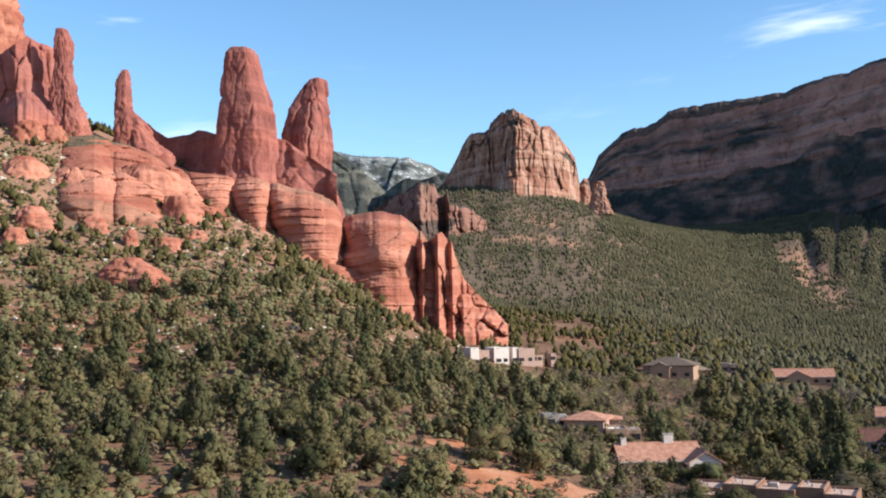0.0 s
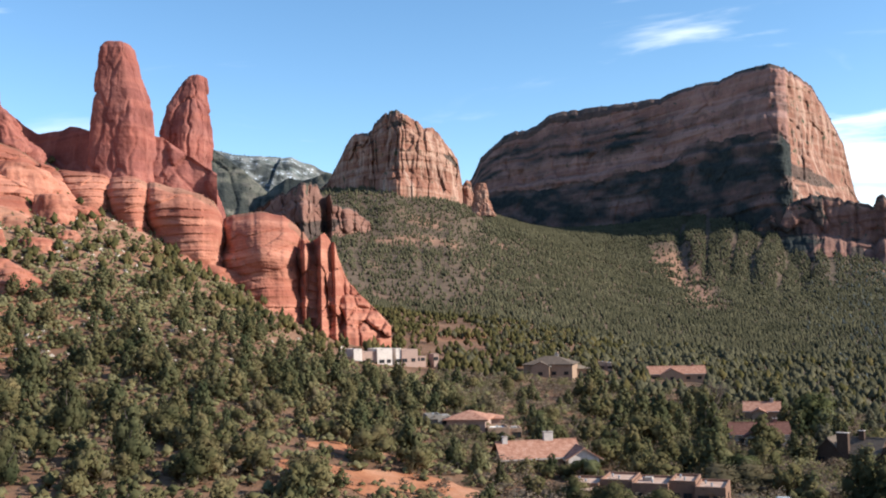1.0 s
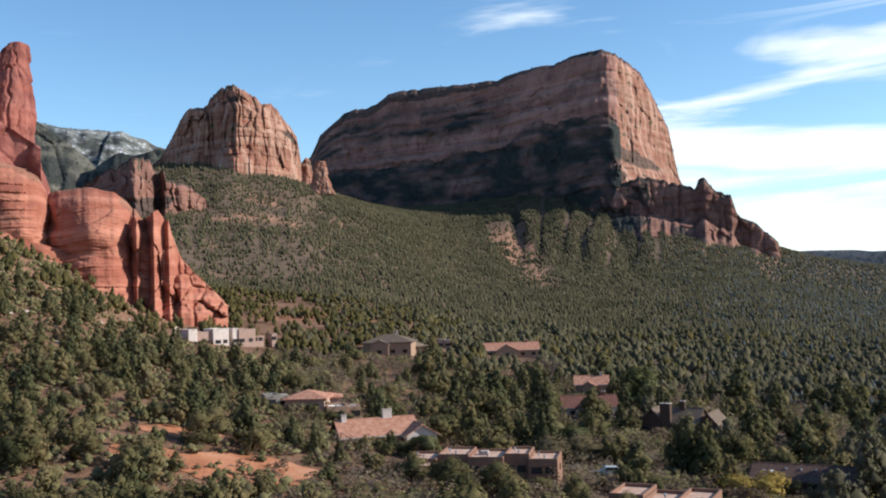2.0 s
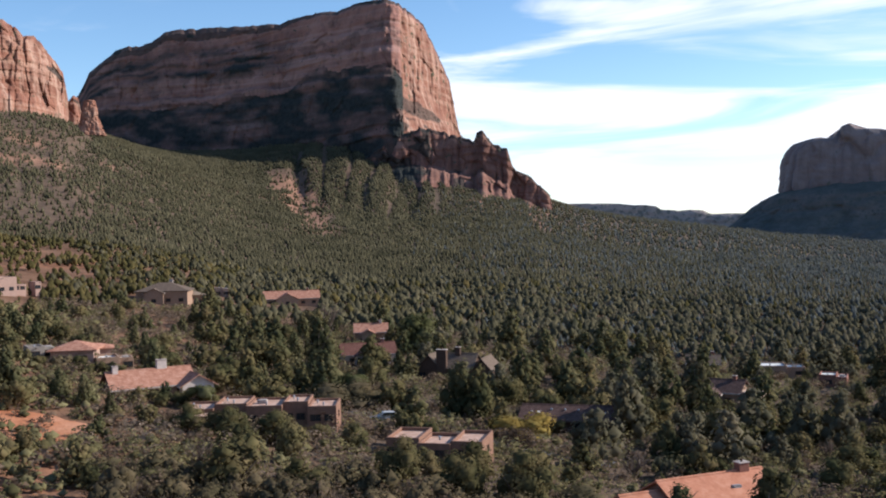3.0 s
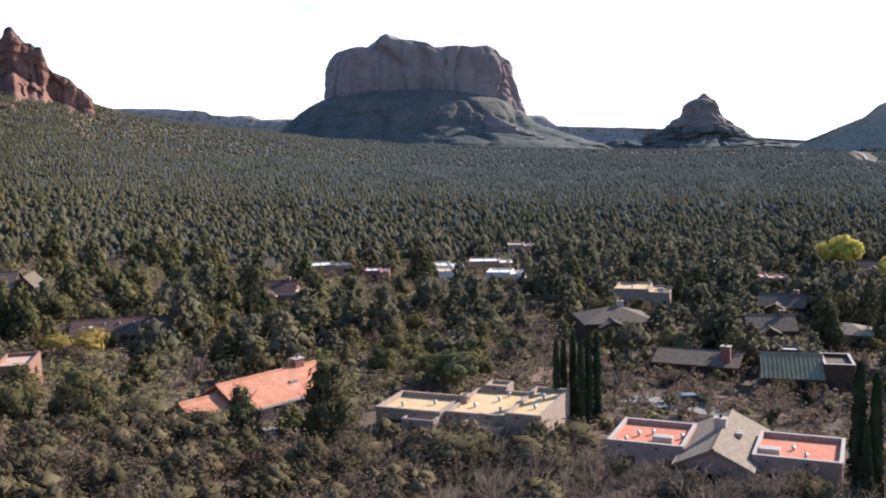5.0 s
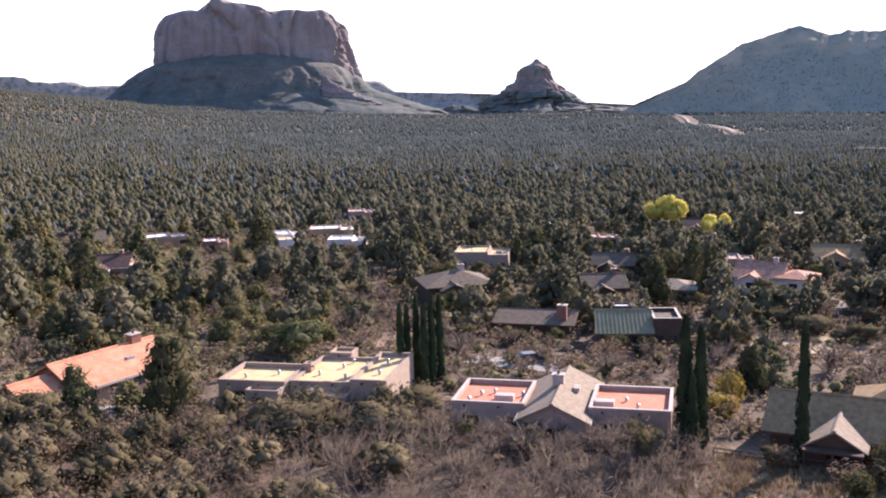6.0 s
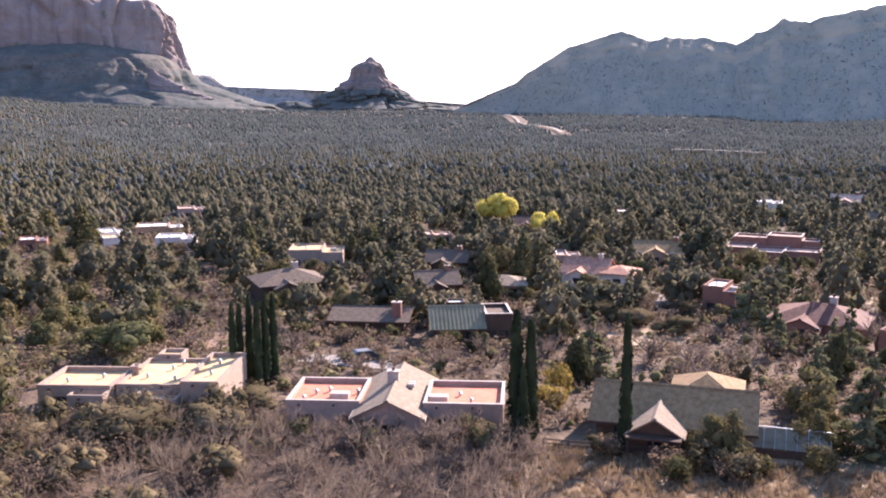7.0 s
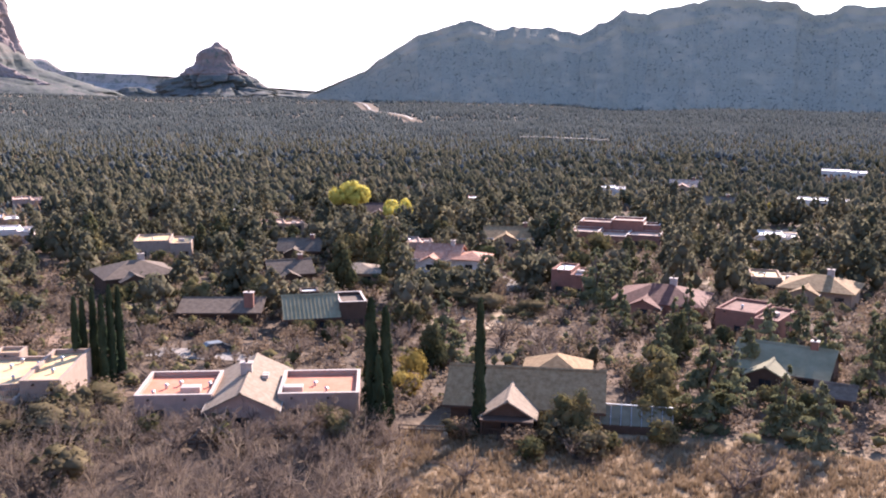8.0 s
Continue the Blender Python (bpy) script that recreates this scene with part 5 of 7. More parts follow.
    for x in (-3, -0.5, 2, 4.4):
        vent(h, x, 2.6, 3.6)
    # dark house with tall chimneys
    h = site("house", 28.4, 235, -18, 18, 10, "dark-walled house with grey roofs and tall chimneys")
    gable_block(h, -8.5, -2.5, 0, 9, 3.0, 3.0, WOOD, SLATE, "y", 0.5)
    gable_block(h, -1.5, 5, 0, 9, 3.2, 2.8, WOOD, SLATE, "x", 0.5)
    gable_block(h, 5, 9.5, 1, 9, 2.8, 2.4, WOOD, SLATE, "y", 0.5)
    chimney(h, -2.2, 0.2, 0, 7.4, 2.4, 1.4, WOOD)
    chimney(h, 0.6, 4, 5, 7.6, 1.2, 1.0, WOOD)
    # drab roofed house behind the lone cypress
    h = site("house", 85.4, 103, -4, 18, 12, "dark wooden house with a drab shingle roof and a front gable")
    gable_block(h, -9, 7.0, 1.5, 10.5, 2.6, 2.6, WOOD, SHINGLE, "x", 0.8, windows=3)
    gable_block(h, -5, 0.2, -2.0, 5, 2.4, 1.6, WOOD, SHINGLE_TAN, "y", 0.5, windows=1)
    hip_block(h, -1.5, 5.5, 9.5, 17.5, 2.8, 2.2, WOOD, SHINGLE, windows=0)
    porch(h, -5.2, 0.4, -3.6, -2.0, 2.2, WOOD)


near_houses()


def greenhouse():
    g = new("greenhouse")
    p = bearing(91.2, 103.5)
    g.matrix_world = pose(p.x, p.y, float(ground(p.x, p.y)) - 0.05, 0, 0, -91.2) @ Matrix.Diagonal((1, 1, 1.3, 1))
    tagged(g, "small glazed greenhouse with a wooden base at the slope's edge", "greenhouse")
    HOUSES.append((91.2, 103.5, 5, 4))
    boxed("base_wall", (-4.4, 4.4, 0, 3.2, -0.6, 0.7), WOOD, g, bevel=0.03)
    pane = material("greenhouse_glass", [(0.13, 0.12, 0.085), (0.20, 0.185, 0.135)], scale=0.8, rough=0.8, bump=0.05)
    for i in range(8):
        x = -4.3 + i * 1.08
        bm = bmesh.new()
        prism(bm, [(0.05, 0.75), (1.6, 2.0), (1.6, 2.03), (0.05, 0.78)], x + 0.04, x + 1.02, "x")
        part("pane", bm, pane, g)
        bm = bmesh.new()
        prism(bm, [(3.15, 0.75), (1.62, 2.0), (1.62, 2.03), (3.15, 0.78)], x + 0.04, x + 1.02, "x")
        part("pane", bm, pane, g)
    for i in range(9):
        x = -4.3 + i * 1.08
        part("rafter", prism(bmesh.new(), [(0, 0.7), (1.6, 1.98), (3.2, 0.7), (3.2, 0.82), (1.6, 2.1), (0, 0.82)], x - 0.02, x + 0.035, "x"), METAL, g)
    boxed("ridge_bar", (-4.4, 4.4, 1.55, 1.67, 2.08, 2.16), METAL, g)


greenhouse()


def other_houses():
    # farther ones: bearing, distance, turn, kind, width, depth, height, wall, roof, label
    slope = [
        (23.8, 250, 8, "gable", 13, 9, 3, WHITE, REDROOF, "white-walled house with a dark red roof among pines"),
        (23.9, 292, 0, "gable", 9, 8, 4, TAN, TILE, "small tan house with a clay tile roof"),
        (19.5, 414, 4, "gable", 22, 11, 3.2, TAN, TILE, "long low tan house with a clay-coloured roof"),
        (12.4, 352, -10, "hip", 17, 13, 4.4, TAN, SLATE, "tan house with a low brown hip roof on the slope"),
        (14.1, 362, 12, "hip", 8, 8, 3.6, TAN, SHINGLE_TAN, "small tan house wing with a hip roof"),
        (15.6, 424, 0, "flat", 5.5, 5, 3.4, BEIGE, PALE, "tiny beige stucco outbuilding in brush"),
        (6.2, 208, 10, "flat", 5, 5, 2.6, CONCRETE, SLATE, "small grey shed beside tile roofs"),
        (7.7, 206, -12, "hip", 8, 8, 3, PINK, TILE, "pink house with a clay hip roof behind brush"),
        (9.9, 204, 6, "flat", 7, 7, 2.8, TAN, PALE, "low tan house with a pale flat roof"),
        (9.0, 212, 0, "hip", 5, 5, 3.1, PINK, TILE, "small pink wing under clay tiles"),
        (63.1, 195, 14, "hip", 13, 11, 3.4, WOOD, SLATE, "brown house with a broad grey hip roof"),
        (64.3, 236, -6, "flat", 13, 10, 4.2, BEIGE, CREAM, "two-storey beige house with a pale flat roof"),
        (53.3, 292, 5, "flat", 10, 9, 3.4, WHITE, PALE, "white flat-roofed house among trees"),
    ]
    valley = [
        (55.9, 300, -3, "flat", 15, 9, 3.4, TAN, PALE, "long flat-roofed house with a pale roof"),
        (53.6, 276, 8, "flat", 8, 8, 3.6, WHITE, CREAM, "white stucco house with a cream roof"),
        (56.6, 273, -8, "flat", 11, 8, 3.2, WHITE, PALE, "white flat-roofed bungalow among dark trees"),
        (43.2, 238, -16, "gable", 10, 9, 3.4, TAN, SHINGLE_BROWN, "tan house with a steep brown roof"),
        (45.0, 236, -16, "flat", 5, 7, 3.6, BEIGE, PALE, "beige tower-like wing with a flat roof"),
        (46.6, 292, 6, "flat", 13, 9, 3.2, TAN, PALE, "low house with a white flat roof"),
        (49.2, 282, -4, "flat", 7, 7, 3.0, BRICKRED, PALE, "small red-brown house with a white roof"),
        (71.4, 194, 10, "gable", 8, 8, 2.8, WOOD, SLATE, "brown cottage with a grey gabled roof"),
        (75.1, 192, -6, "hip", 8, 7, 2.6, TAN, SHINGLE_TAN, "cottage with a low tan roof"),
        (71.8, 226, -8, "gable", 9, 8, 2.8, WOOD, SLATE, "dark cottage with a grey roof"),
        (79.7, 208, -14, "gable", 9, 9, 3.0, WHITE, TILE, "white house with a clay tile roof and arches"),
        (81.6, 206, -14, "hip", 6, 7, 3.0, WHITE, TILE, "white garage wing with a tile roof"),
        (78.6, 226, 4, "flat", 8, 8, 3.2, PINK, PINKROOF, "pink flat-roofed house behind trees"),
    ]
    garden = [
        (84.0, 238, 0, "gable", 12, 8, 3.0, TAN, SHINGLE, "ranch house with a grey-brown roof"),
        (97.4, 154, -18, "flat", 10, 9, 4.0, BRICKRED, REDROOF, "red-brown stucco house with a red flat roof"),
        (92.4, 165, -10, "hip", 14, 11, 2.6, BRICKRED, REDROOF, "house with a broad dark red hip roof"),
        (87.3, 181, -14, "flat", 6, 7, 4.8, BRICKRED, PALE, "tall red-brown pueblo block"),
        (99.2, 125, -12, "gable", 11, 9, 2.6, WOOD, GREENROOF, "dark house with a dull green roof behind pines"),
        (102.2, 118, -6, "gable", 3.6, 3.5, 2.2, WOOD, SLATE, "small shed with a grey roof"),
        (100.9, 187, -10, "hip", 12, 10, 2.8, TAN, SHINGLE, "tan house with a tan tiled roof"),
        (98.8, 196, 6, "flat", 9, 8, 3.2, TAN, CREAM, "low tan house with a cream roof"),
        (101.0, 360, 4, "flat", 17, 9, 2.8, WHITE, PALE, "long building with a bright white roof"),
        (89.7, 382, 0, "flat", 10, 8, 2.8, WHITE, PALE, "low white building among trees"),
        (93.7, 400, 0, "gable", 11, 8, 2.8, TAN, PINKROOF, "house with a low pink roof"),
        (101.9, 500, 0, "flat", 20, 10, 3.4, WHITE, PALE, "long pale building far off in the woods"),
        (98.6, 262, -4, "flat", 10, 9, 2.8, WHITE, PALE, "house with a pale metal roof"),
    ]
    distant = [
        (82.2, 346, 0, "flat", 8, 7, 2.8, BRICKRED, PALE, "small red house in the woods"),
        (70.8, 270, 4, "flat", 13, 8, 2.6, TAN, PINKROOF, "long low house with a pink roof"),
        (68.0, 309, 0, "flat", 8, 7, 2.6, WOOD, PALE, "dark house with a pale roof edge"),
        (76.6, 292, 0, "gable", 9, 8, 3.0, TAN, SHINGLE_BROWN, "house with a brown roof beside yellow trees"),
        (57.5, 345, 0, "flat", 9, 8, 3.2, PINK, PINKROOF, "small pink house in the woods"),
        (42.5, 300, 0, "gable", 9, 8, 2.8, TAN, SLATE, "cottage half hidden in trees"),
        (92.0, 320, 6, "flat", 7, 7, 3.4, WHITE, PALE, "white house on a rise"),
        (95.5, 340, -6, "gable", 9, 8, 3.0, TAN, SLATE, "grey-roofed house in the woods"),
    ]
    for i, (az, d, yaw, kind, w, dep, h, wall, roof, label) in enumerate(slope + valley + garden + distant):
        ob = site("house", az, d, yaw, w, dep, label)
        n = max(1, int(w / 4))
        if kind == "flat":
            flat_block(ob, -w / 2, w / 2 - w * 0.38, 0, dep, h, wall, roof, 0.4, windows=max(1, n - 1))
            flat_block(ob, w / 2 - w * 0.38, w / 2, -1.0 if i % 2 else 1.0, dep * 0.9, h * 0.88, wall, roof, 0.4, windows=1)
            vent(ob, -w * 0.2, dep * 0.4, h)
            roof_box(ob, w * 0.3, dep * 0.4, h * 0.88, 1.3, 1.0, 0.6)
        elif kind == "gable":
            gable_block(ob, -w / 2, w / 2, 0, dep, h, dep * 0.24, wall, roof, "x", 0.6, windows=n)
            if w > 7:
                gable_block(ob, -w * 0.3, w * 0.12, -2.2, dep * 0.5, h * 0.92, w * 0.42 * 0.24, wall, roof, "y", 0.4, windows=1)
                chimney(ob, w * 0.3, dep * 0.5, h, h + dep * 0.24 + 1.0, 0.9, 0.8, TRIM if i % 2 else BRICKRED)
        else:
            hip_block(ob, -w / 2, w / 2, 0, dep, h, min(w, dep) * 0.22, wall, roof, windows=n)
            if w > 8:
                gable_block(ob, -w * 0.32, w * 0.05, -2.0, dep * 0.4, h * 0.92, w * 0.37 * 0.22, wall, roof, "y", 0.4, windows=1)
                chimney(ob, w * 0.12, dep * 0.55, h, h + min(w, dep) * 0.22 + 0.9, 1.2, 0.8, TRIM)
    # white pueblo house on the slope
    h = site("house", 3.4, 338, 24, 34, 10, "white-fronted pueblo house on the wooded slope")
    for x0, x1, y0, y1, hh in ((-17, -12, 1, 7, 3.4), (-12.6, -9.6, -0.5, 7, 5.6), (-9.6, -4, 1, 8, 4.6), (-4, 1.5, 0, 8, 5.4), (3, 5, 0.5, 7, 5.2), (5, 11, 0, 8, 4.8), (11, 15, 2, 8, 2.2), (18, 20, 2, 6, 2.8)):
        flat_block(h, x0, x1, y0, y1, hh, WHITE if hh > 5 else PINK, PALE, 0.4, windows=1 if x1 - x0 < 4 else 2)
    # green metal roof and its brown wing
    h = site("house", 72.4, 152, 4, 13, 10, "dark house with a green metal roof and roof monitor")
    gable_block(h, -3.5, 4.0, 0, 9, 2.8, 2.3, WOOD, GREENROOF, "x", 0.7, windows=2, seams=0.6)
    flat_block(h, 4.6, 8.8, 0.5, 8, 4.2, WOOD, SLATE, 0.5, cap=TRIM)
    flat_block(h, -1.2, 1.8, 5, 8, 5.4, WOOD, PALE, 0.3, windows=0, base=4.0)
    h = site("house", 67.6, 162, -12, 13, 9, "brown house with a shallow grey roof and stone chimney")
    gable_block(h, -7, 5, 0, 8, 2.6, 1.2, WOOD, SLATE, "x", 0.9, windows=3)
    chimney(h, 3.6, 1.2, 0, 5.4, 1.5, 1.1, BRICKRED)
    # red-brown terraced pueblo
    h = site("house", 89.9, 248, -8, 22, 14, "terraced red-brown pueblo house with several roof levels")
    for x0, x1, y0, y1, hh in ((-11, -4, 0, 8, 3.6), (-4, 3, -1, 8, 3.0), (3, 11, 1, 9, 3.2), (-10, -2, 8, 14, 5.0), (-2, 6, 8.5, 15, 5.6), (6, 10, 9, 14, 4.6)):
        flat_block(h, x0, x1, y0, y1, hh, BRICKRED, PINKROOF, 0.4, cap=TRIM)


other_houses()


# ---- roads, drives and bare fields, draped on the ground ----
def strip(name, pts, width, mat, label, lift=0.12, category="road"):
    """A road along (bearing, metres) points."""
    line = np.array([tuple(bearing(a, d))[:2] for a, d in pts])
    t = np.linspace(0, len(line) - 1, 14 * len(line))
    k = np.arange(len(line))
    c = np.stack([np.interp(t, k, line[:, 0]), np.interp(t, k, line[:, 1])], -1)
    for _ in range(6):
        c[1:-1] = (c[:-2] + c[1:-1] + c[2:]) / 3
    tan = np.gradient(c, axis=0)
    nrm = np.stack([-tan[:, 1], tan[:, 0]], -1) / np.linalg.norm(tan, axis=1)[:, None]
    w = np.linspace(-width / 2, width / 2, 5)
    P = c[:, None, :] + nrm[:, None, :] * w[None, :, None]
    z = ground(P[..., 0], P[..., 1]) + lift
    ob = new(name, grid_mesh(name, np.concatenate([P, z[..., None]], -1), mat))
    return tagged(ob, label, category, kind="structure")


def patch(name, az, d, rx, ry, mat, label, lift=0.1):
    """A bare field, rx wide across the view and ry deep, with an uneven edge."""
    th = np.linspace(0, 2 * np.pi, 60, endpoint=False)
    r = np.linspace(0.02, 1, 9)[:, None] * (1 + 0.22 * fbm(np.cos(th) * 1.5 + az, np.sin(th) * 1.5, d * 0.1, 3))
    c, a = bearing(az, d), radians(az)
    u, v = rx * r * np.cos(th), ry * r * np.sin(th)
    X, Y = c.x + u * math.cos(a) + v * math.sin(a), c.y - u * math.sin(a) + v * math.cos(a)
    ob = new(name, grid_mesh(name, np.stack([X, Y, ground(X, Y) + lift], -1)[:, ::-1], mat, closed=True))
    return tagged(ob, label, "field", kind="structure")


DRYGRASS = material("dry_grass_ground", [(0.22, 0.15, 0.095), (0.32, 0.225, 0.145), (0.40, 0.30, 0.20)], scale=0.3, rough=1.0, bump=0.7, bump_scale=2.5, spots=[(0.25, 0.6, (0.17, 0.11, 0.06))])
REDDIRT = material("red_dirt", [(0.30, 0.11, 0.055), (0.42, 0.17, 0.085), (0.50, 0.24, 0.14)], scale=0.12, rough=1.0, bump=0.7, bump_scale=1.5, spots=[(0.2, 0.6, (0.24, 0.15, 0.09))])
PALEDIRT = material("pale_pink_dirt", [(0.163, 0.102, 0.069), (0.215, 0.136, 0.093), (0.266, 0.177, 0.126)], scale=0.12, rough=1.0, bump=0.7, bump_scale=1.5, spots=[(0.2, 0.58, (0.16, 0.12, 0.09))])
CLEAR = [  # bearing, metres, half width, half depth, material
    (4.6, 148, 11, 10, REDDIRT), (-0.8, 152, 6, 5, REDDIRT), (1.5, 168, 9, 5, REDDIRT), (34.2, 226, 9, 8, DRYGRASS), (86.6, 214, 10, 8, DRYGRASS), (96.5, 232, 11, 9, DRYGRASS), (103.5, 225, 10, 8, DRYGRASS),
    (57.5, 158, 8, 8, PALEDIRT), (82.8, 158, 9, 8, DRYGRASS), (95.5, 205, 6, 5, DRYGRASS), (97.5, 262, 14, 8, DRYGRASS), (100, 290, 12, 10, DRYGRASS),
]
for az, d, rx, ry, mat in CLEAR:
    patch("field", az, d, rx, ry, mat, "bare dry clearing among the trees" if mat is DRYGRASS else "bare red dirt clearing")
strip("road", [(16.0, 208), (18.5, 199), (21, 187), (24.5, 176), (27.5, 172), (31, 165), (34.0, 160), (37.5, 158)], 5.0, ASPHALT, "narrow worn asphalt lane between the houses")
strip("driveway", [(36.0, 118), (40.5, 121), (43.8, 123.5), (45.5, 127), (46.5, 135)], 5.0, CONCRETE, "pale concrete driveway to the orange-roofed house")
strip("driveway", [(78, 172), (82.5, 184), (84.5, 192), (83.0, 203)], 4.0, CONCRETE, "pale driveway below the tiled house")
strip("driveway", [(63.5, 143), (66.5, 139), (69, 137)], 5.5, CONCRETE, "pale paved yard behind the long house")
strip("highway", [(75.0, 3000), (75.6, 2300), (75.9, 1900), (76.0, 1620), (77.0, 1480), (77.9, 1340), (78.4, 1180)], 4.5, CONCRETE, "distant pale highway winding through the woods", lift=3.0)
strip("highway", [(84.5, 800), (87, 780), (89.5, 770)], 5, CONCRETE, "far pale stretch of road", lift=3.0)


# ---- small things by the houses ----
def car(az, d, yaw, paint, label):
    p = bearing(az, d)
    c = new("car")
    c.matrix_world = pose(p.x, p.y, float(ground(p.x, p.y)) + 0.14, 0, 0, -az + yaw)
    tagged(c, label, "car", "parked cars")
    bm = prism(bmesh.new(), [(-2.2, 0.3), (2.2, 0.3), (2.25, 0.75), (1.3, 0.95), (0.7, 1.45), (-1.3, 1.5), (-2.0, 0.95), (-2.25, 0.8)], -0.85, 0.85)
    bmesh.ops.bevel(bm, geom=list(bm.edges), offset=0.07, segments=2, affect="EDGES")
    body = part("body", bm, paint, c)
    for y in (-0.86, 0.83):
        part("window", prism(bmesh.new(), [(-1.5, 0.98), (1.05, 0.98), (0.62, 1.38), (-1.2, 1.4)], y, y + 0.03), GLASS, body)
    part("windscreen", prism(bmesh.new(), [(1.22, 1.0), (1.26, 1.0), (0.76, 1.42), (0.72, 1.42)], -0.7, 0.7), GLASS, body)
    for x in (-1.35, 1.35):
        for y in (-0.8, 0.8):
            bm = bmesh.new()
            bmesh.ops.create_cone(bm, cap_ends=True, segments=18, radius1=0.33, radius2=0.33, depth=0.22, matrix=Matrix.Translation((x, y, 0.2)) @ Matrix.Rotation(radians(90), 4, "X"))
            w = part("wheel", bm, ASPHALT, c)
            bm = bmesh.new()
            bmesh.ops.create_cone(bm, cap_ends=True, segments=14, radius1=0.19, radius2=0.19, depth=0.25, matrix=Matrix.Translation((x, y, 0.2)) @ Matrix.Rotation(radians(90), 4, "X"))
            part("rim", bm, METAL, w)


PAINT_DARK = material("dark_car_paint", [(0.03, 0.03, 0.035), (0.05, 0.05, 0.055)], scale=0.5, rough=0.3, bump=0, gloss=0.5)
PAINT_PALE = material("pale_car_paint", [(0.5, 0.5, 0.5), (0.58, 0.58, 0.57)], scale=0.5, rough=0.3, bump=0, gloss=0.5)
car(67.0, 140.5, 20, PAINT_DARK, "dark parked car on a pale paved yard")
car(82.6, 193, 60, PAINT_PALE, "pale parked car on a driveway")
car(24.9, 175.5, 10, PAINT_PALE, "white parked car beside the lane")


def rail_fence(pts, label):
    f = new("fence")
    line = [bearing(a, d) for a, d in pts]
    o = line[0]
    f.matrix_world = pose(o.x, o.y, float(ground(o.x, o.y)))
    tagged(f, label, "fence")
    for a, b in zip(line, line[1:]):
        n = max(1, int((b - a).length / 2.4))
        for i in range(n):
            p, q = a.lerp(b, i / n), a.lerp(b, (i + 1) / n)
            zp, zq = float(ground(p.x, p.y)), float(ground(q.x, q.y))
            p, q = Vector((p.x, p.y, zp)) - f.matrix_world.translation, Vector((q.x, q.y, zq)) - f.matrix_world.translation
            boxed("post", (p.x - .07, p.x + .07, p.y - .07, p.y + .07, p.z - 0.2, p.z + 1.15), WOOD, f)
            for h in (0.55, 0.98):
                bm = bmesh.new()
                u = (q - p).normalized().cross(Vector((0, 0, 1))) * 0.03
                vs = [bm.verts.new(v) for v in (p + u + Vector((0, 0, h)), p - u + Vector((0, 0, h)), p - u + Vector((0, 0, h + .12)), p + u + Vector((0, 0, h + .12)),
                                                q + u + Vector((0, 0, h)), q - u + Vector((0, 0, h)), q - u + Vector((0, 0, h + .12)), q + u + Vector((0, 0, h + .12)))]
                for k in ((0, 1, 2, 3), (7, 6, 5, 4), (0, 4, 5, 1), (1, 5, 6, 2), (2, 6, 7, 3), (3, 7, 4, 0)):
                    bm.faces.new([vs[i] for i in k])
                part("rail", bm, WOOD, f)


rail_fence([(64, 99.5), (69, 100.5), (74.5, 101.0), (76, 102.0)], "weathered wooden rail fence below the house")
rail_fence([(77.5, 101.5), (82, 100.5), (88.5, 100.0)], "low wooden rail fence along the slope's top")


# ---- plants ----
def leaf_material(name, stops, translucent=0.3, scale=0.17):
    return material(name, stops, scale=scale, rough=0.75, bump=0, translucent=translucent, per_object=0.18, detail=3.0, gloss=0.0)


JUNIPER = leaf_material("juniper_leaf", [(0.068, 0.069, 0.033), (0.124, 0.104, 0.048), (0.194, 0.145, 0.072)])
PINYON = leaf_material("pinyon_needle", [(0.052, 0.058, 0.029), (0.099, 0.092, 0.045), (0.161, 0.131, 0.066)])
CONIFER = leaf_material("conifer_needle", [(0.098, 0.101, 0.055), (0.144, 0.144, 0.078), (0.196, 0.190, 0.109)], 0.35)
OLIVE = leaf_material("olive_scrub_leaf", [(0.165, 0.141, 0.066), (0.228, 0.195, 0.095), (0.290, 0.248, 0.127)], 0.42)
PALESCRUB = leaf_material("pale_dormant_scrub", [(0.151, 0.111, 0.080), (0.204, 0.152, 0.111), (0.264, 0.202, 0.149)], 0.45)
OLIVEDARK = leaf_material("dark_scrub_leaf", [(0.080, 0.068, 0.039), (0.131, 0.102, 0.058), (0.194, 0.146, 0.088)])
GREYSCRUB = leaf_material("grey_scrub", [(0.131, 0.090, 0.063), (0.181, 0.127, 0.088), (0.243, 0.175, 0.123)], 0.42)
BRIGHT = leaf_material("bright_green_leaf", [(0.090, 0.095, 0.039), (0.131, 0.129, 0.057), (0.171, 0.163, 0.087)], 0.35)
YELLOW = leaf_material("yellow_leaf", [(0.44, 0.35, 0.07), (0.56, 0.47, 0.11), (0.66, 0.57, 0.17)], 0.4)
RUST = leaf_material("ochre_leaf", [(0.22, 0.15, 0.04), (0.30, 0.21, 0.06), (0.38, 0.28, 0.09)], 0.35)
CYPRESS = leaf_material("cypress_leaf", [(0.024, 0.034, 0.020), (0.038, 0.052, 0.028), (0.06, 0.074, 0.040)], 0.1)
STRAW = leaf_material("dry_grass_blade", [(0.218, 0.148, 0.088), (0.311, 0.217, 0.132), (0.386, 0.287, 0.188)], 0.3)
BARK = material("grey_brown_bark", [(0.09, 0.065, 0.05), (0.15, 0.115, 0.09), (0.22, 0.18, 0.15)], scale=2.0, rough=0.95, bump=0.4, bump_scale=12.0)
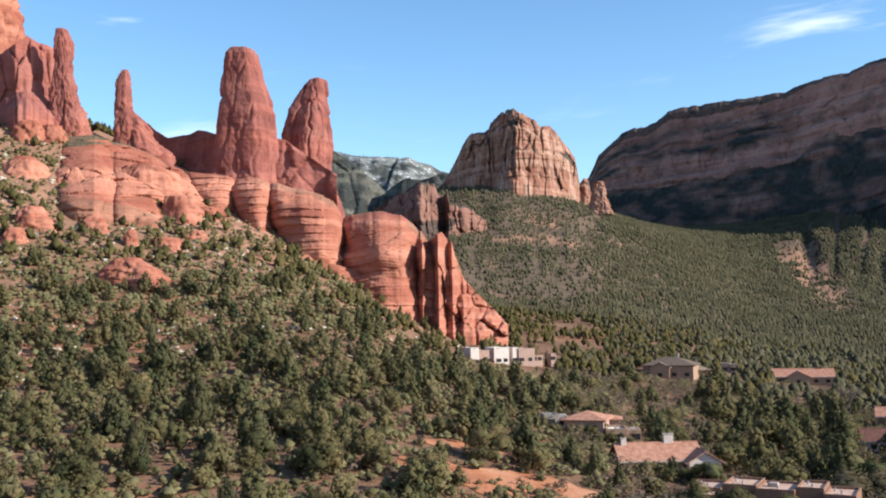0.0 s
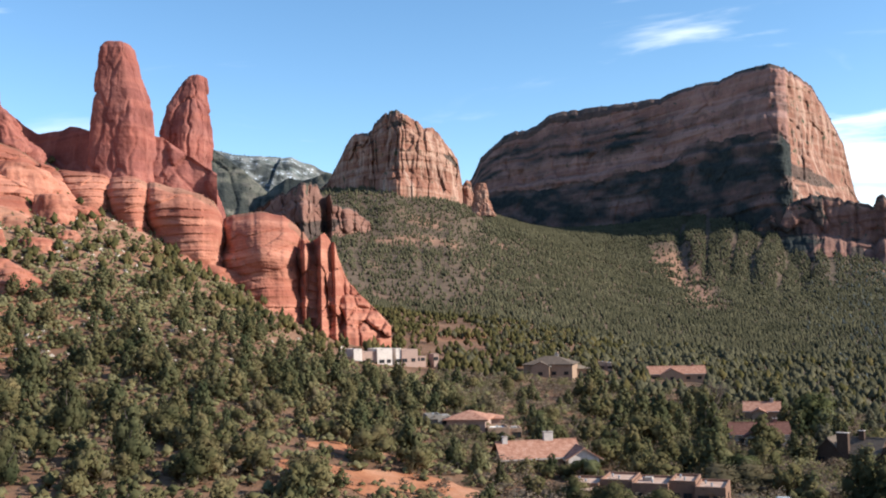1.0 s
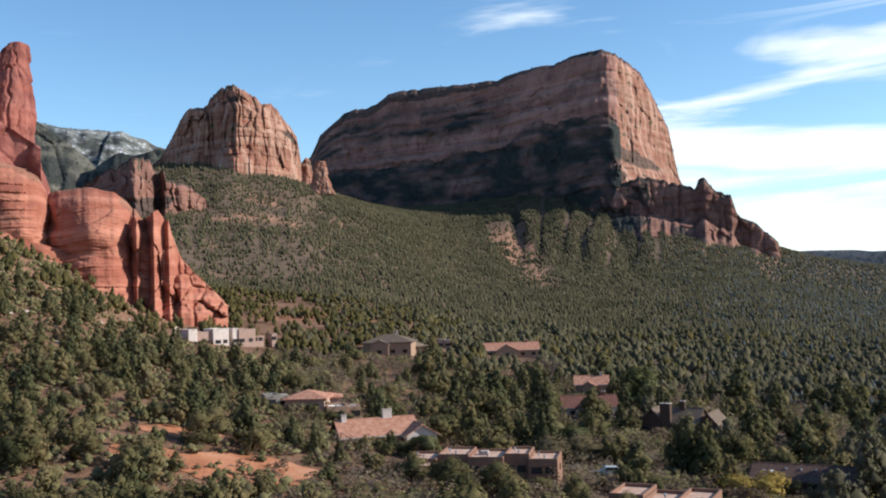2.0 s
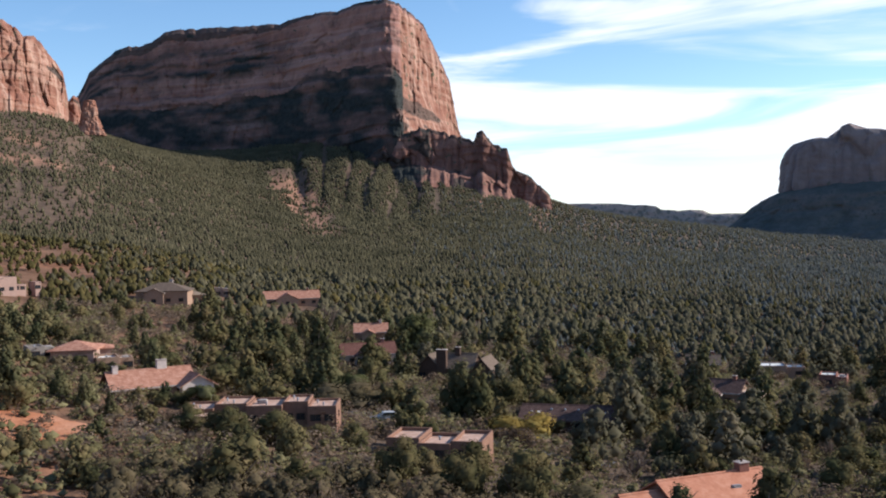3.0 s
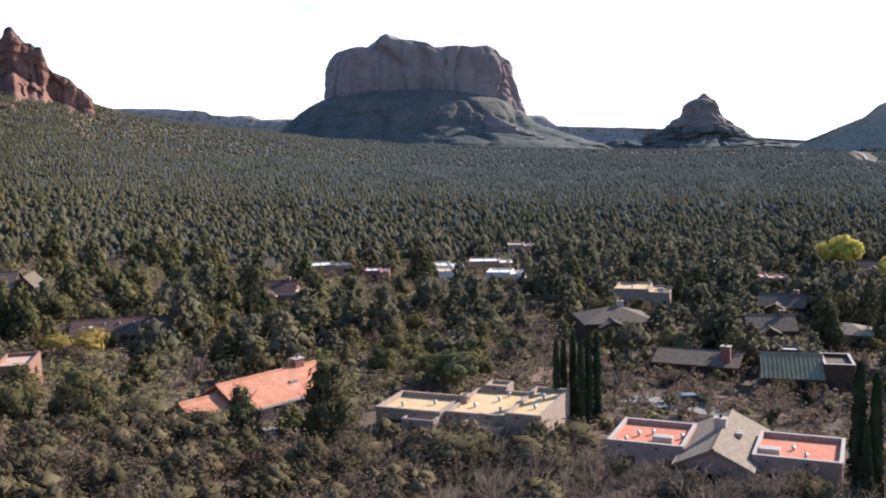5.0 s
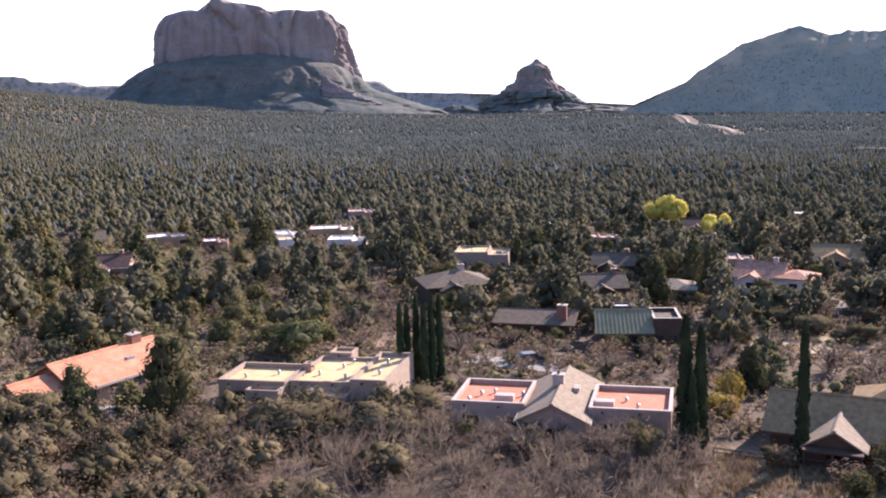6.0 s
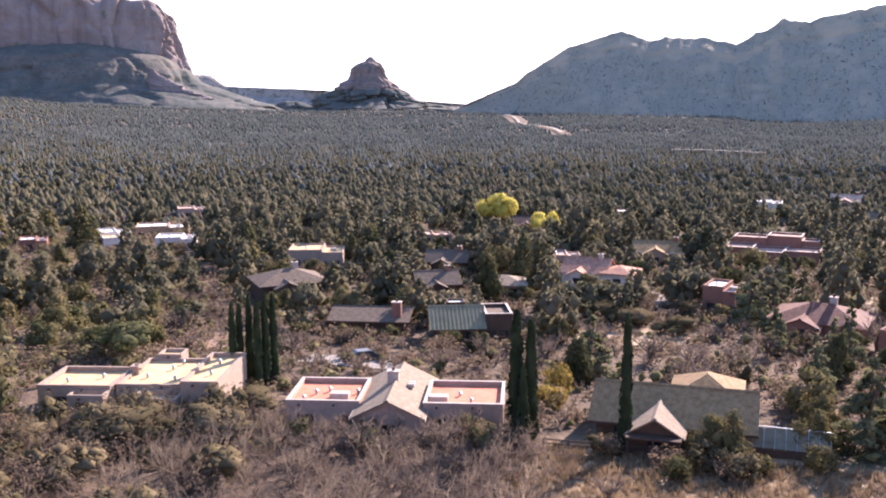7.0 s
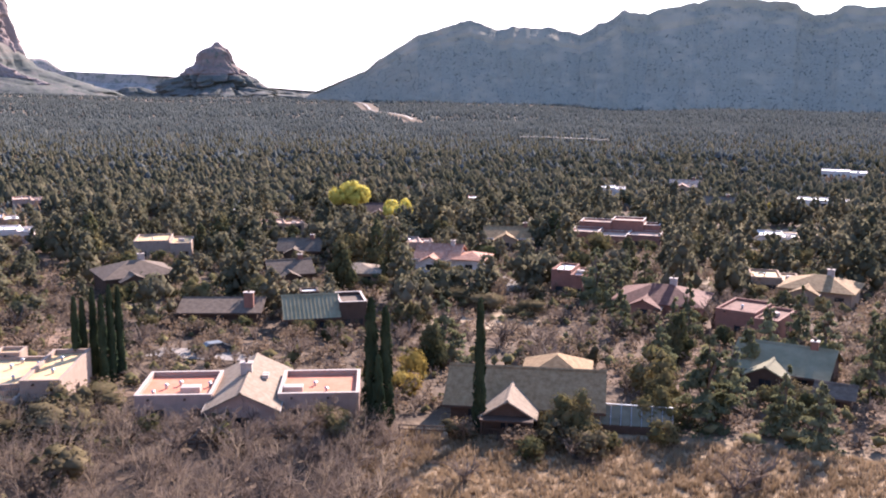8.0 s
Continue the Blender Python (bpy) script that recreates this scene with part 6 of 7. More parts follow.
TWIG = material("pale_bare_twig", [(0.106, 0.076, 0.063), (0.155, 0.117, 0.095), (0.215, 0.164, 0.135)], scale=0.6, rough=0.95, bump=0, translucent=0.45, gloss=0.0)
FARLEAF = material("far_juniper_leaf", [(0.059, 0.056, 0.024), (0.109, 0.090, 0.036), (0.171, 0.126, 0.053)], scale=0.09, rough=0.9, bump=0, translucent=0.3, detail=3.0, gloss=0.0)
# lighter than the leaf itself: the valley's haze is in the colour
VALLEYLEAF = material("hazy_valley_juniper_leaf", [(0.090, 0.090, 0.057), (0.152, 0.135, 0.086), (0.225, 0.189, 0.124)], scale=0.09, rough=0.9, bump=0, translucent=0.5, detail=3.0, gloss=0.0)
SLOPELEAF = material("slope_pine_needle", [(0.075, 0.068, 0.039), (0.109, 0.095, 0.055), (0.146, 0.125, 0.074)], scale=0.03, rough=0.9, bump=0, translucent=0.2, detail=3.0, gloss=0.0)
# grey and pale: this leaf colour carries the haze of distance
HAZYLEAF = material("hazy_distant_juniper_leaf", [(0.114, 0.124, 0.114), (0.160, 0.167, 0.152), (0.205, 0.213, 0.195)], scale=0.03, rough=0.9, bump=0, translucent=0.5, detail=3.0, gloss=0.0)


DARKLEAF = material("dark_pine_needle", [(0.028, 0.031, 0.026), (0.045, 0.047, 0.038), (0.07, 0.07, 0.055)], scale=0.05, rough=0.9, bump=0, translucent=0.2, detail=3.0, gloss=0.0)


def tufts(rng, centre, normal, size, jitter=0.7, sides=3):
    """Leaf tufts at the places centre, facing about along normal."""
    n = len(centre)
    v = normal + jitter * rng.normal(0, 0.6, (n, 3))
    v /= np.linalg.norm(v, axis=1)[:, None] + 1e-9
    a = np.cross(v, rng.normal(0, 1, (n, 3)))
    a /= np.linalg.norm(a, axis=1)[:, None] + 1e-9
    b = np.cross(v, a)
    s = (size * rng.uniform(0.6, 1.3, n))[:, None]
    ph = rng.uniform(0, 6.28, n)
    out = []
    for k in range(sides):
        th = ph + 6.2832 * k / sides
        r = rng.uniform(0.7, 1.25, (n, 1))
        out.append(centre + (a * np.cos(th)[:, None] + b * np.sin(th)[:, None]) * s * r)
    pts = np.stack(out, 1).reshape(-1, 3)
    m = 0.75 * normal / (np.linalg.norm(normal, axis=1)[:, None] + 1e-9) + 0.35 * v
    m = m / (np.linalg.norm(m, axis=1)[:, None] + 1e-9)
    return np.concatenate([pts, np.repeat(m, sides, 0)], 1)


def solid(kind):
    """Corners and faces of a small closed solid."""
    bm = bmesh.new()
    if kind == "ico":
        bmesh.ops.create_icosphere(bm, subdivisions=1, radius=1.0)
    else:
        vs = [bm.verts.new(c) for c in ((1, 0, 0), (0, 1, 0), (-1, 0, 0), (0, -1, 0), (0, 0, 1), (0, 0, -1))]
        for i in range(4):
            bm.faces.new((vs[i], vs[(i + 1) % 4], vs[4]))
            bm.faces.new((vs[(i + 1) % 4], vs[i], vs[5]))
    bm.verts.index_update()
    out = np.array([v.co[:] for v in bm.verts]), np.array([[v.index for v in f.verts] for f in bm.faces])
    bm.free()
    return out


ICO, OCTA = solid("ico"), solid("octa")
SPIRE = np.array([(1, 0, -0.8), (0, 1, -0.8), (-1, 0, -0.8), (0, -1, -0.8), (0, 0, 1.0)]), np.array([(0, 1, 4), (1, 2, 4), (2, 3, 4), (3, 0, 4)])


def core(rng, lumps, radii, table, squash=1.0, shrink=0.64, jag=0.18, floor=0.03, up=0.25):
    """The dense inside of a crown: uneven lumps, closed, with soft normals."""
    V, F = table
    k, n = len(lumps), len(V)
    a = rng.uniform(0, 6.28, k)
    c, s = np.cos(a)[:, None], np.sin(a)[:, None]
    U = np.stack([V[:, 0] * c - V[:, 1] * s, V[:, 0] * s + V[:, 1] * c, np.broadcast_to(V[:, 2], (k, n))], -1)
    P = lumps[:, None, :] + U * (radii[:, None, None] * shrink) * np.clip(1 + jag * rng.normal(0, 1, (k, n, 1)), 0.5, 1.6) * (1, 1, squash)
    P[..., 2] = np.maximum(P[..., 2], floor)
    out = P - lumps.mean(0)
    N = U + 0.6 * out / (np.linalg.norm(out, axis=-1, keepdims=True) + 1e-9) + 0.2 * rng.normal(0, 1, U.shape) + (0, 0, up)
    N = N / np.linalg.norm(N, axis=-1, keepdims=True)
    return np.concatenate([P[:, F].reshape(-1, 3), N[:, F].reshape(-1, 3)], 1)


def far_tree(rng, form, k, table, n=0, size=0.1):
    """A far-off tree one unit tall, of k lumps and n tufts."""
    if form == "pinyon":
        z, r, squash = (np.linspace(0.34, 0.72, k), np.linspace(0.32, 0.17, k), 1.35) if k > 1 else (np.array([0.48]), np.array([0.36]), 1.5)
    else:
        z, r, squash = (rng.uniform(0.30, 0.60, k), rng.uniform(0.26, 0.36, k), 1.0) if k > 1 else (np.array([0.42]), np.array([0.46]), 1.0)
    xy = rng.normal(0, 0.13 if k > 1 else 0.01, (k, 2))
    lumps = np.concatenate([xy, z[:, None]], 1)
    solid_part = core(rng, lumps, r, table, squash, 1.0, 0.3 if table is OCTA else 0.2, 0.02, 0.9)
    return np.concatenate([solid_part, lumpy(rng, lumps, r, n, size, squash, inner=0.9)]) if n else solid_part


def lumpy(rng, lumps, radii, n, size, squash=1.0, jitter=0.42, floor=0.05, inner=0.55, table=None):
    """Tufts over the outsides of overlapping lumps, fewer within."""
    w = radii ** 2 / np.sum(radii ** 2)
    which = rng.choice(len(lumps), n, p=w)
    v = rng.normal(0, 1, (n, 3))
    v /= np.linalg.norm(v, axis=1)[:, None]
    rad = radii[which][:, None] * (inner + (1.05 - inner) * rng.random((n, 1)) ** 0.5)
    c = lumps[which] + v * rad * (1, 1, squash)
    c[:, 2] = np.maximum(c[:, 2], floor + 0.1 * rng.random(n))
    mid = lumps.mean(0)
    out = c - mid
    out /= np.linalg.norm(out, axis=1)[:, None] + 1e-9
    leaves = tufts(rng, c, v + 0.7 * out + (0, 0, 0.15), size, jitter)
    return leaves if table is None else np.concatenate([core(rng, lumps, radii, table, squash, floor=floor), leaves])


def crown(kind, rng, n, size, table=None):
    """A crown one unit tall and about one unit wide."""
    if kind == "juniper":
        k = 20
        th, r = rng.uniform(0, 6.28, k), np.sqrt(rng.random(k)) * 0.33
        z = 0.20 + 0.58 * rng.random(k) * np.sqrt(np.clip(1 - (r / 0.42) ** 2, 0.1, 1))
        return lumpy(rng, np.stack([r * np.cos(th), r * np.sin(th), z], -1), rng.uniform(0.12, 0.22, k), n, size, table=table, inner=0.7)
    if kind == "pinyon":
        k = 20
        z = np.linspace(0.14, 0.88, k)
        r = (1 - z) ** 0.65 * 0.36 * rng.uniform(0.4, 1.1, k)
        th = np.arange(k) * 2.4 + rng.uniform(0, 1, k)
        return lumpy(rng, np.stack([r * np.cos(th), r * np.sin(th), z], -1), 0.09 + 0.15 * (1 - z) * rng.uniform(0.8, 1.3, k), n, size, table=table, inner=0.7)
    if kind == "conifer":
        nb = 54  # separate drooping boughs
        bz = np.sort(rng.random(nb)) ** 1.15 * 0.88 + 0.06
        ba, bl = rng.uniform(0, 6.28, nb), (1 - bz) ** 0.9 * 0.47 * rng.uniform(0.6, 1.1, nb) + 0.015
        i = rng.choice(nb, n, p=(bl + 0.05) / np.sum(bl + 0.05))
        along = np.sqrt(rng.uniform(0.02, 1, n))
        r, th = bl[i] * along, ba[i] + rng.normal(0, 0.2, n)
        c = np.stack([r * np.cos(th), r * np.sin(th), bz[i] - 0.22 * r + 0.10 * bl[i] * along ** 3 + rng.normal(0, 0.012, n)], -1)
        v = np.stack([np.cos(th) * 0.5, np.sin(th) * 0.5, np.full(n, 0.7)], -1)
        return tufts(rng, c, v, size, 0.8)
    if kind == "cypress":
        z = rng.random(n) * 0.99 + 0.005
        th = rng.uniform(0, 6.28, n)
        lobe = 1 + 0.18 * np.sin(th * 3 + z * 9) + 0.15 * np.sin(z * 31 + th)
        r = 0.5 * np.minimum(1, (z / 0.12) ** 0.5) * np.clip(1 - z, 0, 1) ** 0.38 * lobe * rng.uniform(0.65, 1.0, n)
        c = np.stack([r * np.cos(th), r * np.sin(th), z * 8], -1)
        return tufts(rng, c, np.stack([np.cos(th), np.sin(th), 0 * th + 0.2], -1), size, 0.5) * (1, 1, 0.125, 1, 1, 1)
    if kind == "broad":
        k = 16
        th, r = rng.uniform(0, 6.28, k), np.sqrt(rng.random(k)) * 0.36
        z = 0.45 + 0.36 * np.sqrt(np.clip(1 - (r / 0.42) ** 2, 0, 1)) * rng.uniform(0.4, 1, k)
        return lumpy(rng, np.stack([r * np.cos(th), r * np.sin(th), z], -1), rng.uniform(0.10, 0.19, k), n, size, floor=0.25, table=table)
    # scrub
    k = 14
    th, r = rng.uniform(0, 6.28, k), np.sqrt(rng.random(k)) * 0.36
    return lumpy(rng, np.stack([r * np.cos(th), r * np.sin(th), rng.uniform(0.12, 0.68, k)], -1), rng.uniform(0.12, 0.30, k), n, size, jitter=0.55, inner=0.15 if table is None else 0.6, table=table)


def tube(bm, points, radii, sides=5, root=None):
    """A tapering stem through the points; root: a corner of the stem that it grows from."""
    rings = []
    for i, (p, r) in enumerate(zip(points, radii)):
        d = Vector(points[min(i + 1, len(points) - 1)]) - Vector(points[max(i - 1, 0)])
        q = d.to_track_quat("Z", "Y")
        rings.append([bm.verts.new(Vector(p) + q @ Vector((r * math.cos(6.2832 * k / sides), r * math.sin(6.2832 * k / sides), 0))) for k in range(sides)])
    for lo, hi in zip(rings, rings[1:]):
        for k in range(sides):
            bm.faces.new((lo[k], lo[(k + 1) % sides], hi[(k + 1) % sides], hi[k]))
    bm.faces.new(rings[-1])
    if root:
        bm.faces.new((root, rings[0][0], rings[0][1]))
    return rings


def trunk_mesh(kind, seed):
    rng = random.Random(seed)
    bm = bmesh.new()
    tall = kind in ("pinyon", "conifer", "cypress")
    if tall:
        stem = tube(bm, [(0, 0, -0.04), (0.01, 0, 0.22), (0.01, 0, 0.45), (0, 0.01, 0.93)], [0.024, 0.018, 0.015, 0.004])
    else:
        stem = tube(bm, [(0, 0, -0.04), (0.01, 0.005, 0.1), (0.015, 0.01, 0.26)], [0.036, 0.030, 0.022])
    for i in range(6):
        a = 6.28 * i / 6 + rng.uniform(-0.4, 0.4)
        z0 = 0.2 + (0.08 * i if kind in ("pinyon", "conifer") else 0)
        r = rng.uniform(0.2, 0.34) * (1 if kind not in ("cypress", "conifer") else 0.5)
        tube(bm, [(0.01, 0.01, z0), (r * 0.5 * math.cos(a), r * 0.5 * math.sin(a), z0 + 0.16), (r * math.cos(a + 0.3), r * math.sin(a + 0.3), min(0.85, z0 + 0.36))], [0.02, 0.012, 0.004], 4, stem[-2][i % 5])
    me = bpy.data.meshes.new("trunk")
    bm.to_mesh(me)
    bm.free()
    me.materials.append(BARK)
    return me


def twig_soup(rng, n_main, levels, spread, thin=0.012, top=1.0):
    """Loose thin sticks of a leafless shrub or tree, one unit tall."""
    start = np.zeros((n_main, 3)) + rng.normal(0, 0.015, (n_main, 3)) * (1, 1, 0)
    ang = rng.uniform(0, 6.28, n_main)
    lean = rng.uniform(0.15, spread, n_main)
    dirs = np.stack([np.cos(ang) * lean, np.sin(ang) * lean, np.ones(n_main)], -1)
    dirs /= np.linalg.norm(dirs, axis=1)[:, None]
    length, width = 0.40 * top, thin * 2.2
    tris = []
    for level in range(levels):
        end = start + dirs * (length * rng.uniform(0.7, 1.2, (len(start), 1)))
        side = np.cross(dirs, rng.normal(0, 1, dirs.shape))
        side /= np.linalg.norm(side, axis=1)[:, None] + 1e-9
        tris.append(np.stack([start - side * width, start + side * width, end + side * width * 0.3], 1))
        tris.append(np.stack([start - side * width, end + side * width * 0.3, end - side * width * 0.3], 1))
        k = 3 if level < 2 else 4
        base = np.repeat(start, k, 0) + np.repeat(end - start, k, 0) * rng.uniform(0.45, 1.0, (len(start) * k, 1))
        nd = np.repeat(dirs, k, 0) + rng.normal(0, 0.5, (len(start) * k, 3)) + (0, 0, 0.12)
        dirs = nd / np.linalg.norm(nd, axis=1)[:, None]
        start, length, width = base, length * 0.55, width * 0.55
    return np.concatenate(tris).reshape(-1, 3)


def make_kinds():
    """One shared pair of meshes for each kind and variant of plant."""
    made = {}
    plan = [("juniper", JUNIPER, 2000, 0.027, 4), ("pinyon", PINYON, 2000, 0.027, 4), ("conifer", CONIFER, 2600, 0.032, 4), ("cypress", CYPRESS, 2600, 0.14, 3),
            ("bright_pine", BRIGHT, 2400, 0.034, 2), ("bright_broad", BRIGHT, 2600, 0.034, 2), ("cottonwood", YELLOW, 2600, 0.036, 2), ("ochre_shrub", RUST, 2000, 0.034, 2),
            ("olive_scrub", OLIVEDARK, 1500, 0.027, 4), ("grey_scrub", GREYSCRUB, 1800, 0.032, 4)]
    shape = {"bright_pine": "juniper", "bright_broad": "broad", "cottonwood": "broad", "ochre_shrub": "scrub", "olive_scrub": "scrub", "grey_scrub": "scrub"}
    coarse = [(k + "_far", m, int(n * 0.42), size * 1.3, c) for k, m, n, size, c in plan if k in ("juniper", "pinyon", "olive_scrub", "grey_scrub", "bright_pine")]
    for kind, mat, n, size, count in plan + coarse:
        for v in range(count):
            rng = np.random.default_rng(100 + v * 7 + len(kind))
            form = shape.get(kind.replace("_far", ""), kind.replace("_far", ""))
            co = crown(form, rng, n, size, None if kind.startswith("grey") else OCTA if "_far" in kind else ICO)
            made[kind, v] = (soup("crown", co, 3, mat), trunk_mesh(form, v), count)
    for v in range(4):
        rng = np.random.default_rng(300 + v)
        made["bare_tree", v] = (soup("twigs", twig_soup(rng, 5, 5, 0.75), 3, TWIG), trunk_mesh("broad", v), 4)
    return made


KINDS = make_kinds()
LABELS = {
    "juniper": ("juniper", "rounded olive-green juniper on red soil", "tree"), "pinyon": ("pinyon_pine", "dark green pinyon pine with a pointed crown", "tree"),
    "conifer": ("conifer", "tall dark conifer with layered branches", "tree"), "cypress": ("cypress", "tall narrow dark green Italian cypress", "tree"),
    "bright_pine": ("pine", "bright green pine catching the sun", "tree"), "bright_broad": ("green_tree", "broad yellow-green tree beside the houses", "tree"),
    "cottonwood": ("cottonwood", "cottonwood in golden autumn leaf", "tree"), "ochre_shrub": ("ochre_shrub", "shrub with ochre autumn leaves", "shrub"),
    "olive_scrub": ("scrub_bush", "dusty olive desert bush", "shrub"), "grey_scrub": ("grey_bush", "grey-brown dormant desert bush", "shrub"), "bare_tree": ("bare_tree", "leafless tree with pale grey twigs", "tree"),
}


def plant(kind, az, d, w, h, seed=0, near=None, fine=True):
    """A plant as a thing with trunk and crown."""
    count = KINDS[kind, 0][2]
    v = seed % count
    p = bearing(az, d) if near is None else Vector((*near, 0))
    m = pose(p.x, p.y, float(ground(p.x, p.y)) - 0.15, 0, 0, (seed * 77) % 360) @ Matrix.Diagonal((w, w, h, 1))
    crown_me, trunk_me, _ = KINDS[kind if fine or (kind + "_far", v) not in KINDS else kind + "_far", v]
    name, label, cat = LABELS[kind]
    root = new(name, trunk_me)
    root.matrix_world = m
    tagged(root, label, cat, name.replace("_", " ") + " plants")
    c = new("crown", crown_me)
    c.parent = root
    return root


# the plants that stand out: kind, bearing, metres, width, height
MARKED = [
    ("pinyon", 41.2, 114, 6.2, 8.4), ("pinyon", 46.1, 118, 8.6, 11.4), ("juniper", 32.4, 120, 8.7, 9.4), ("juniper", 28.9, 118, 6.7, 7.7), ("juniper", 25.2, 122, 6.1, 7.5),
    ("bright_broad", 53.2, 147, 10.3, 6.6), ("juniper", 49.2, 155, 6.6, 6.1), ("juniper", 45.8, 192, 8.6, 7.6), ("juniper", 43.0, 185, 9.4, 8.3), ("pinyon", 38.6, 188, 9.6, 12.2),
    ("bright_pine", 26.5, 277, 13.0, 13.8), ("ochre_shrub", 32.4, 171, 9.4, 5.2), ("conifer", 88.9, 174, 7.8, 10.9), ("conifer", 90.7, 191, 3.8, 8.9), ("conifer", 91.7, 189, 4.2, 9.5),
]
MARKED_WEST = [
    ("juniper", 2.4, 162, 8.0, 7.0), ("juniper", 12.1, 221, 9.0, 6.8), ("juniper", 15.8, 210, 7.1, 6.9), ("pinyon", 18.7, 206, 4.2, 6.0), ("juniper", 17.4, 229, 13.0, 10.0), ("pinyon", 21.1, 227, 10.2, 14.0),
    ("pinyon", 28.9, 188, 8.4, 11.6), ("juniper", 31.4, 201, 7.9, 9.0), ("pinyon", 15.8, 142, 4.5, 5.2), ("pinyon", 18.7, 146, 5.1, 5.2), ("juniper", 25.6, 131, 8.0, 6.1), ("bare_tree", 21.5, 324, 12.0, 13.0),
]
MARKED_HILL = [
    ("pinyon", -10.7, 150, 6.7, 9.7), ("juniper", -7.3, 141, 7.9, 7.1), ("pinyon", -13.8, 169, 6.6, 10.0), ("juniper", -1.7, 135, 7.6, 5.7), ("juniper", -0.2, 175, 4.5, 4.3), ("pinyon", -17.0, 145, 5.7, 7.8),
    ("juniper", -22.4, 172, 5.8, 8.2), ("juniper", -20.2, 133, 7.5, 6.7), ("pinyon", -6.3, 198, 6.7, 7.8), ("juniper", -8.6, 166, 7.5, 6.5), ("olive_scrub", 22.2, 189, 11.0, 5.8),
]
MARKED_EAST = [
    ("conifer", 95.5, 108, 8.6, 11.0), ("pinyon", 93.6, 136, 5.4, 7.7), ("juniper", 92.8, 112, 5.4, 5.8), ("conifer", 99.7, 108, 5.8, 8.1), ("conifer", 101.6, 143, 5.6, 9.0), ("conifer", 104.0, 125, 4.8, 11.2),
    ("bare_tree", 86.0, 137, 8.0, 6.8), ("bare_tree", 97.3, 88, 6.4, 5.4), ("bare_tree", 81.4, 87, 6.0, 4.0), ("bare_tree", 86.9, 100, 4.8, 4.2), ("conifer", 80.2, 132, 7.8, 9.8),
    ("cottonwood", 74.7, 274, 11.6, 14.5), ("cottonwood", 77.5, 263, 7.5, 11.0), ("pinyon", 86.5, 237, 7.4, 10.2), ("olive_scrub", 53.1, 112, 9.0, 4.7), ("olive_scrub", 60.0, 113, 8.2, 4.1), ("bare_tree", 66.5, 100, 9.0, 6.0), ("bare_tree", 71.0, 98, 9.0, 6.2),
]
MARKED_GARDEN = [
    ("conifer", 93.4, 139, 6.0, 9.0), ("conifer", 96.7, 117, 6.4, 8.4), ("conifer", 98.6, 143, 5.0, 9.0), ("conifer", 101.6, 104, 6.0, 7.6), ("conifer", 89.6, 166, 5.0, 9.0), ("conifer", 100.2, 152, 5.0, 9.4),
    ("juniper", 84.2, 116, 4.2, 4.2), ("juniper", 15.7, 144, 7.0, 5.8), ("juniper", 18.6, 145, 6.8, 5.8), ("juniper", 19.7, 113, 7.0, 5.4), ("pinyon", 38.1, 222, 9.0, 13.0), ("juniper", 39.9, 196, 9.0, 9.0),
    ("olive_scrub", 45.7, 145, 11.0, 6.4), ("juniper", 35.8, 246, 9.0, 9.0), ("pinyon", 42.4, 217, 9.0, 13.0), ("juniper", 45.1, 202, 9.4, 9.4), ("juniper", 48.6, 206, 10.0, 8.8), ("juniper", 50.3, 172, 9.4, 8.0),
    ("pinyon", 51.7, 279, 9.0, 14.0),
]
MARKED_YARDS = [
    ("juniper", 24.1, 247, 8.6, 7.0), ("juniper", 13.6, 150, 5.6, 4.6), ("conifer", 92.6, 128, 6.5, 8.6), ("conifer", 90.4, 152, 4.6, 9.2), ("conifer", 94.2, 150, 5.0, 9.6), ("juniper", 87.2, 100.8, 5.0, 5.2),
    ("juniper", 92.9, 106, 5.4, 5.4), ("conifer", 97.6, 128, 5.0, 8.8), ("bare_tree", 83.6, 142, 10.0, 6.6), ("bare_tree", 86.0, 128, 9.0, 6.2), ("bare_tree", 80.8, 150, 9.0, 6.4), ("bare_tree", 78.9, 160, 9.0, 6.6),
    ("bare_tree", 77.6, 140, 7.0, 5.6), ("bare_tree", 88.4, 140, 8.0, 6.4), ("bare_tree", 98.6, 92, 7.6, 5.6), ("bare_tree", 88.0, 95, 5.0, 4.0), ("bare_tree", 63.6, 122, 8.0, 5.4), ("bare_tree", 62.8, 145, 9.0, 6.4),
    ("bare_tree", 56.4, 165, 9.0, 6.4),
]
MARKED_DRIVES = [
    ("bare_tree", 71.6, 133, 7.0, 5.4), ("bare_tree", 95.6, 160, 8.0, 7.6), ("bare_tree", 60.4, 168, 9.0, 6.4), ("olive_scrub", 80.4, 176, 9.0, 4.4), ("olive_scrub", 82.6, 168, 8.0, 4.0), ("olive_scrub", 84.8, 162, 7.0, 3.8),
    ("olive_scrub", 78.4, 182, 8.0, 4.4), ("pinyon", 79.4, 128, 5.0, 7.0), ("ochre_shrub", 77.8, 116, 3.6, 4.0), ("olive_scrub", 47.5, 110, 7.0, 4.0), ("juniper", 29.6, 132, 6.6, 6.4), ("juniper", 27.0, 130, 5.0, 5.0),
    ("olive_scrub", 35.8, 124, 7.4, 4.2), ("olive_scrub", 39.0, 122, 8.0, 4.6), ("bright_broad", 22.6, 196, 8.0, 6.0), ("pinyon", 76.3, 212, 7.6, 12.0), ("juniper", 74.9, 214, 8.0, 10.0),
]
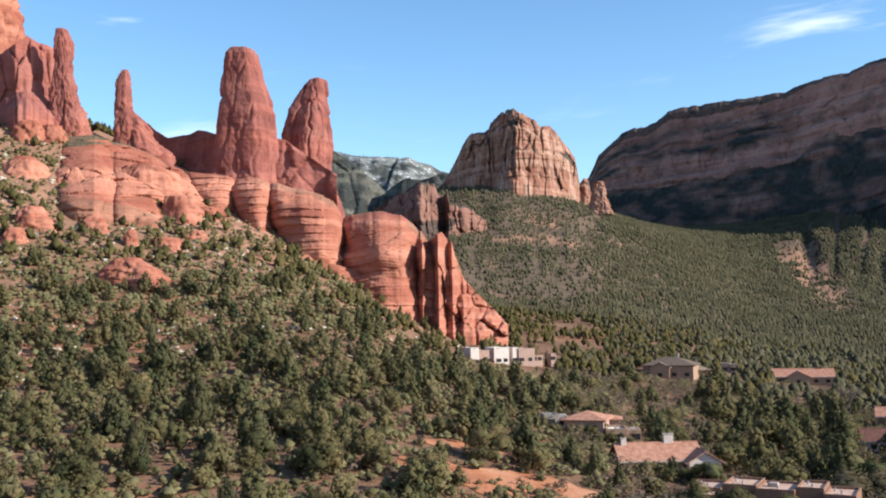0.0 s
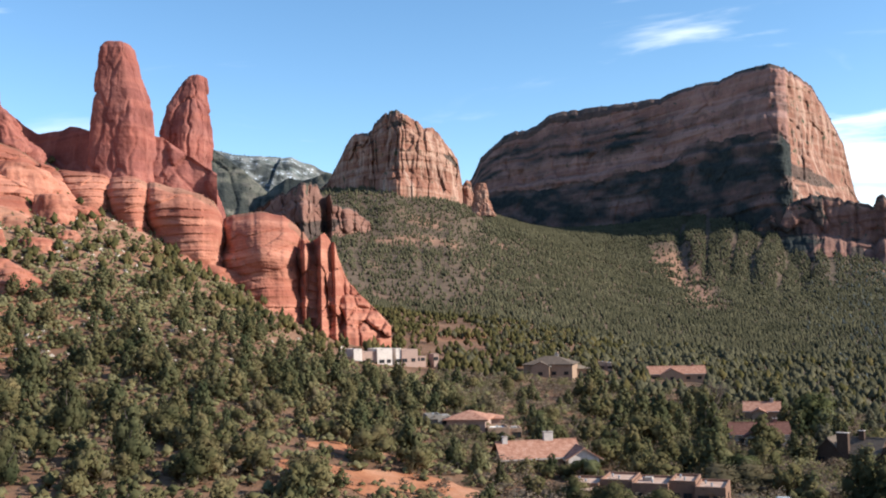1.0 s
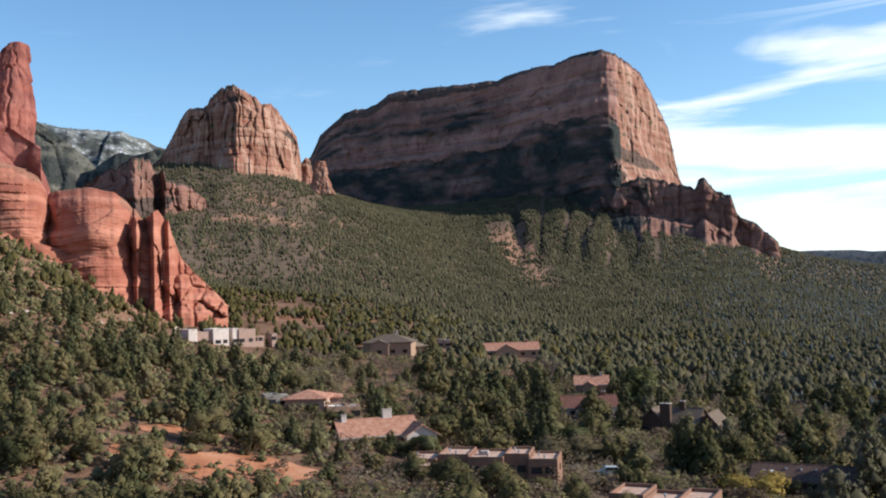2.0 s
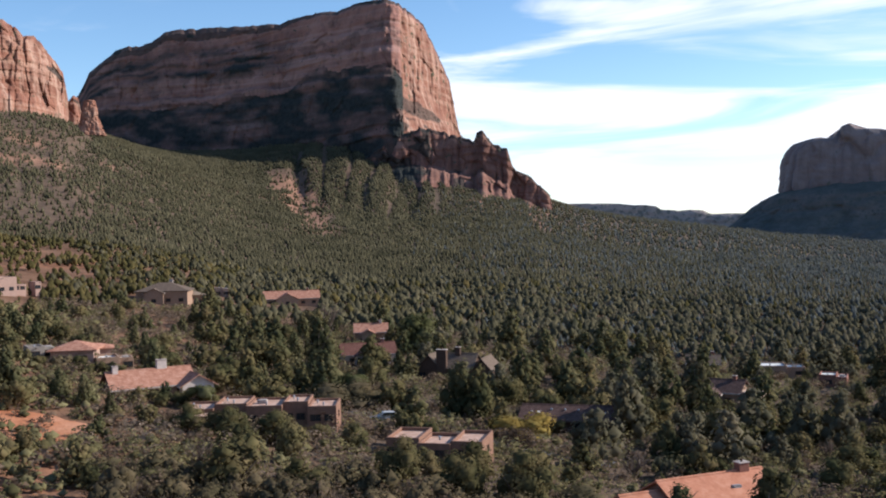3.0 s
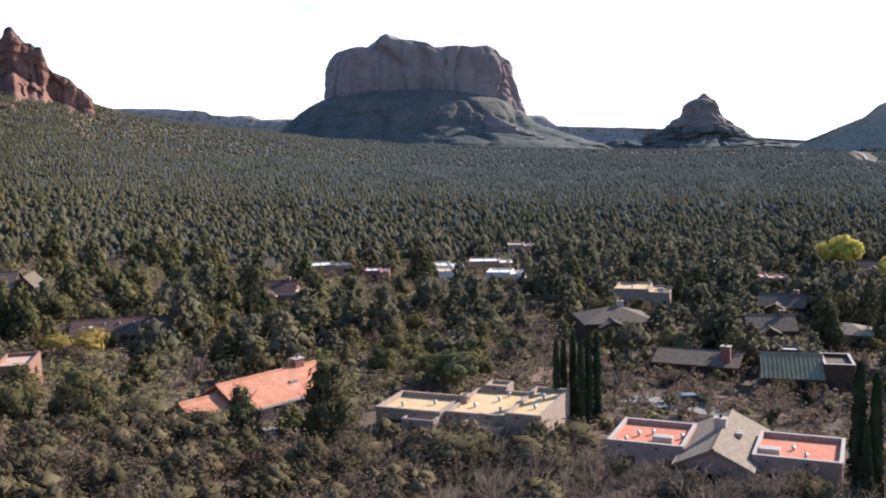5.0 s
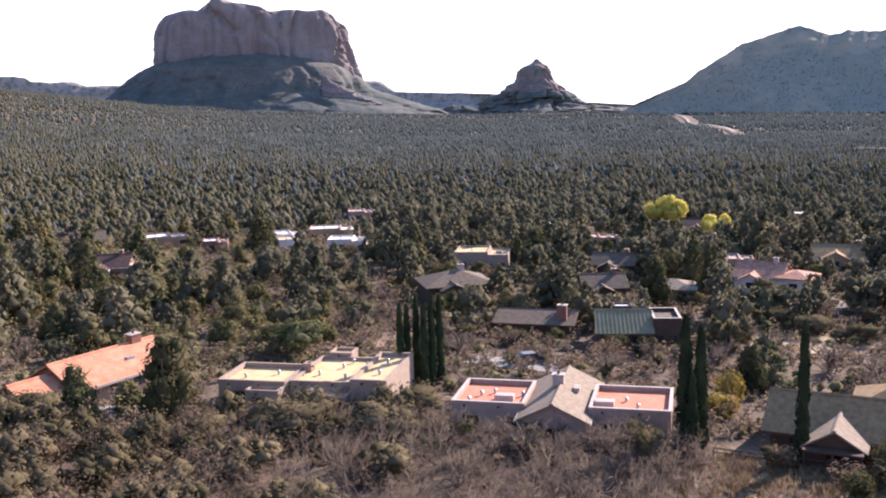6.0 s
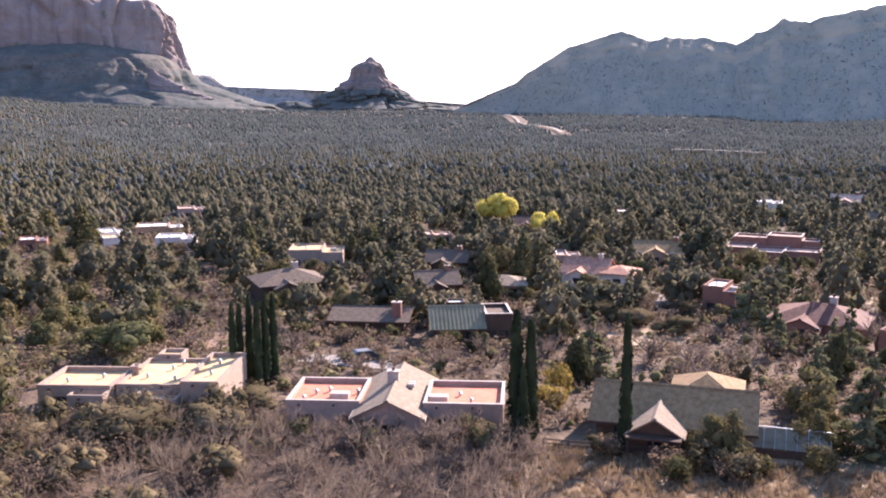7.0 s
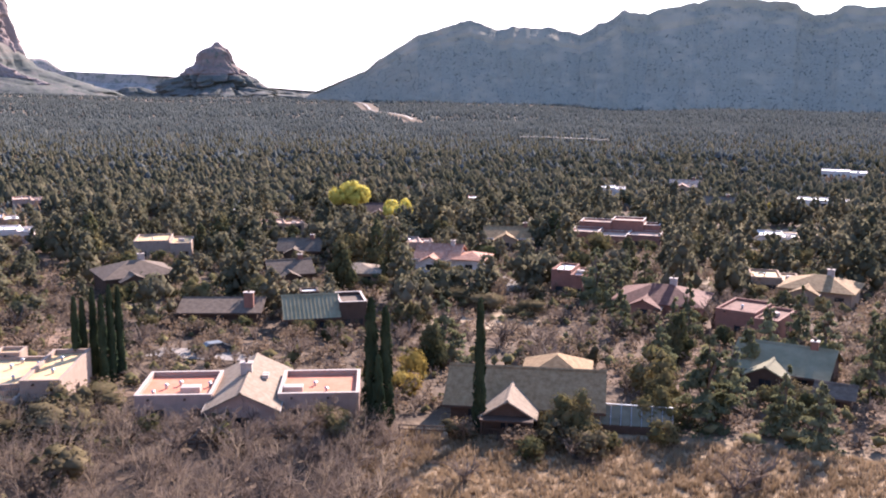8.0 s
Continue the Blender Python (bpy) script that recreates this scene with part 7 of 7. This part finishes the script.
MARKED_MORE = [
    ("bright_broad", 14.3, 172, 5.4, 4.8), ("juniper", 11.0, 173, 3.6, 3.4), ("juniper", 12.2, 171, 3.0, 3.0), ("juniper", 13.2, 174, 3.2, 3.0),
    ("olive_scrub", 22.4, 186, 13.0, 5.2), ("juniper", 88.2, 100.5, 5.2, 6.4), ("olive_scrub", 52.6, 106, 9.0, 5.0), ("olive_scrub", 58.6, 107, 8.0, 4.6), ("olive_scrub", 55.6, 106, 7.0, 4.2), ("bare_tree", 64.6, 98, 9.0, 5.6), ("bare_tree", 68.2, 97, 9.0, 5.4),
    ("juniper", 66.0, 178, 7.0, 6.0), ("juniper", 69.5, 176, 7.5, 6.5), ("pinyon", 74.2, 184, 7.5, 11.0), ("pinyon", 77.2, 197, 8.0, 12.0), ("juniper", 62.0, 214, 8.0, 7.0), ("pinyon", 60.5, 236, 9.0, 12.0), ("pinyon", 67.5, 236, 9.0, 11.0),
    ("bare_tree", 73.8, 142, 5.0, 5.0), ("juniper", 58.3, 128, 4.6, 4.4), ("bare_tree", 57.0, 150, 6.5, 5.0), ("juniper", 84.0, 208, 4.0, 4.0), ("bright_broad", 82.5, 218, 6.0, 5.0), ("ochre_shrub", 78.2, 122, 4.0, 5.0), ("bare_tree", 90.0, 150, 7.0, 6.0),
    ("bare_tree", 96.3, 172, 7.0, 7.5), ("conifer", 93.2, 186, 4.5, 8.0), ("juniper", 101.3, 112, 4.5, 5.0), ("cottonwood", 98.6, 330, 5.0, 7.0), ("juniper", 36.5, 196, 8.0, 8.0), ("pinyon", 40.5, 166, 7.0, 7.5), ("bare_tree", 38.6, 150, 9.0, 6.0),
]
for i, (kind, az, d, w, h) in enumerate(MARKED + MARKED_WEST + MARKED_HILL + MARKED_EAST + MARKED_MORE + MARKED_GARDEN + MARKED_YARDS + MARKED_DRIVES):
    plant(kind, az, d, w * (1.15 if kind == "conifer" else 1.12), h, i, fine=d < 190)
# cypress row beside the cream house, a pair beside the long house and a lone one
for i, az in enumerate((59.45, 59.85, 60.4, 60.85, 61.3, 61.75)):
    plant("cypress", az, 127 + 1.1 * (i % 3), 1.35, 11.5 - 0.7 * (i % 2) + 0.25 * i, i)
for az, d, w, h in ((75.9, 102.5, 2.0, 14.8), (76.75, 103.5, 1.8, 13.6), (82.3, 102, 1.5, 14.8), (76.3, 101, 1.5, 9.0)):
    plant("cypress", az, d, w, h, int(az * 10))


def open_ground(x, y, tall=4.0, clear=True):
    """Where a plant may stand without covering a house, a road or a clearing."""
    az, d = np.degrees(np.arctan2(x, y)), np.hypot(x, y)
    ok = np.ones(len(x), bool)
    for ha, hd, hw, dep in HOUSES:
        drop = (EYE - float(ground(*tuple(bearing(ha, hd))[:2]))) / hd
        reach = min(45.0, 0.75 * tall / max(0.05, drop)) + 1.5 if tall > 2 else 2.0
        half = np.degrees((hw + 0.5) / hd)
        hidden = (vnoise(x / 5.0, y / 5.0, ha) > (0.5 if tall >= 4 else 0.0)) & (d < hd - 4.5)  # some stand before the walls
        ok &= ~((np.abs(az - ha) < half) & (d > hd - reach) & (d < hd + dep + 1.5) & ~hidden)
    for ca, cd, rx, ry, _ in CLEAR if clear else ():
        ok &= ((az - ca) * np.pi / 180 * cd / rx) ** 2 + ((d - cd) / ry) ** 2 > 0.9
    return ok


def rock_at(az, d):
    """The red rock ledges below the towers, on which little grows."""
    return (az < 1.2) & (d > 385 + 4 * np.clip(az + 10, -12, 0)) & (d < 500)


def scatter(rng, count, az0, az1, d0, d1):
    az = np.radians(rng.uniform(az0, az1, count))
    d = np.sqrt(rng.uniform(d0 ** 2, d1 ** 2, count))
    return d * np.sin(az), d * np.cos(az)


def scattered_trees():
    rng = np.random.default_rng(11)
    taken = [tuple(bearing(az, d))[:2] + (w * 0.45,) for _, az, d, w, _ in MARKED + MARKED_WEST + MARKED_HILL + MARKED_EAST + MARKED_MORE + MARKED_GARDEN + MARKED_YARDS + MARKED_DRIVES]
    x, y = scatter(rng, 2600, -25, 106, 104, 262)
    ok = open_ground(x, y)
    n = 0
    for px, py in zip(x[ok], y[ok]):
        if n >= 330:
            break
        az, d = math.degrees(math.atan2(px, py)), math.hypot(px, py)
        if any((px - a) ** 2 + (py - b) ** 2 < (c + 2.4) ** 2 for a, b, c in taken):
            continue
        if az > 60 and d < 112:
            continue
        u = rng.random()
        if az < 10:
            kind = "juniper" if u < 0.62 else "pinyon" if u < 0.84 else "olive_scrub"
            h = rng.uniform(2.6, 6.2)
        else:
            kind = "juniper" if u < 0.36 else "pinyon" if u < 0.58 else "olive_scrub" if u < 0.70 else "grey_scrub" if u < 0.78 else "bare_tree" if u < 0.96 else "bright_pine"
            if az > 58 and d < 205 and u < 0.58 and rng.random() < 0.6:
                kind = "bare_tree" if u < 0.3 else "grey_scrub"
            h = rng.uniform(3.4, 8.5) * (1.0 if kind in ("juniper", "pinyon") else 0.7)
        w = h * rng.uniform(0.85, 1.25) * (0.75 if kind == "pinyon" else 1.0)
        plant(kind, 0, 0, w, h, n, near=(px, py), fine=False)
        taken.append((px, py, w * 0.4))
        n += 1


scattered_trees()


def yard_plants():
    """Junipers and shrubs before the walls of the houses."""
    rng = np.random.default_rng(77)
    for i, (az, d, half, dep) in enumerate(HOUSES):
        if d > 300 or half < 2.5:
            continue
        for j in range(int(half * 0.62) + 1):
            off, ahead = rng.uniform(-1.05, 1.05) * half, rng.uniform(3.0, 9.0)
            h = rng.uniform(1.9, 3.4) + 0.13 * ahead
            kind = ("juniper", "juniper", "pinyon", "olive_scrub", "grey_scrub")[int(rng.integers(0, 5))]
            plant(kind, az + math.degrees(off / d), d - ahead, h * rng.uniform(0.9, 1.5), h, 7 * i + j, fine=False)


yard_plants()


def spread(name, kinds, x, y, s, tall, mat, label, category, rng, sink=0.1, z=None):
    """Many plants joined: templates kinds, each (points, 3), set at x, y with size s and height factor tall."""
    z = ground(x, y) if z is None else z
    pick = rng.integers(0, len(kinds), len(x))
    turn = rng.uniform(0, 6.2832, len(x))
    T = np.stack(kinds)[pick]
    c, sn = np.cos(turn)[:, None], np.sin(turn)[:, None]
    X = (T[..., 0] * c - T[..., 1] * sn) * s[:, None] + x[:, None]
    Y = (T[..., 0] * sn + T[..., 1] * c) * s[:, None] + y[:, None]
    Z = T[..., 2] * (s * tall)[:, None] + z[:, None] - sink
    P = [X, Y, Z]
    if T.shape[2] == 6:
        P += [T[..., 3] * c - T[..., 4] * sn, T[..., 3] * sn + T[..., 4] * c, T[..., 5]]
    ob = new(name, soup(name, np.stack(P, -1).reshape(-1, len(P)), 3, mat))
    return tagged(ob, label, category, kind="stuff")


def build_woods():
    # foreground brush below the viewpoint
    rng = np.random.default_rng(21)
    x, y = scatter(rng, 1150, 9, 77.5, 79, 116)
    ok = open_ground(x, y, 1.2)
    x, y = x[ok], y[ok]
    half = rng.random(len(x)) - np.clip((56 - np.degrees(np.arctan2(x, y))) / 16, -0.5, 1) * 0.34
    for name, sel, form, mat, n, lab in (("olive_brush", half < 0.12, "scrub", OLIVEDARK, 300, "thick dusty olive brush on the slope"), ("grey_brush", (half >= 0.12) & (half < 0.32), "scrub", GREYSCRUB, 330, "grey-brown dormant brush on the slope"),
                                         ("twig_brush", half >= 0.32, "", TWIG, 0, "leafless grey twigs of dormant brush")):
        ks = [crown(form, rng, n, 0.036, OCTA if mat is OLIVEDARK else None) if form else twig_soup(rng, 5, 4, 0.95, 0.0065) for _ in range(5)]
        bare = [twig_soup(rng, 6, 4, 1.05, 0.0055) for _ in range(4)] if mat is GREYSCRUB else ks
        right = np.degrees(np.arctan2(x, y)) > 47 + 8 * rng.random(len(x))
        for group, m, big in ((sel & ~right, mat, 1.0), (sel & right, {GREYSCRUB: PALESCRUB}.get(mat, mat), 1.22)):
            spread(name, ks if big == 1.0 else bare, x[group], y[group], big * rng.uniform(2.8, 6.0, group.sum()), rng.uniform(0.7, 1.05, group.sum()), m, lab, "brush", rng)
    x, y = scatter(rng, 170, 76, 107, 80, 101)
    ok = open_ground(x, y, 1.5)
    spread("twig_brush", [twig_soup(rng, 4, 4, 1.1, 0.011) for _ in range(5)], x[ok], y[ok], rng.uniform(1.2, 3.0, ok.sum()), rng.uniform(0.6, 0.9, ok.sum()), TWIG, "scattered leafless bushes on the grass slope", "brush", rng)
    x, y = scatter(rng, 1100, 46, 107, 106, 235)
    ok = open_ground(x, y, 3.0, False)
    spread("twig_brush", [twig_soup(rng, 6, 3, 0.9, 0.016) for _ in range(6)], x[ok], y[ok], rng.uniform(2.2, 4.8, ok.sum()), rng.uniform(0.7, 1.0, ok.sum()), TWIG, "leafless grey bushes among the houses", "brush", rng)
    x, y = scatter(rng, 1700, 54, 107, 104, 235)
    ok = open_ground(x, y, 1.9, False) & ~((np.degrees(np.arctan2(x, y)) > 76) & (np.hypot(x, y) < 106))
    tan = rng.random(ok.sum()) < 0.4
    ks = [crown("scrub", rng, 64, 0.075) for _ in range(8)]
    for sel, mat, lab in ((tan, PALESCRUB, "tan dormant bushes in the dry yards"), (~tan, GREYSCRUB, "grey-brown dormant bushes in the dry yards")):
        spread("dormant_brush", ks, x[ok][sel], y[ok][sel], rng.uniform(1.8, 4.2, sel.sum()), rng.uniform(0.6, 0.9, sel.sum()), mat, lab, "brush", rng)
    x, y = scatter(rng, 5200, 6, 57, 112, 340)
    ok = open_ground(x, y, 1.9)
    x, y = x[ok], y[ok]
    tint = rng.random(len(x)) + 0.4 * vnoise(x / 25, y / 25, 5.1)
    ks = [crown("scrub", rng, 60, 0.075) for _ in range(8)]
    for sel, mat, lab in ((tint < 0.3, PALESCRUB, "tan dormant bushes on the slope"), ((tint >= 0.3) & (tint < 0.55), GREYSCRUB, "grey-brown dormant bushes on the slope"), (tint >= 0.55, OLIVE, "dusty olive bushes on the slope")):
        spread("dormant_brush", ks, x[sel], y[sel], rng.uniform(2.2, 5.4, sel.sum()), rng.uniform(0.5, 0.8, sel.sum()), mat, lab, "brush", rng)
    # brush of the left foreground and among the houses
    x, y = (np.concatenate(v) for v in zip(scatter(rng, 6000, -26, 107, 100, 235), scatter(rng, 4500, -26, 107, 235, 430)))
    az, d = np.degrees(np.arctan2(x, y)), np.hypot(x, y)
    ok = open_ground(x, y, 1.5, False) & ~((az > 76) & (d < 103)) & (open_ground(x, y, 1.5) | (rng.random(len(x)) < 0.55))
    x, y = x[ok], y[ok]
    half = rng.random(len(x))
    for name, sel, mat, n, lab in (("olive_brush", half < 0.42, OLIVE, 10, "low olive desert brush"), ("grey_brush", (half >= 0.42) & (half < 0.78), GREYSCRUB, 34, "low grey-brown desert brush"), ("green_brush", half >= 0.78, JUNIPER, 10, "low green juniper brush")):
        ks = [crown("scrub", rng, n, 0.13) if mat is GREYSCRUB else far_tree(rng, "juniper", 2, OCTA, n, 0.12) for _ in range(6)]
        spread(name, ks, x[sel], y[sel], rng.uniform(1.0, 2.9, sel.sum()), rng.uniform(0.6, 1.0, sel.sum()), mat, lab, "brush", rng)
    x, y = (np.concatenate(v) for v in zip(scatter(rng, 4200, -27, 9, 104, 330), scatter(rng, 6000, -27, -4, 290, 445)))
    ok = open_ground(x, y, 1.2) & (~rock_at(np.degrees(np.arctan2(x, y)), np.hypot(x, y)) | (rng.random(len(x)) < 0.6))
    x, y = x[ok], y[ok]
    spread("olive_brush", [far_tree(rng, "juniper", 2, OCTA, 8, 0.12) for _ in range(6)], x, y, rng.uniform(0.9, 2.6, len(x)), rng.uniform(0.6, 1.0, len(x)), OLIVE, "low olive brush between the junipers", "brush", rng)
    # joined trees from the houses to the far slopes
    near = lambda f, rng: crown(f, rng, 230, 0.044, OCTA)
    middle = lambda f, rng: far_tree(rng, f, 4, OCTA)
    distant = lambda f, rng: far_tree(rng, f, 1, SPIRE)
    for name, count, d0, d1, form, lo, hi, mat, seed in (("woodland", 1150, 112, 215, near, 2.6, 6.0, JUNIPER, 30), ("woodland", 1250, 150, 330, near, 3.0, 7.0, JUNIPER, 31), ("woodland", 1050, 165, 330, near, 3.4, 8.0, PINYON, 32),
                                                         ("woodland", 19000, 330, 620, middle, 2.0, 4.2, FARLEAF, 33), ("woodland", 95000, 620, 1150, distant, 1.9, 4.0, HAZYLEAF, 34),
                                                         ("woodland", 95000, 1150, 2300, distant, 2.8, 5.2, HAZYLEAF, 35), ("woodland", 26000, 2300, 3700, distant, 4.6, 8.0, HAZYLEAF, 36),
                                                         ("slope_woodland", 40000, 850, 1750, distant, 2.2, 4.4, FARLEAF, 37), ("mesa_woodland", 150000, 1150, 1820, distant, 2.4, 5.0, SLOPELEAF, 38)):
        rng = np.random.default_rng(seed)
        x, y = scatter(rng, count, -27, 107, d0, d1)
        az, d = np.degrees(np.arctan2(x, y)), np.hypot(x, y)
        ok = ~rock_at(az, d) | (rng.random(len(x)) < np.where(az < -11, 0.45, 0.1))
        if d0 == 112:
            ok &= az < 11
        if d0 < 300:
            ok &= ~((az > 8) & (az < 57) & (rng.random(len(x)) < 0.55))
            ok &= (az < 57) | (d > 215) | (rng.random(len(x)) < 0.5)
        if name == "mesa_woodland":
            ok &= (az > 9) & (az < 33) & (rng.random(len(x)) > 0.75 * (vnoise(x / 22, y / 22, 1.9) > -0.15) * np.clip(1.6 - np.abs(az - 20.4 + (d - 1300) * 0.004), 0, 1) * (d < 1560))
        if name == "slope_woodland":
            ok &= (az > -3) & (az < 36)
        # gaps along the far highway
        ok &= ~((np.abs(az - np.interp(d, [1180, 1340, 1480, 1620, 1900, 2300, 3000], [78.4, 77.9, 77.0, 76.0, 75.9, 75.6, 75.0])) < 0.55) & (d > 1100) & (d < 3000))
        if d0 < 400:
            ok &= open_ground(x, y, 6.0)
        # thinner woods on the hillside and on stony ground
        thin = np.clip(0.62 + 0.7 * vnoise(x / (d0 * 0.10), y / (d0 * 0.10), 4.4) + 0.35 * vnoise(x / (d0 * 0.03), y / (d0 * 0.03), 1.4), 0.1, 1)
        thin = np.where((az > 8.5) & (az < 27) & (d > 1350) & (d < 1800), 1.0, thin)
        bare = (np.abs(az - 20.4 + (d - 1300) * 0.004 + 0.5 * vnoise(x / 60, y / 60, 7.7)) < 1.1) & (d > 1040) & (d < 1560) & (vnoise(x / 22, y / 22, 1.9) > -0.15)
        thin = np.where((az < 9) & (d < 640), thin * 0.95, np.where((az < 9) & (d < 1150), np.maximum(thin * 0.8, 0.3), np.where(d > 1250, np.maximum(thin, 0.6), np.maximum(thin, 0.8))))
        ok &= rng.random(len(x)) < np.where(bare, 0.25, thin)
        x, y = x[ok], y[ok]
        forms = ["pinyon"] * 5 if seed == 32 else ["juniper", "pinyon", "juniper", "pinyon", "juniper"]
        ks = [form(f, rng) for f in forms * 2]
        s = rng.uniform(lo, hi, len(x))
        valley = rng.random(len(x)) < np.clip((np.degrees(np.arctan2(x, y)) - 26) / 30, 0, 1)
        s = np.where(np.degrees(np.arctan2(x, y)) > 14, s * (1.45 if d0 < 300 else 1.15 if d0 < 600 else 1), s)
        cool = ~valley & (d0 >= 330) & (rng.random(len(x)) < (np.clip((np.degrees(np.arctan2(x, y)) - 6) / 14, 0, 0.85) if d0 < 600 else 1.0))
        # the share given the haze-tinted leaf grows with distance
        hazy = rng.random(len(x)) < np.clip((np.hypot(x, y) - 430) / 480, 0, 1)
        for part_of, m in ((~valley & ~cool, mat), (cool, SLOPELEAF), (valley & ~hazy, VALLEYLEAF), (valley & hazy, HAZYLEAF)):
            if part_of.any():
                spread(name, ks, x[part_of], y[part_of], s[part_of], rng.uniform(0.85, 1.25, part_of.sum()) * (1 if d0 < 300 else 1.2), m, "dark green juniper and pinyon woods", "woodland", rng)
    # pale undergrowth added between the valley's trees, lightening their shaded gaps
    rng = np.random.default_rng(39)
    x, y = (np.concatenate(v) for v in zip(scatter(rng, 24000, 30, 107, 320, 620), scatter(rng, 24000, 30, 107, 620, 1100)))
    ok = open_ground(x, y, 1.2)
    x, y = x[ok], y[ok]
    ks = [far_tree(rng, f, 1, SPIRE) for f in ("juniper", "juniper", "pinyon") * 3]
    for sel, mat, lab in ((np.arange(len(x)) % 3 == 0, GREYSCRUB, "grey-brown undergrowth in the valley woods"), (np.arange(len(x)) % 3 > 0, HAZYLEAF, "dull green undergrowth in the valley woods")):
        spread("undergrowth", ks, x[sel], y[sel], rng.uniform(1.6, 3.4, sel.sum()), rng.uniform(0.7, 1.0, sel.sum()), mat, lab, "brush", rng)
    # trees on the ledges and rims of the cliffs
    rng = np.random.default_rng(61)
    spots = []
    for P, wood, leaf in PERCHES:
        a, b, c = P[:-1, :-1], P[1:, :-1], P[:-1, 1:]
        area = np.linalg.norm(np.cross(b - a, c - a), axis=-1)
        far = np.linalg.norm(a[..., :2], axis=-1)
        far = np.clip(far / 1900, 0.25, 1.5)
        want = area * wood[:-1, :-1] / ({"dark": 150, "far": 90, "brush": 70}[leaf] * far ** 2)
        want[:, :2] = 0
        n = np.minimum(rng.poisson(want), 6).ravel()
        at = a.reshape(-1, 3) + rng.random((n.size, 1)) * (b - a).reshape(-1, 3) + rng.random((n.size, 1)) * (c - a).reshape(-1, 3)
        spots.append(np.concatenate([np.repeat(at, n, 0), np.repeat(far.reshape(-1, 1), n, 0), np.full((n.sum(), 1), ("dark", "far", "brush").index(leaf))], 1))
    spots = np.concatenate(spots)
    ks = [far_tree(rng, f, 1, SPIRE) for f in ("juniper", "pinyon") * 4]
    size, tall = rng.uniform(2.2, 4.2, len(spots)) * spots[:, 3] ** 0.7, rng.uniform(0.7, 1.1, len(spots))
    for which, mat, label in ((spots[:, 4] == 2, OLIVEDARK, "bushes in the cracks of the slickrock"), (spots[:, 4] == 0, DARKLEAF, "dark pines on the ledges and rims of the cliffs"), (spots[:, 4] == 1, HAZYLEAF, "woods on the slopes of the far range")):
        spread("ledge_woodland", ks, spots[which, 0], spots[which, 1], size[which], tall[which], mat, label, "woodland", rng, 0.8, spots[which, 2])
    # dry grass on the near slope
    rng = np.random.default_rng(41)
    x, y = scatter(rng, 3800, 75, 108, 78, 102.5)
    ok = open_ground(x, y, 0.5)
    blades = []
    for _ in range(6):
        n = 16
        b = rng.normal(0, 0.16, (n, 3)) * (1, 1, 0)
        t = b * 2.2 + rng.normal(0, 0.1, (n, 3)) + (0, 0, 1) * rng.uniform(0.5, 1.0, (n, 1))
        sd = rng.normal(0, 0.05, (n, 3)) * (1, 1, 0)
        blades.append(np.stack([b - sd, b + sd, t], 1).reshape(-1, 3))
    spread("dry_grass", blades, x[ok], y[ok], rng.uniform(0.5, 1.0, ok.sum()), np.ones(ok.sum()), STRAW, "tufts of dry straw-coloured grass", "grass", rng, 0.02)


build_woods()


def boulders():
    pale = material("pale_boulder", [(0.31, 0.235, 0.175), (0.43, 0.345, 0.27), (0.54, 0.46, 0.375)], scale=0.5, rough=0.95, bump=0.5, bump_scale=2.0)
    rng = np.random.default_rng(51)
    x, y = scatter(rng, 2400, -26, 4, 200, 445)
    az = np.degrees(np.arctan2(x, y))
    ok = rng.random(len(x)) < np.clip((4 - az) / 26, 0.08, 1) * np.clip(0.5 + vnoise(x / 30, y / 30, 2.2), 0.1, 1)
    kinds = []
    for _ in range(6):
        p = rng.normal(0, 1, (14, 3))
        p = p / np.linalg.norm(p, axis=1)[:, None] * rng.uniform(0.75, 1.1, (14, 1)) * (1, 0.8, 0.62)
        bm = bmesh.new()
        for q in p:
            bm.verts.new(q)
        bmesh.ops.convex_hull(bm, input=bm.verts)
        bmesh.ops.triangulate(bm, faces=bm.faces)
        tri = [[v.co[:] for v in f.verts] for f in bm.faces][:22]
        tri += [tri[-1]] * (22 - len(tri))
        bm.free()
        kinds.append(np.array(tri).reshape(-1, 3))
    spread("boulder_field", kinds, x[ok], y[ok], rng.uniform(0.35, 1.5, ok.sum()) ** 1.4, np.ones(ok.sum()), pale, "pale fallen boulders on the hillside", "rock", rng, 0.1)


boulders()
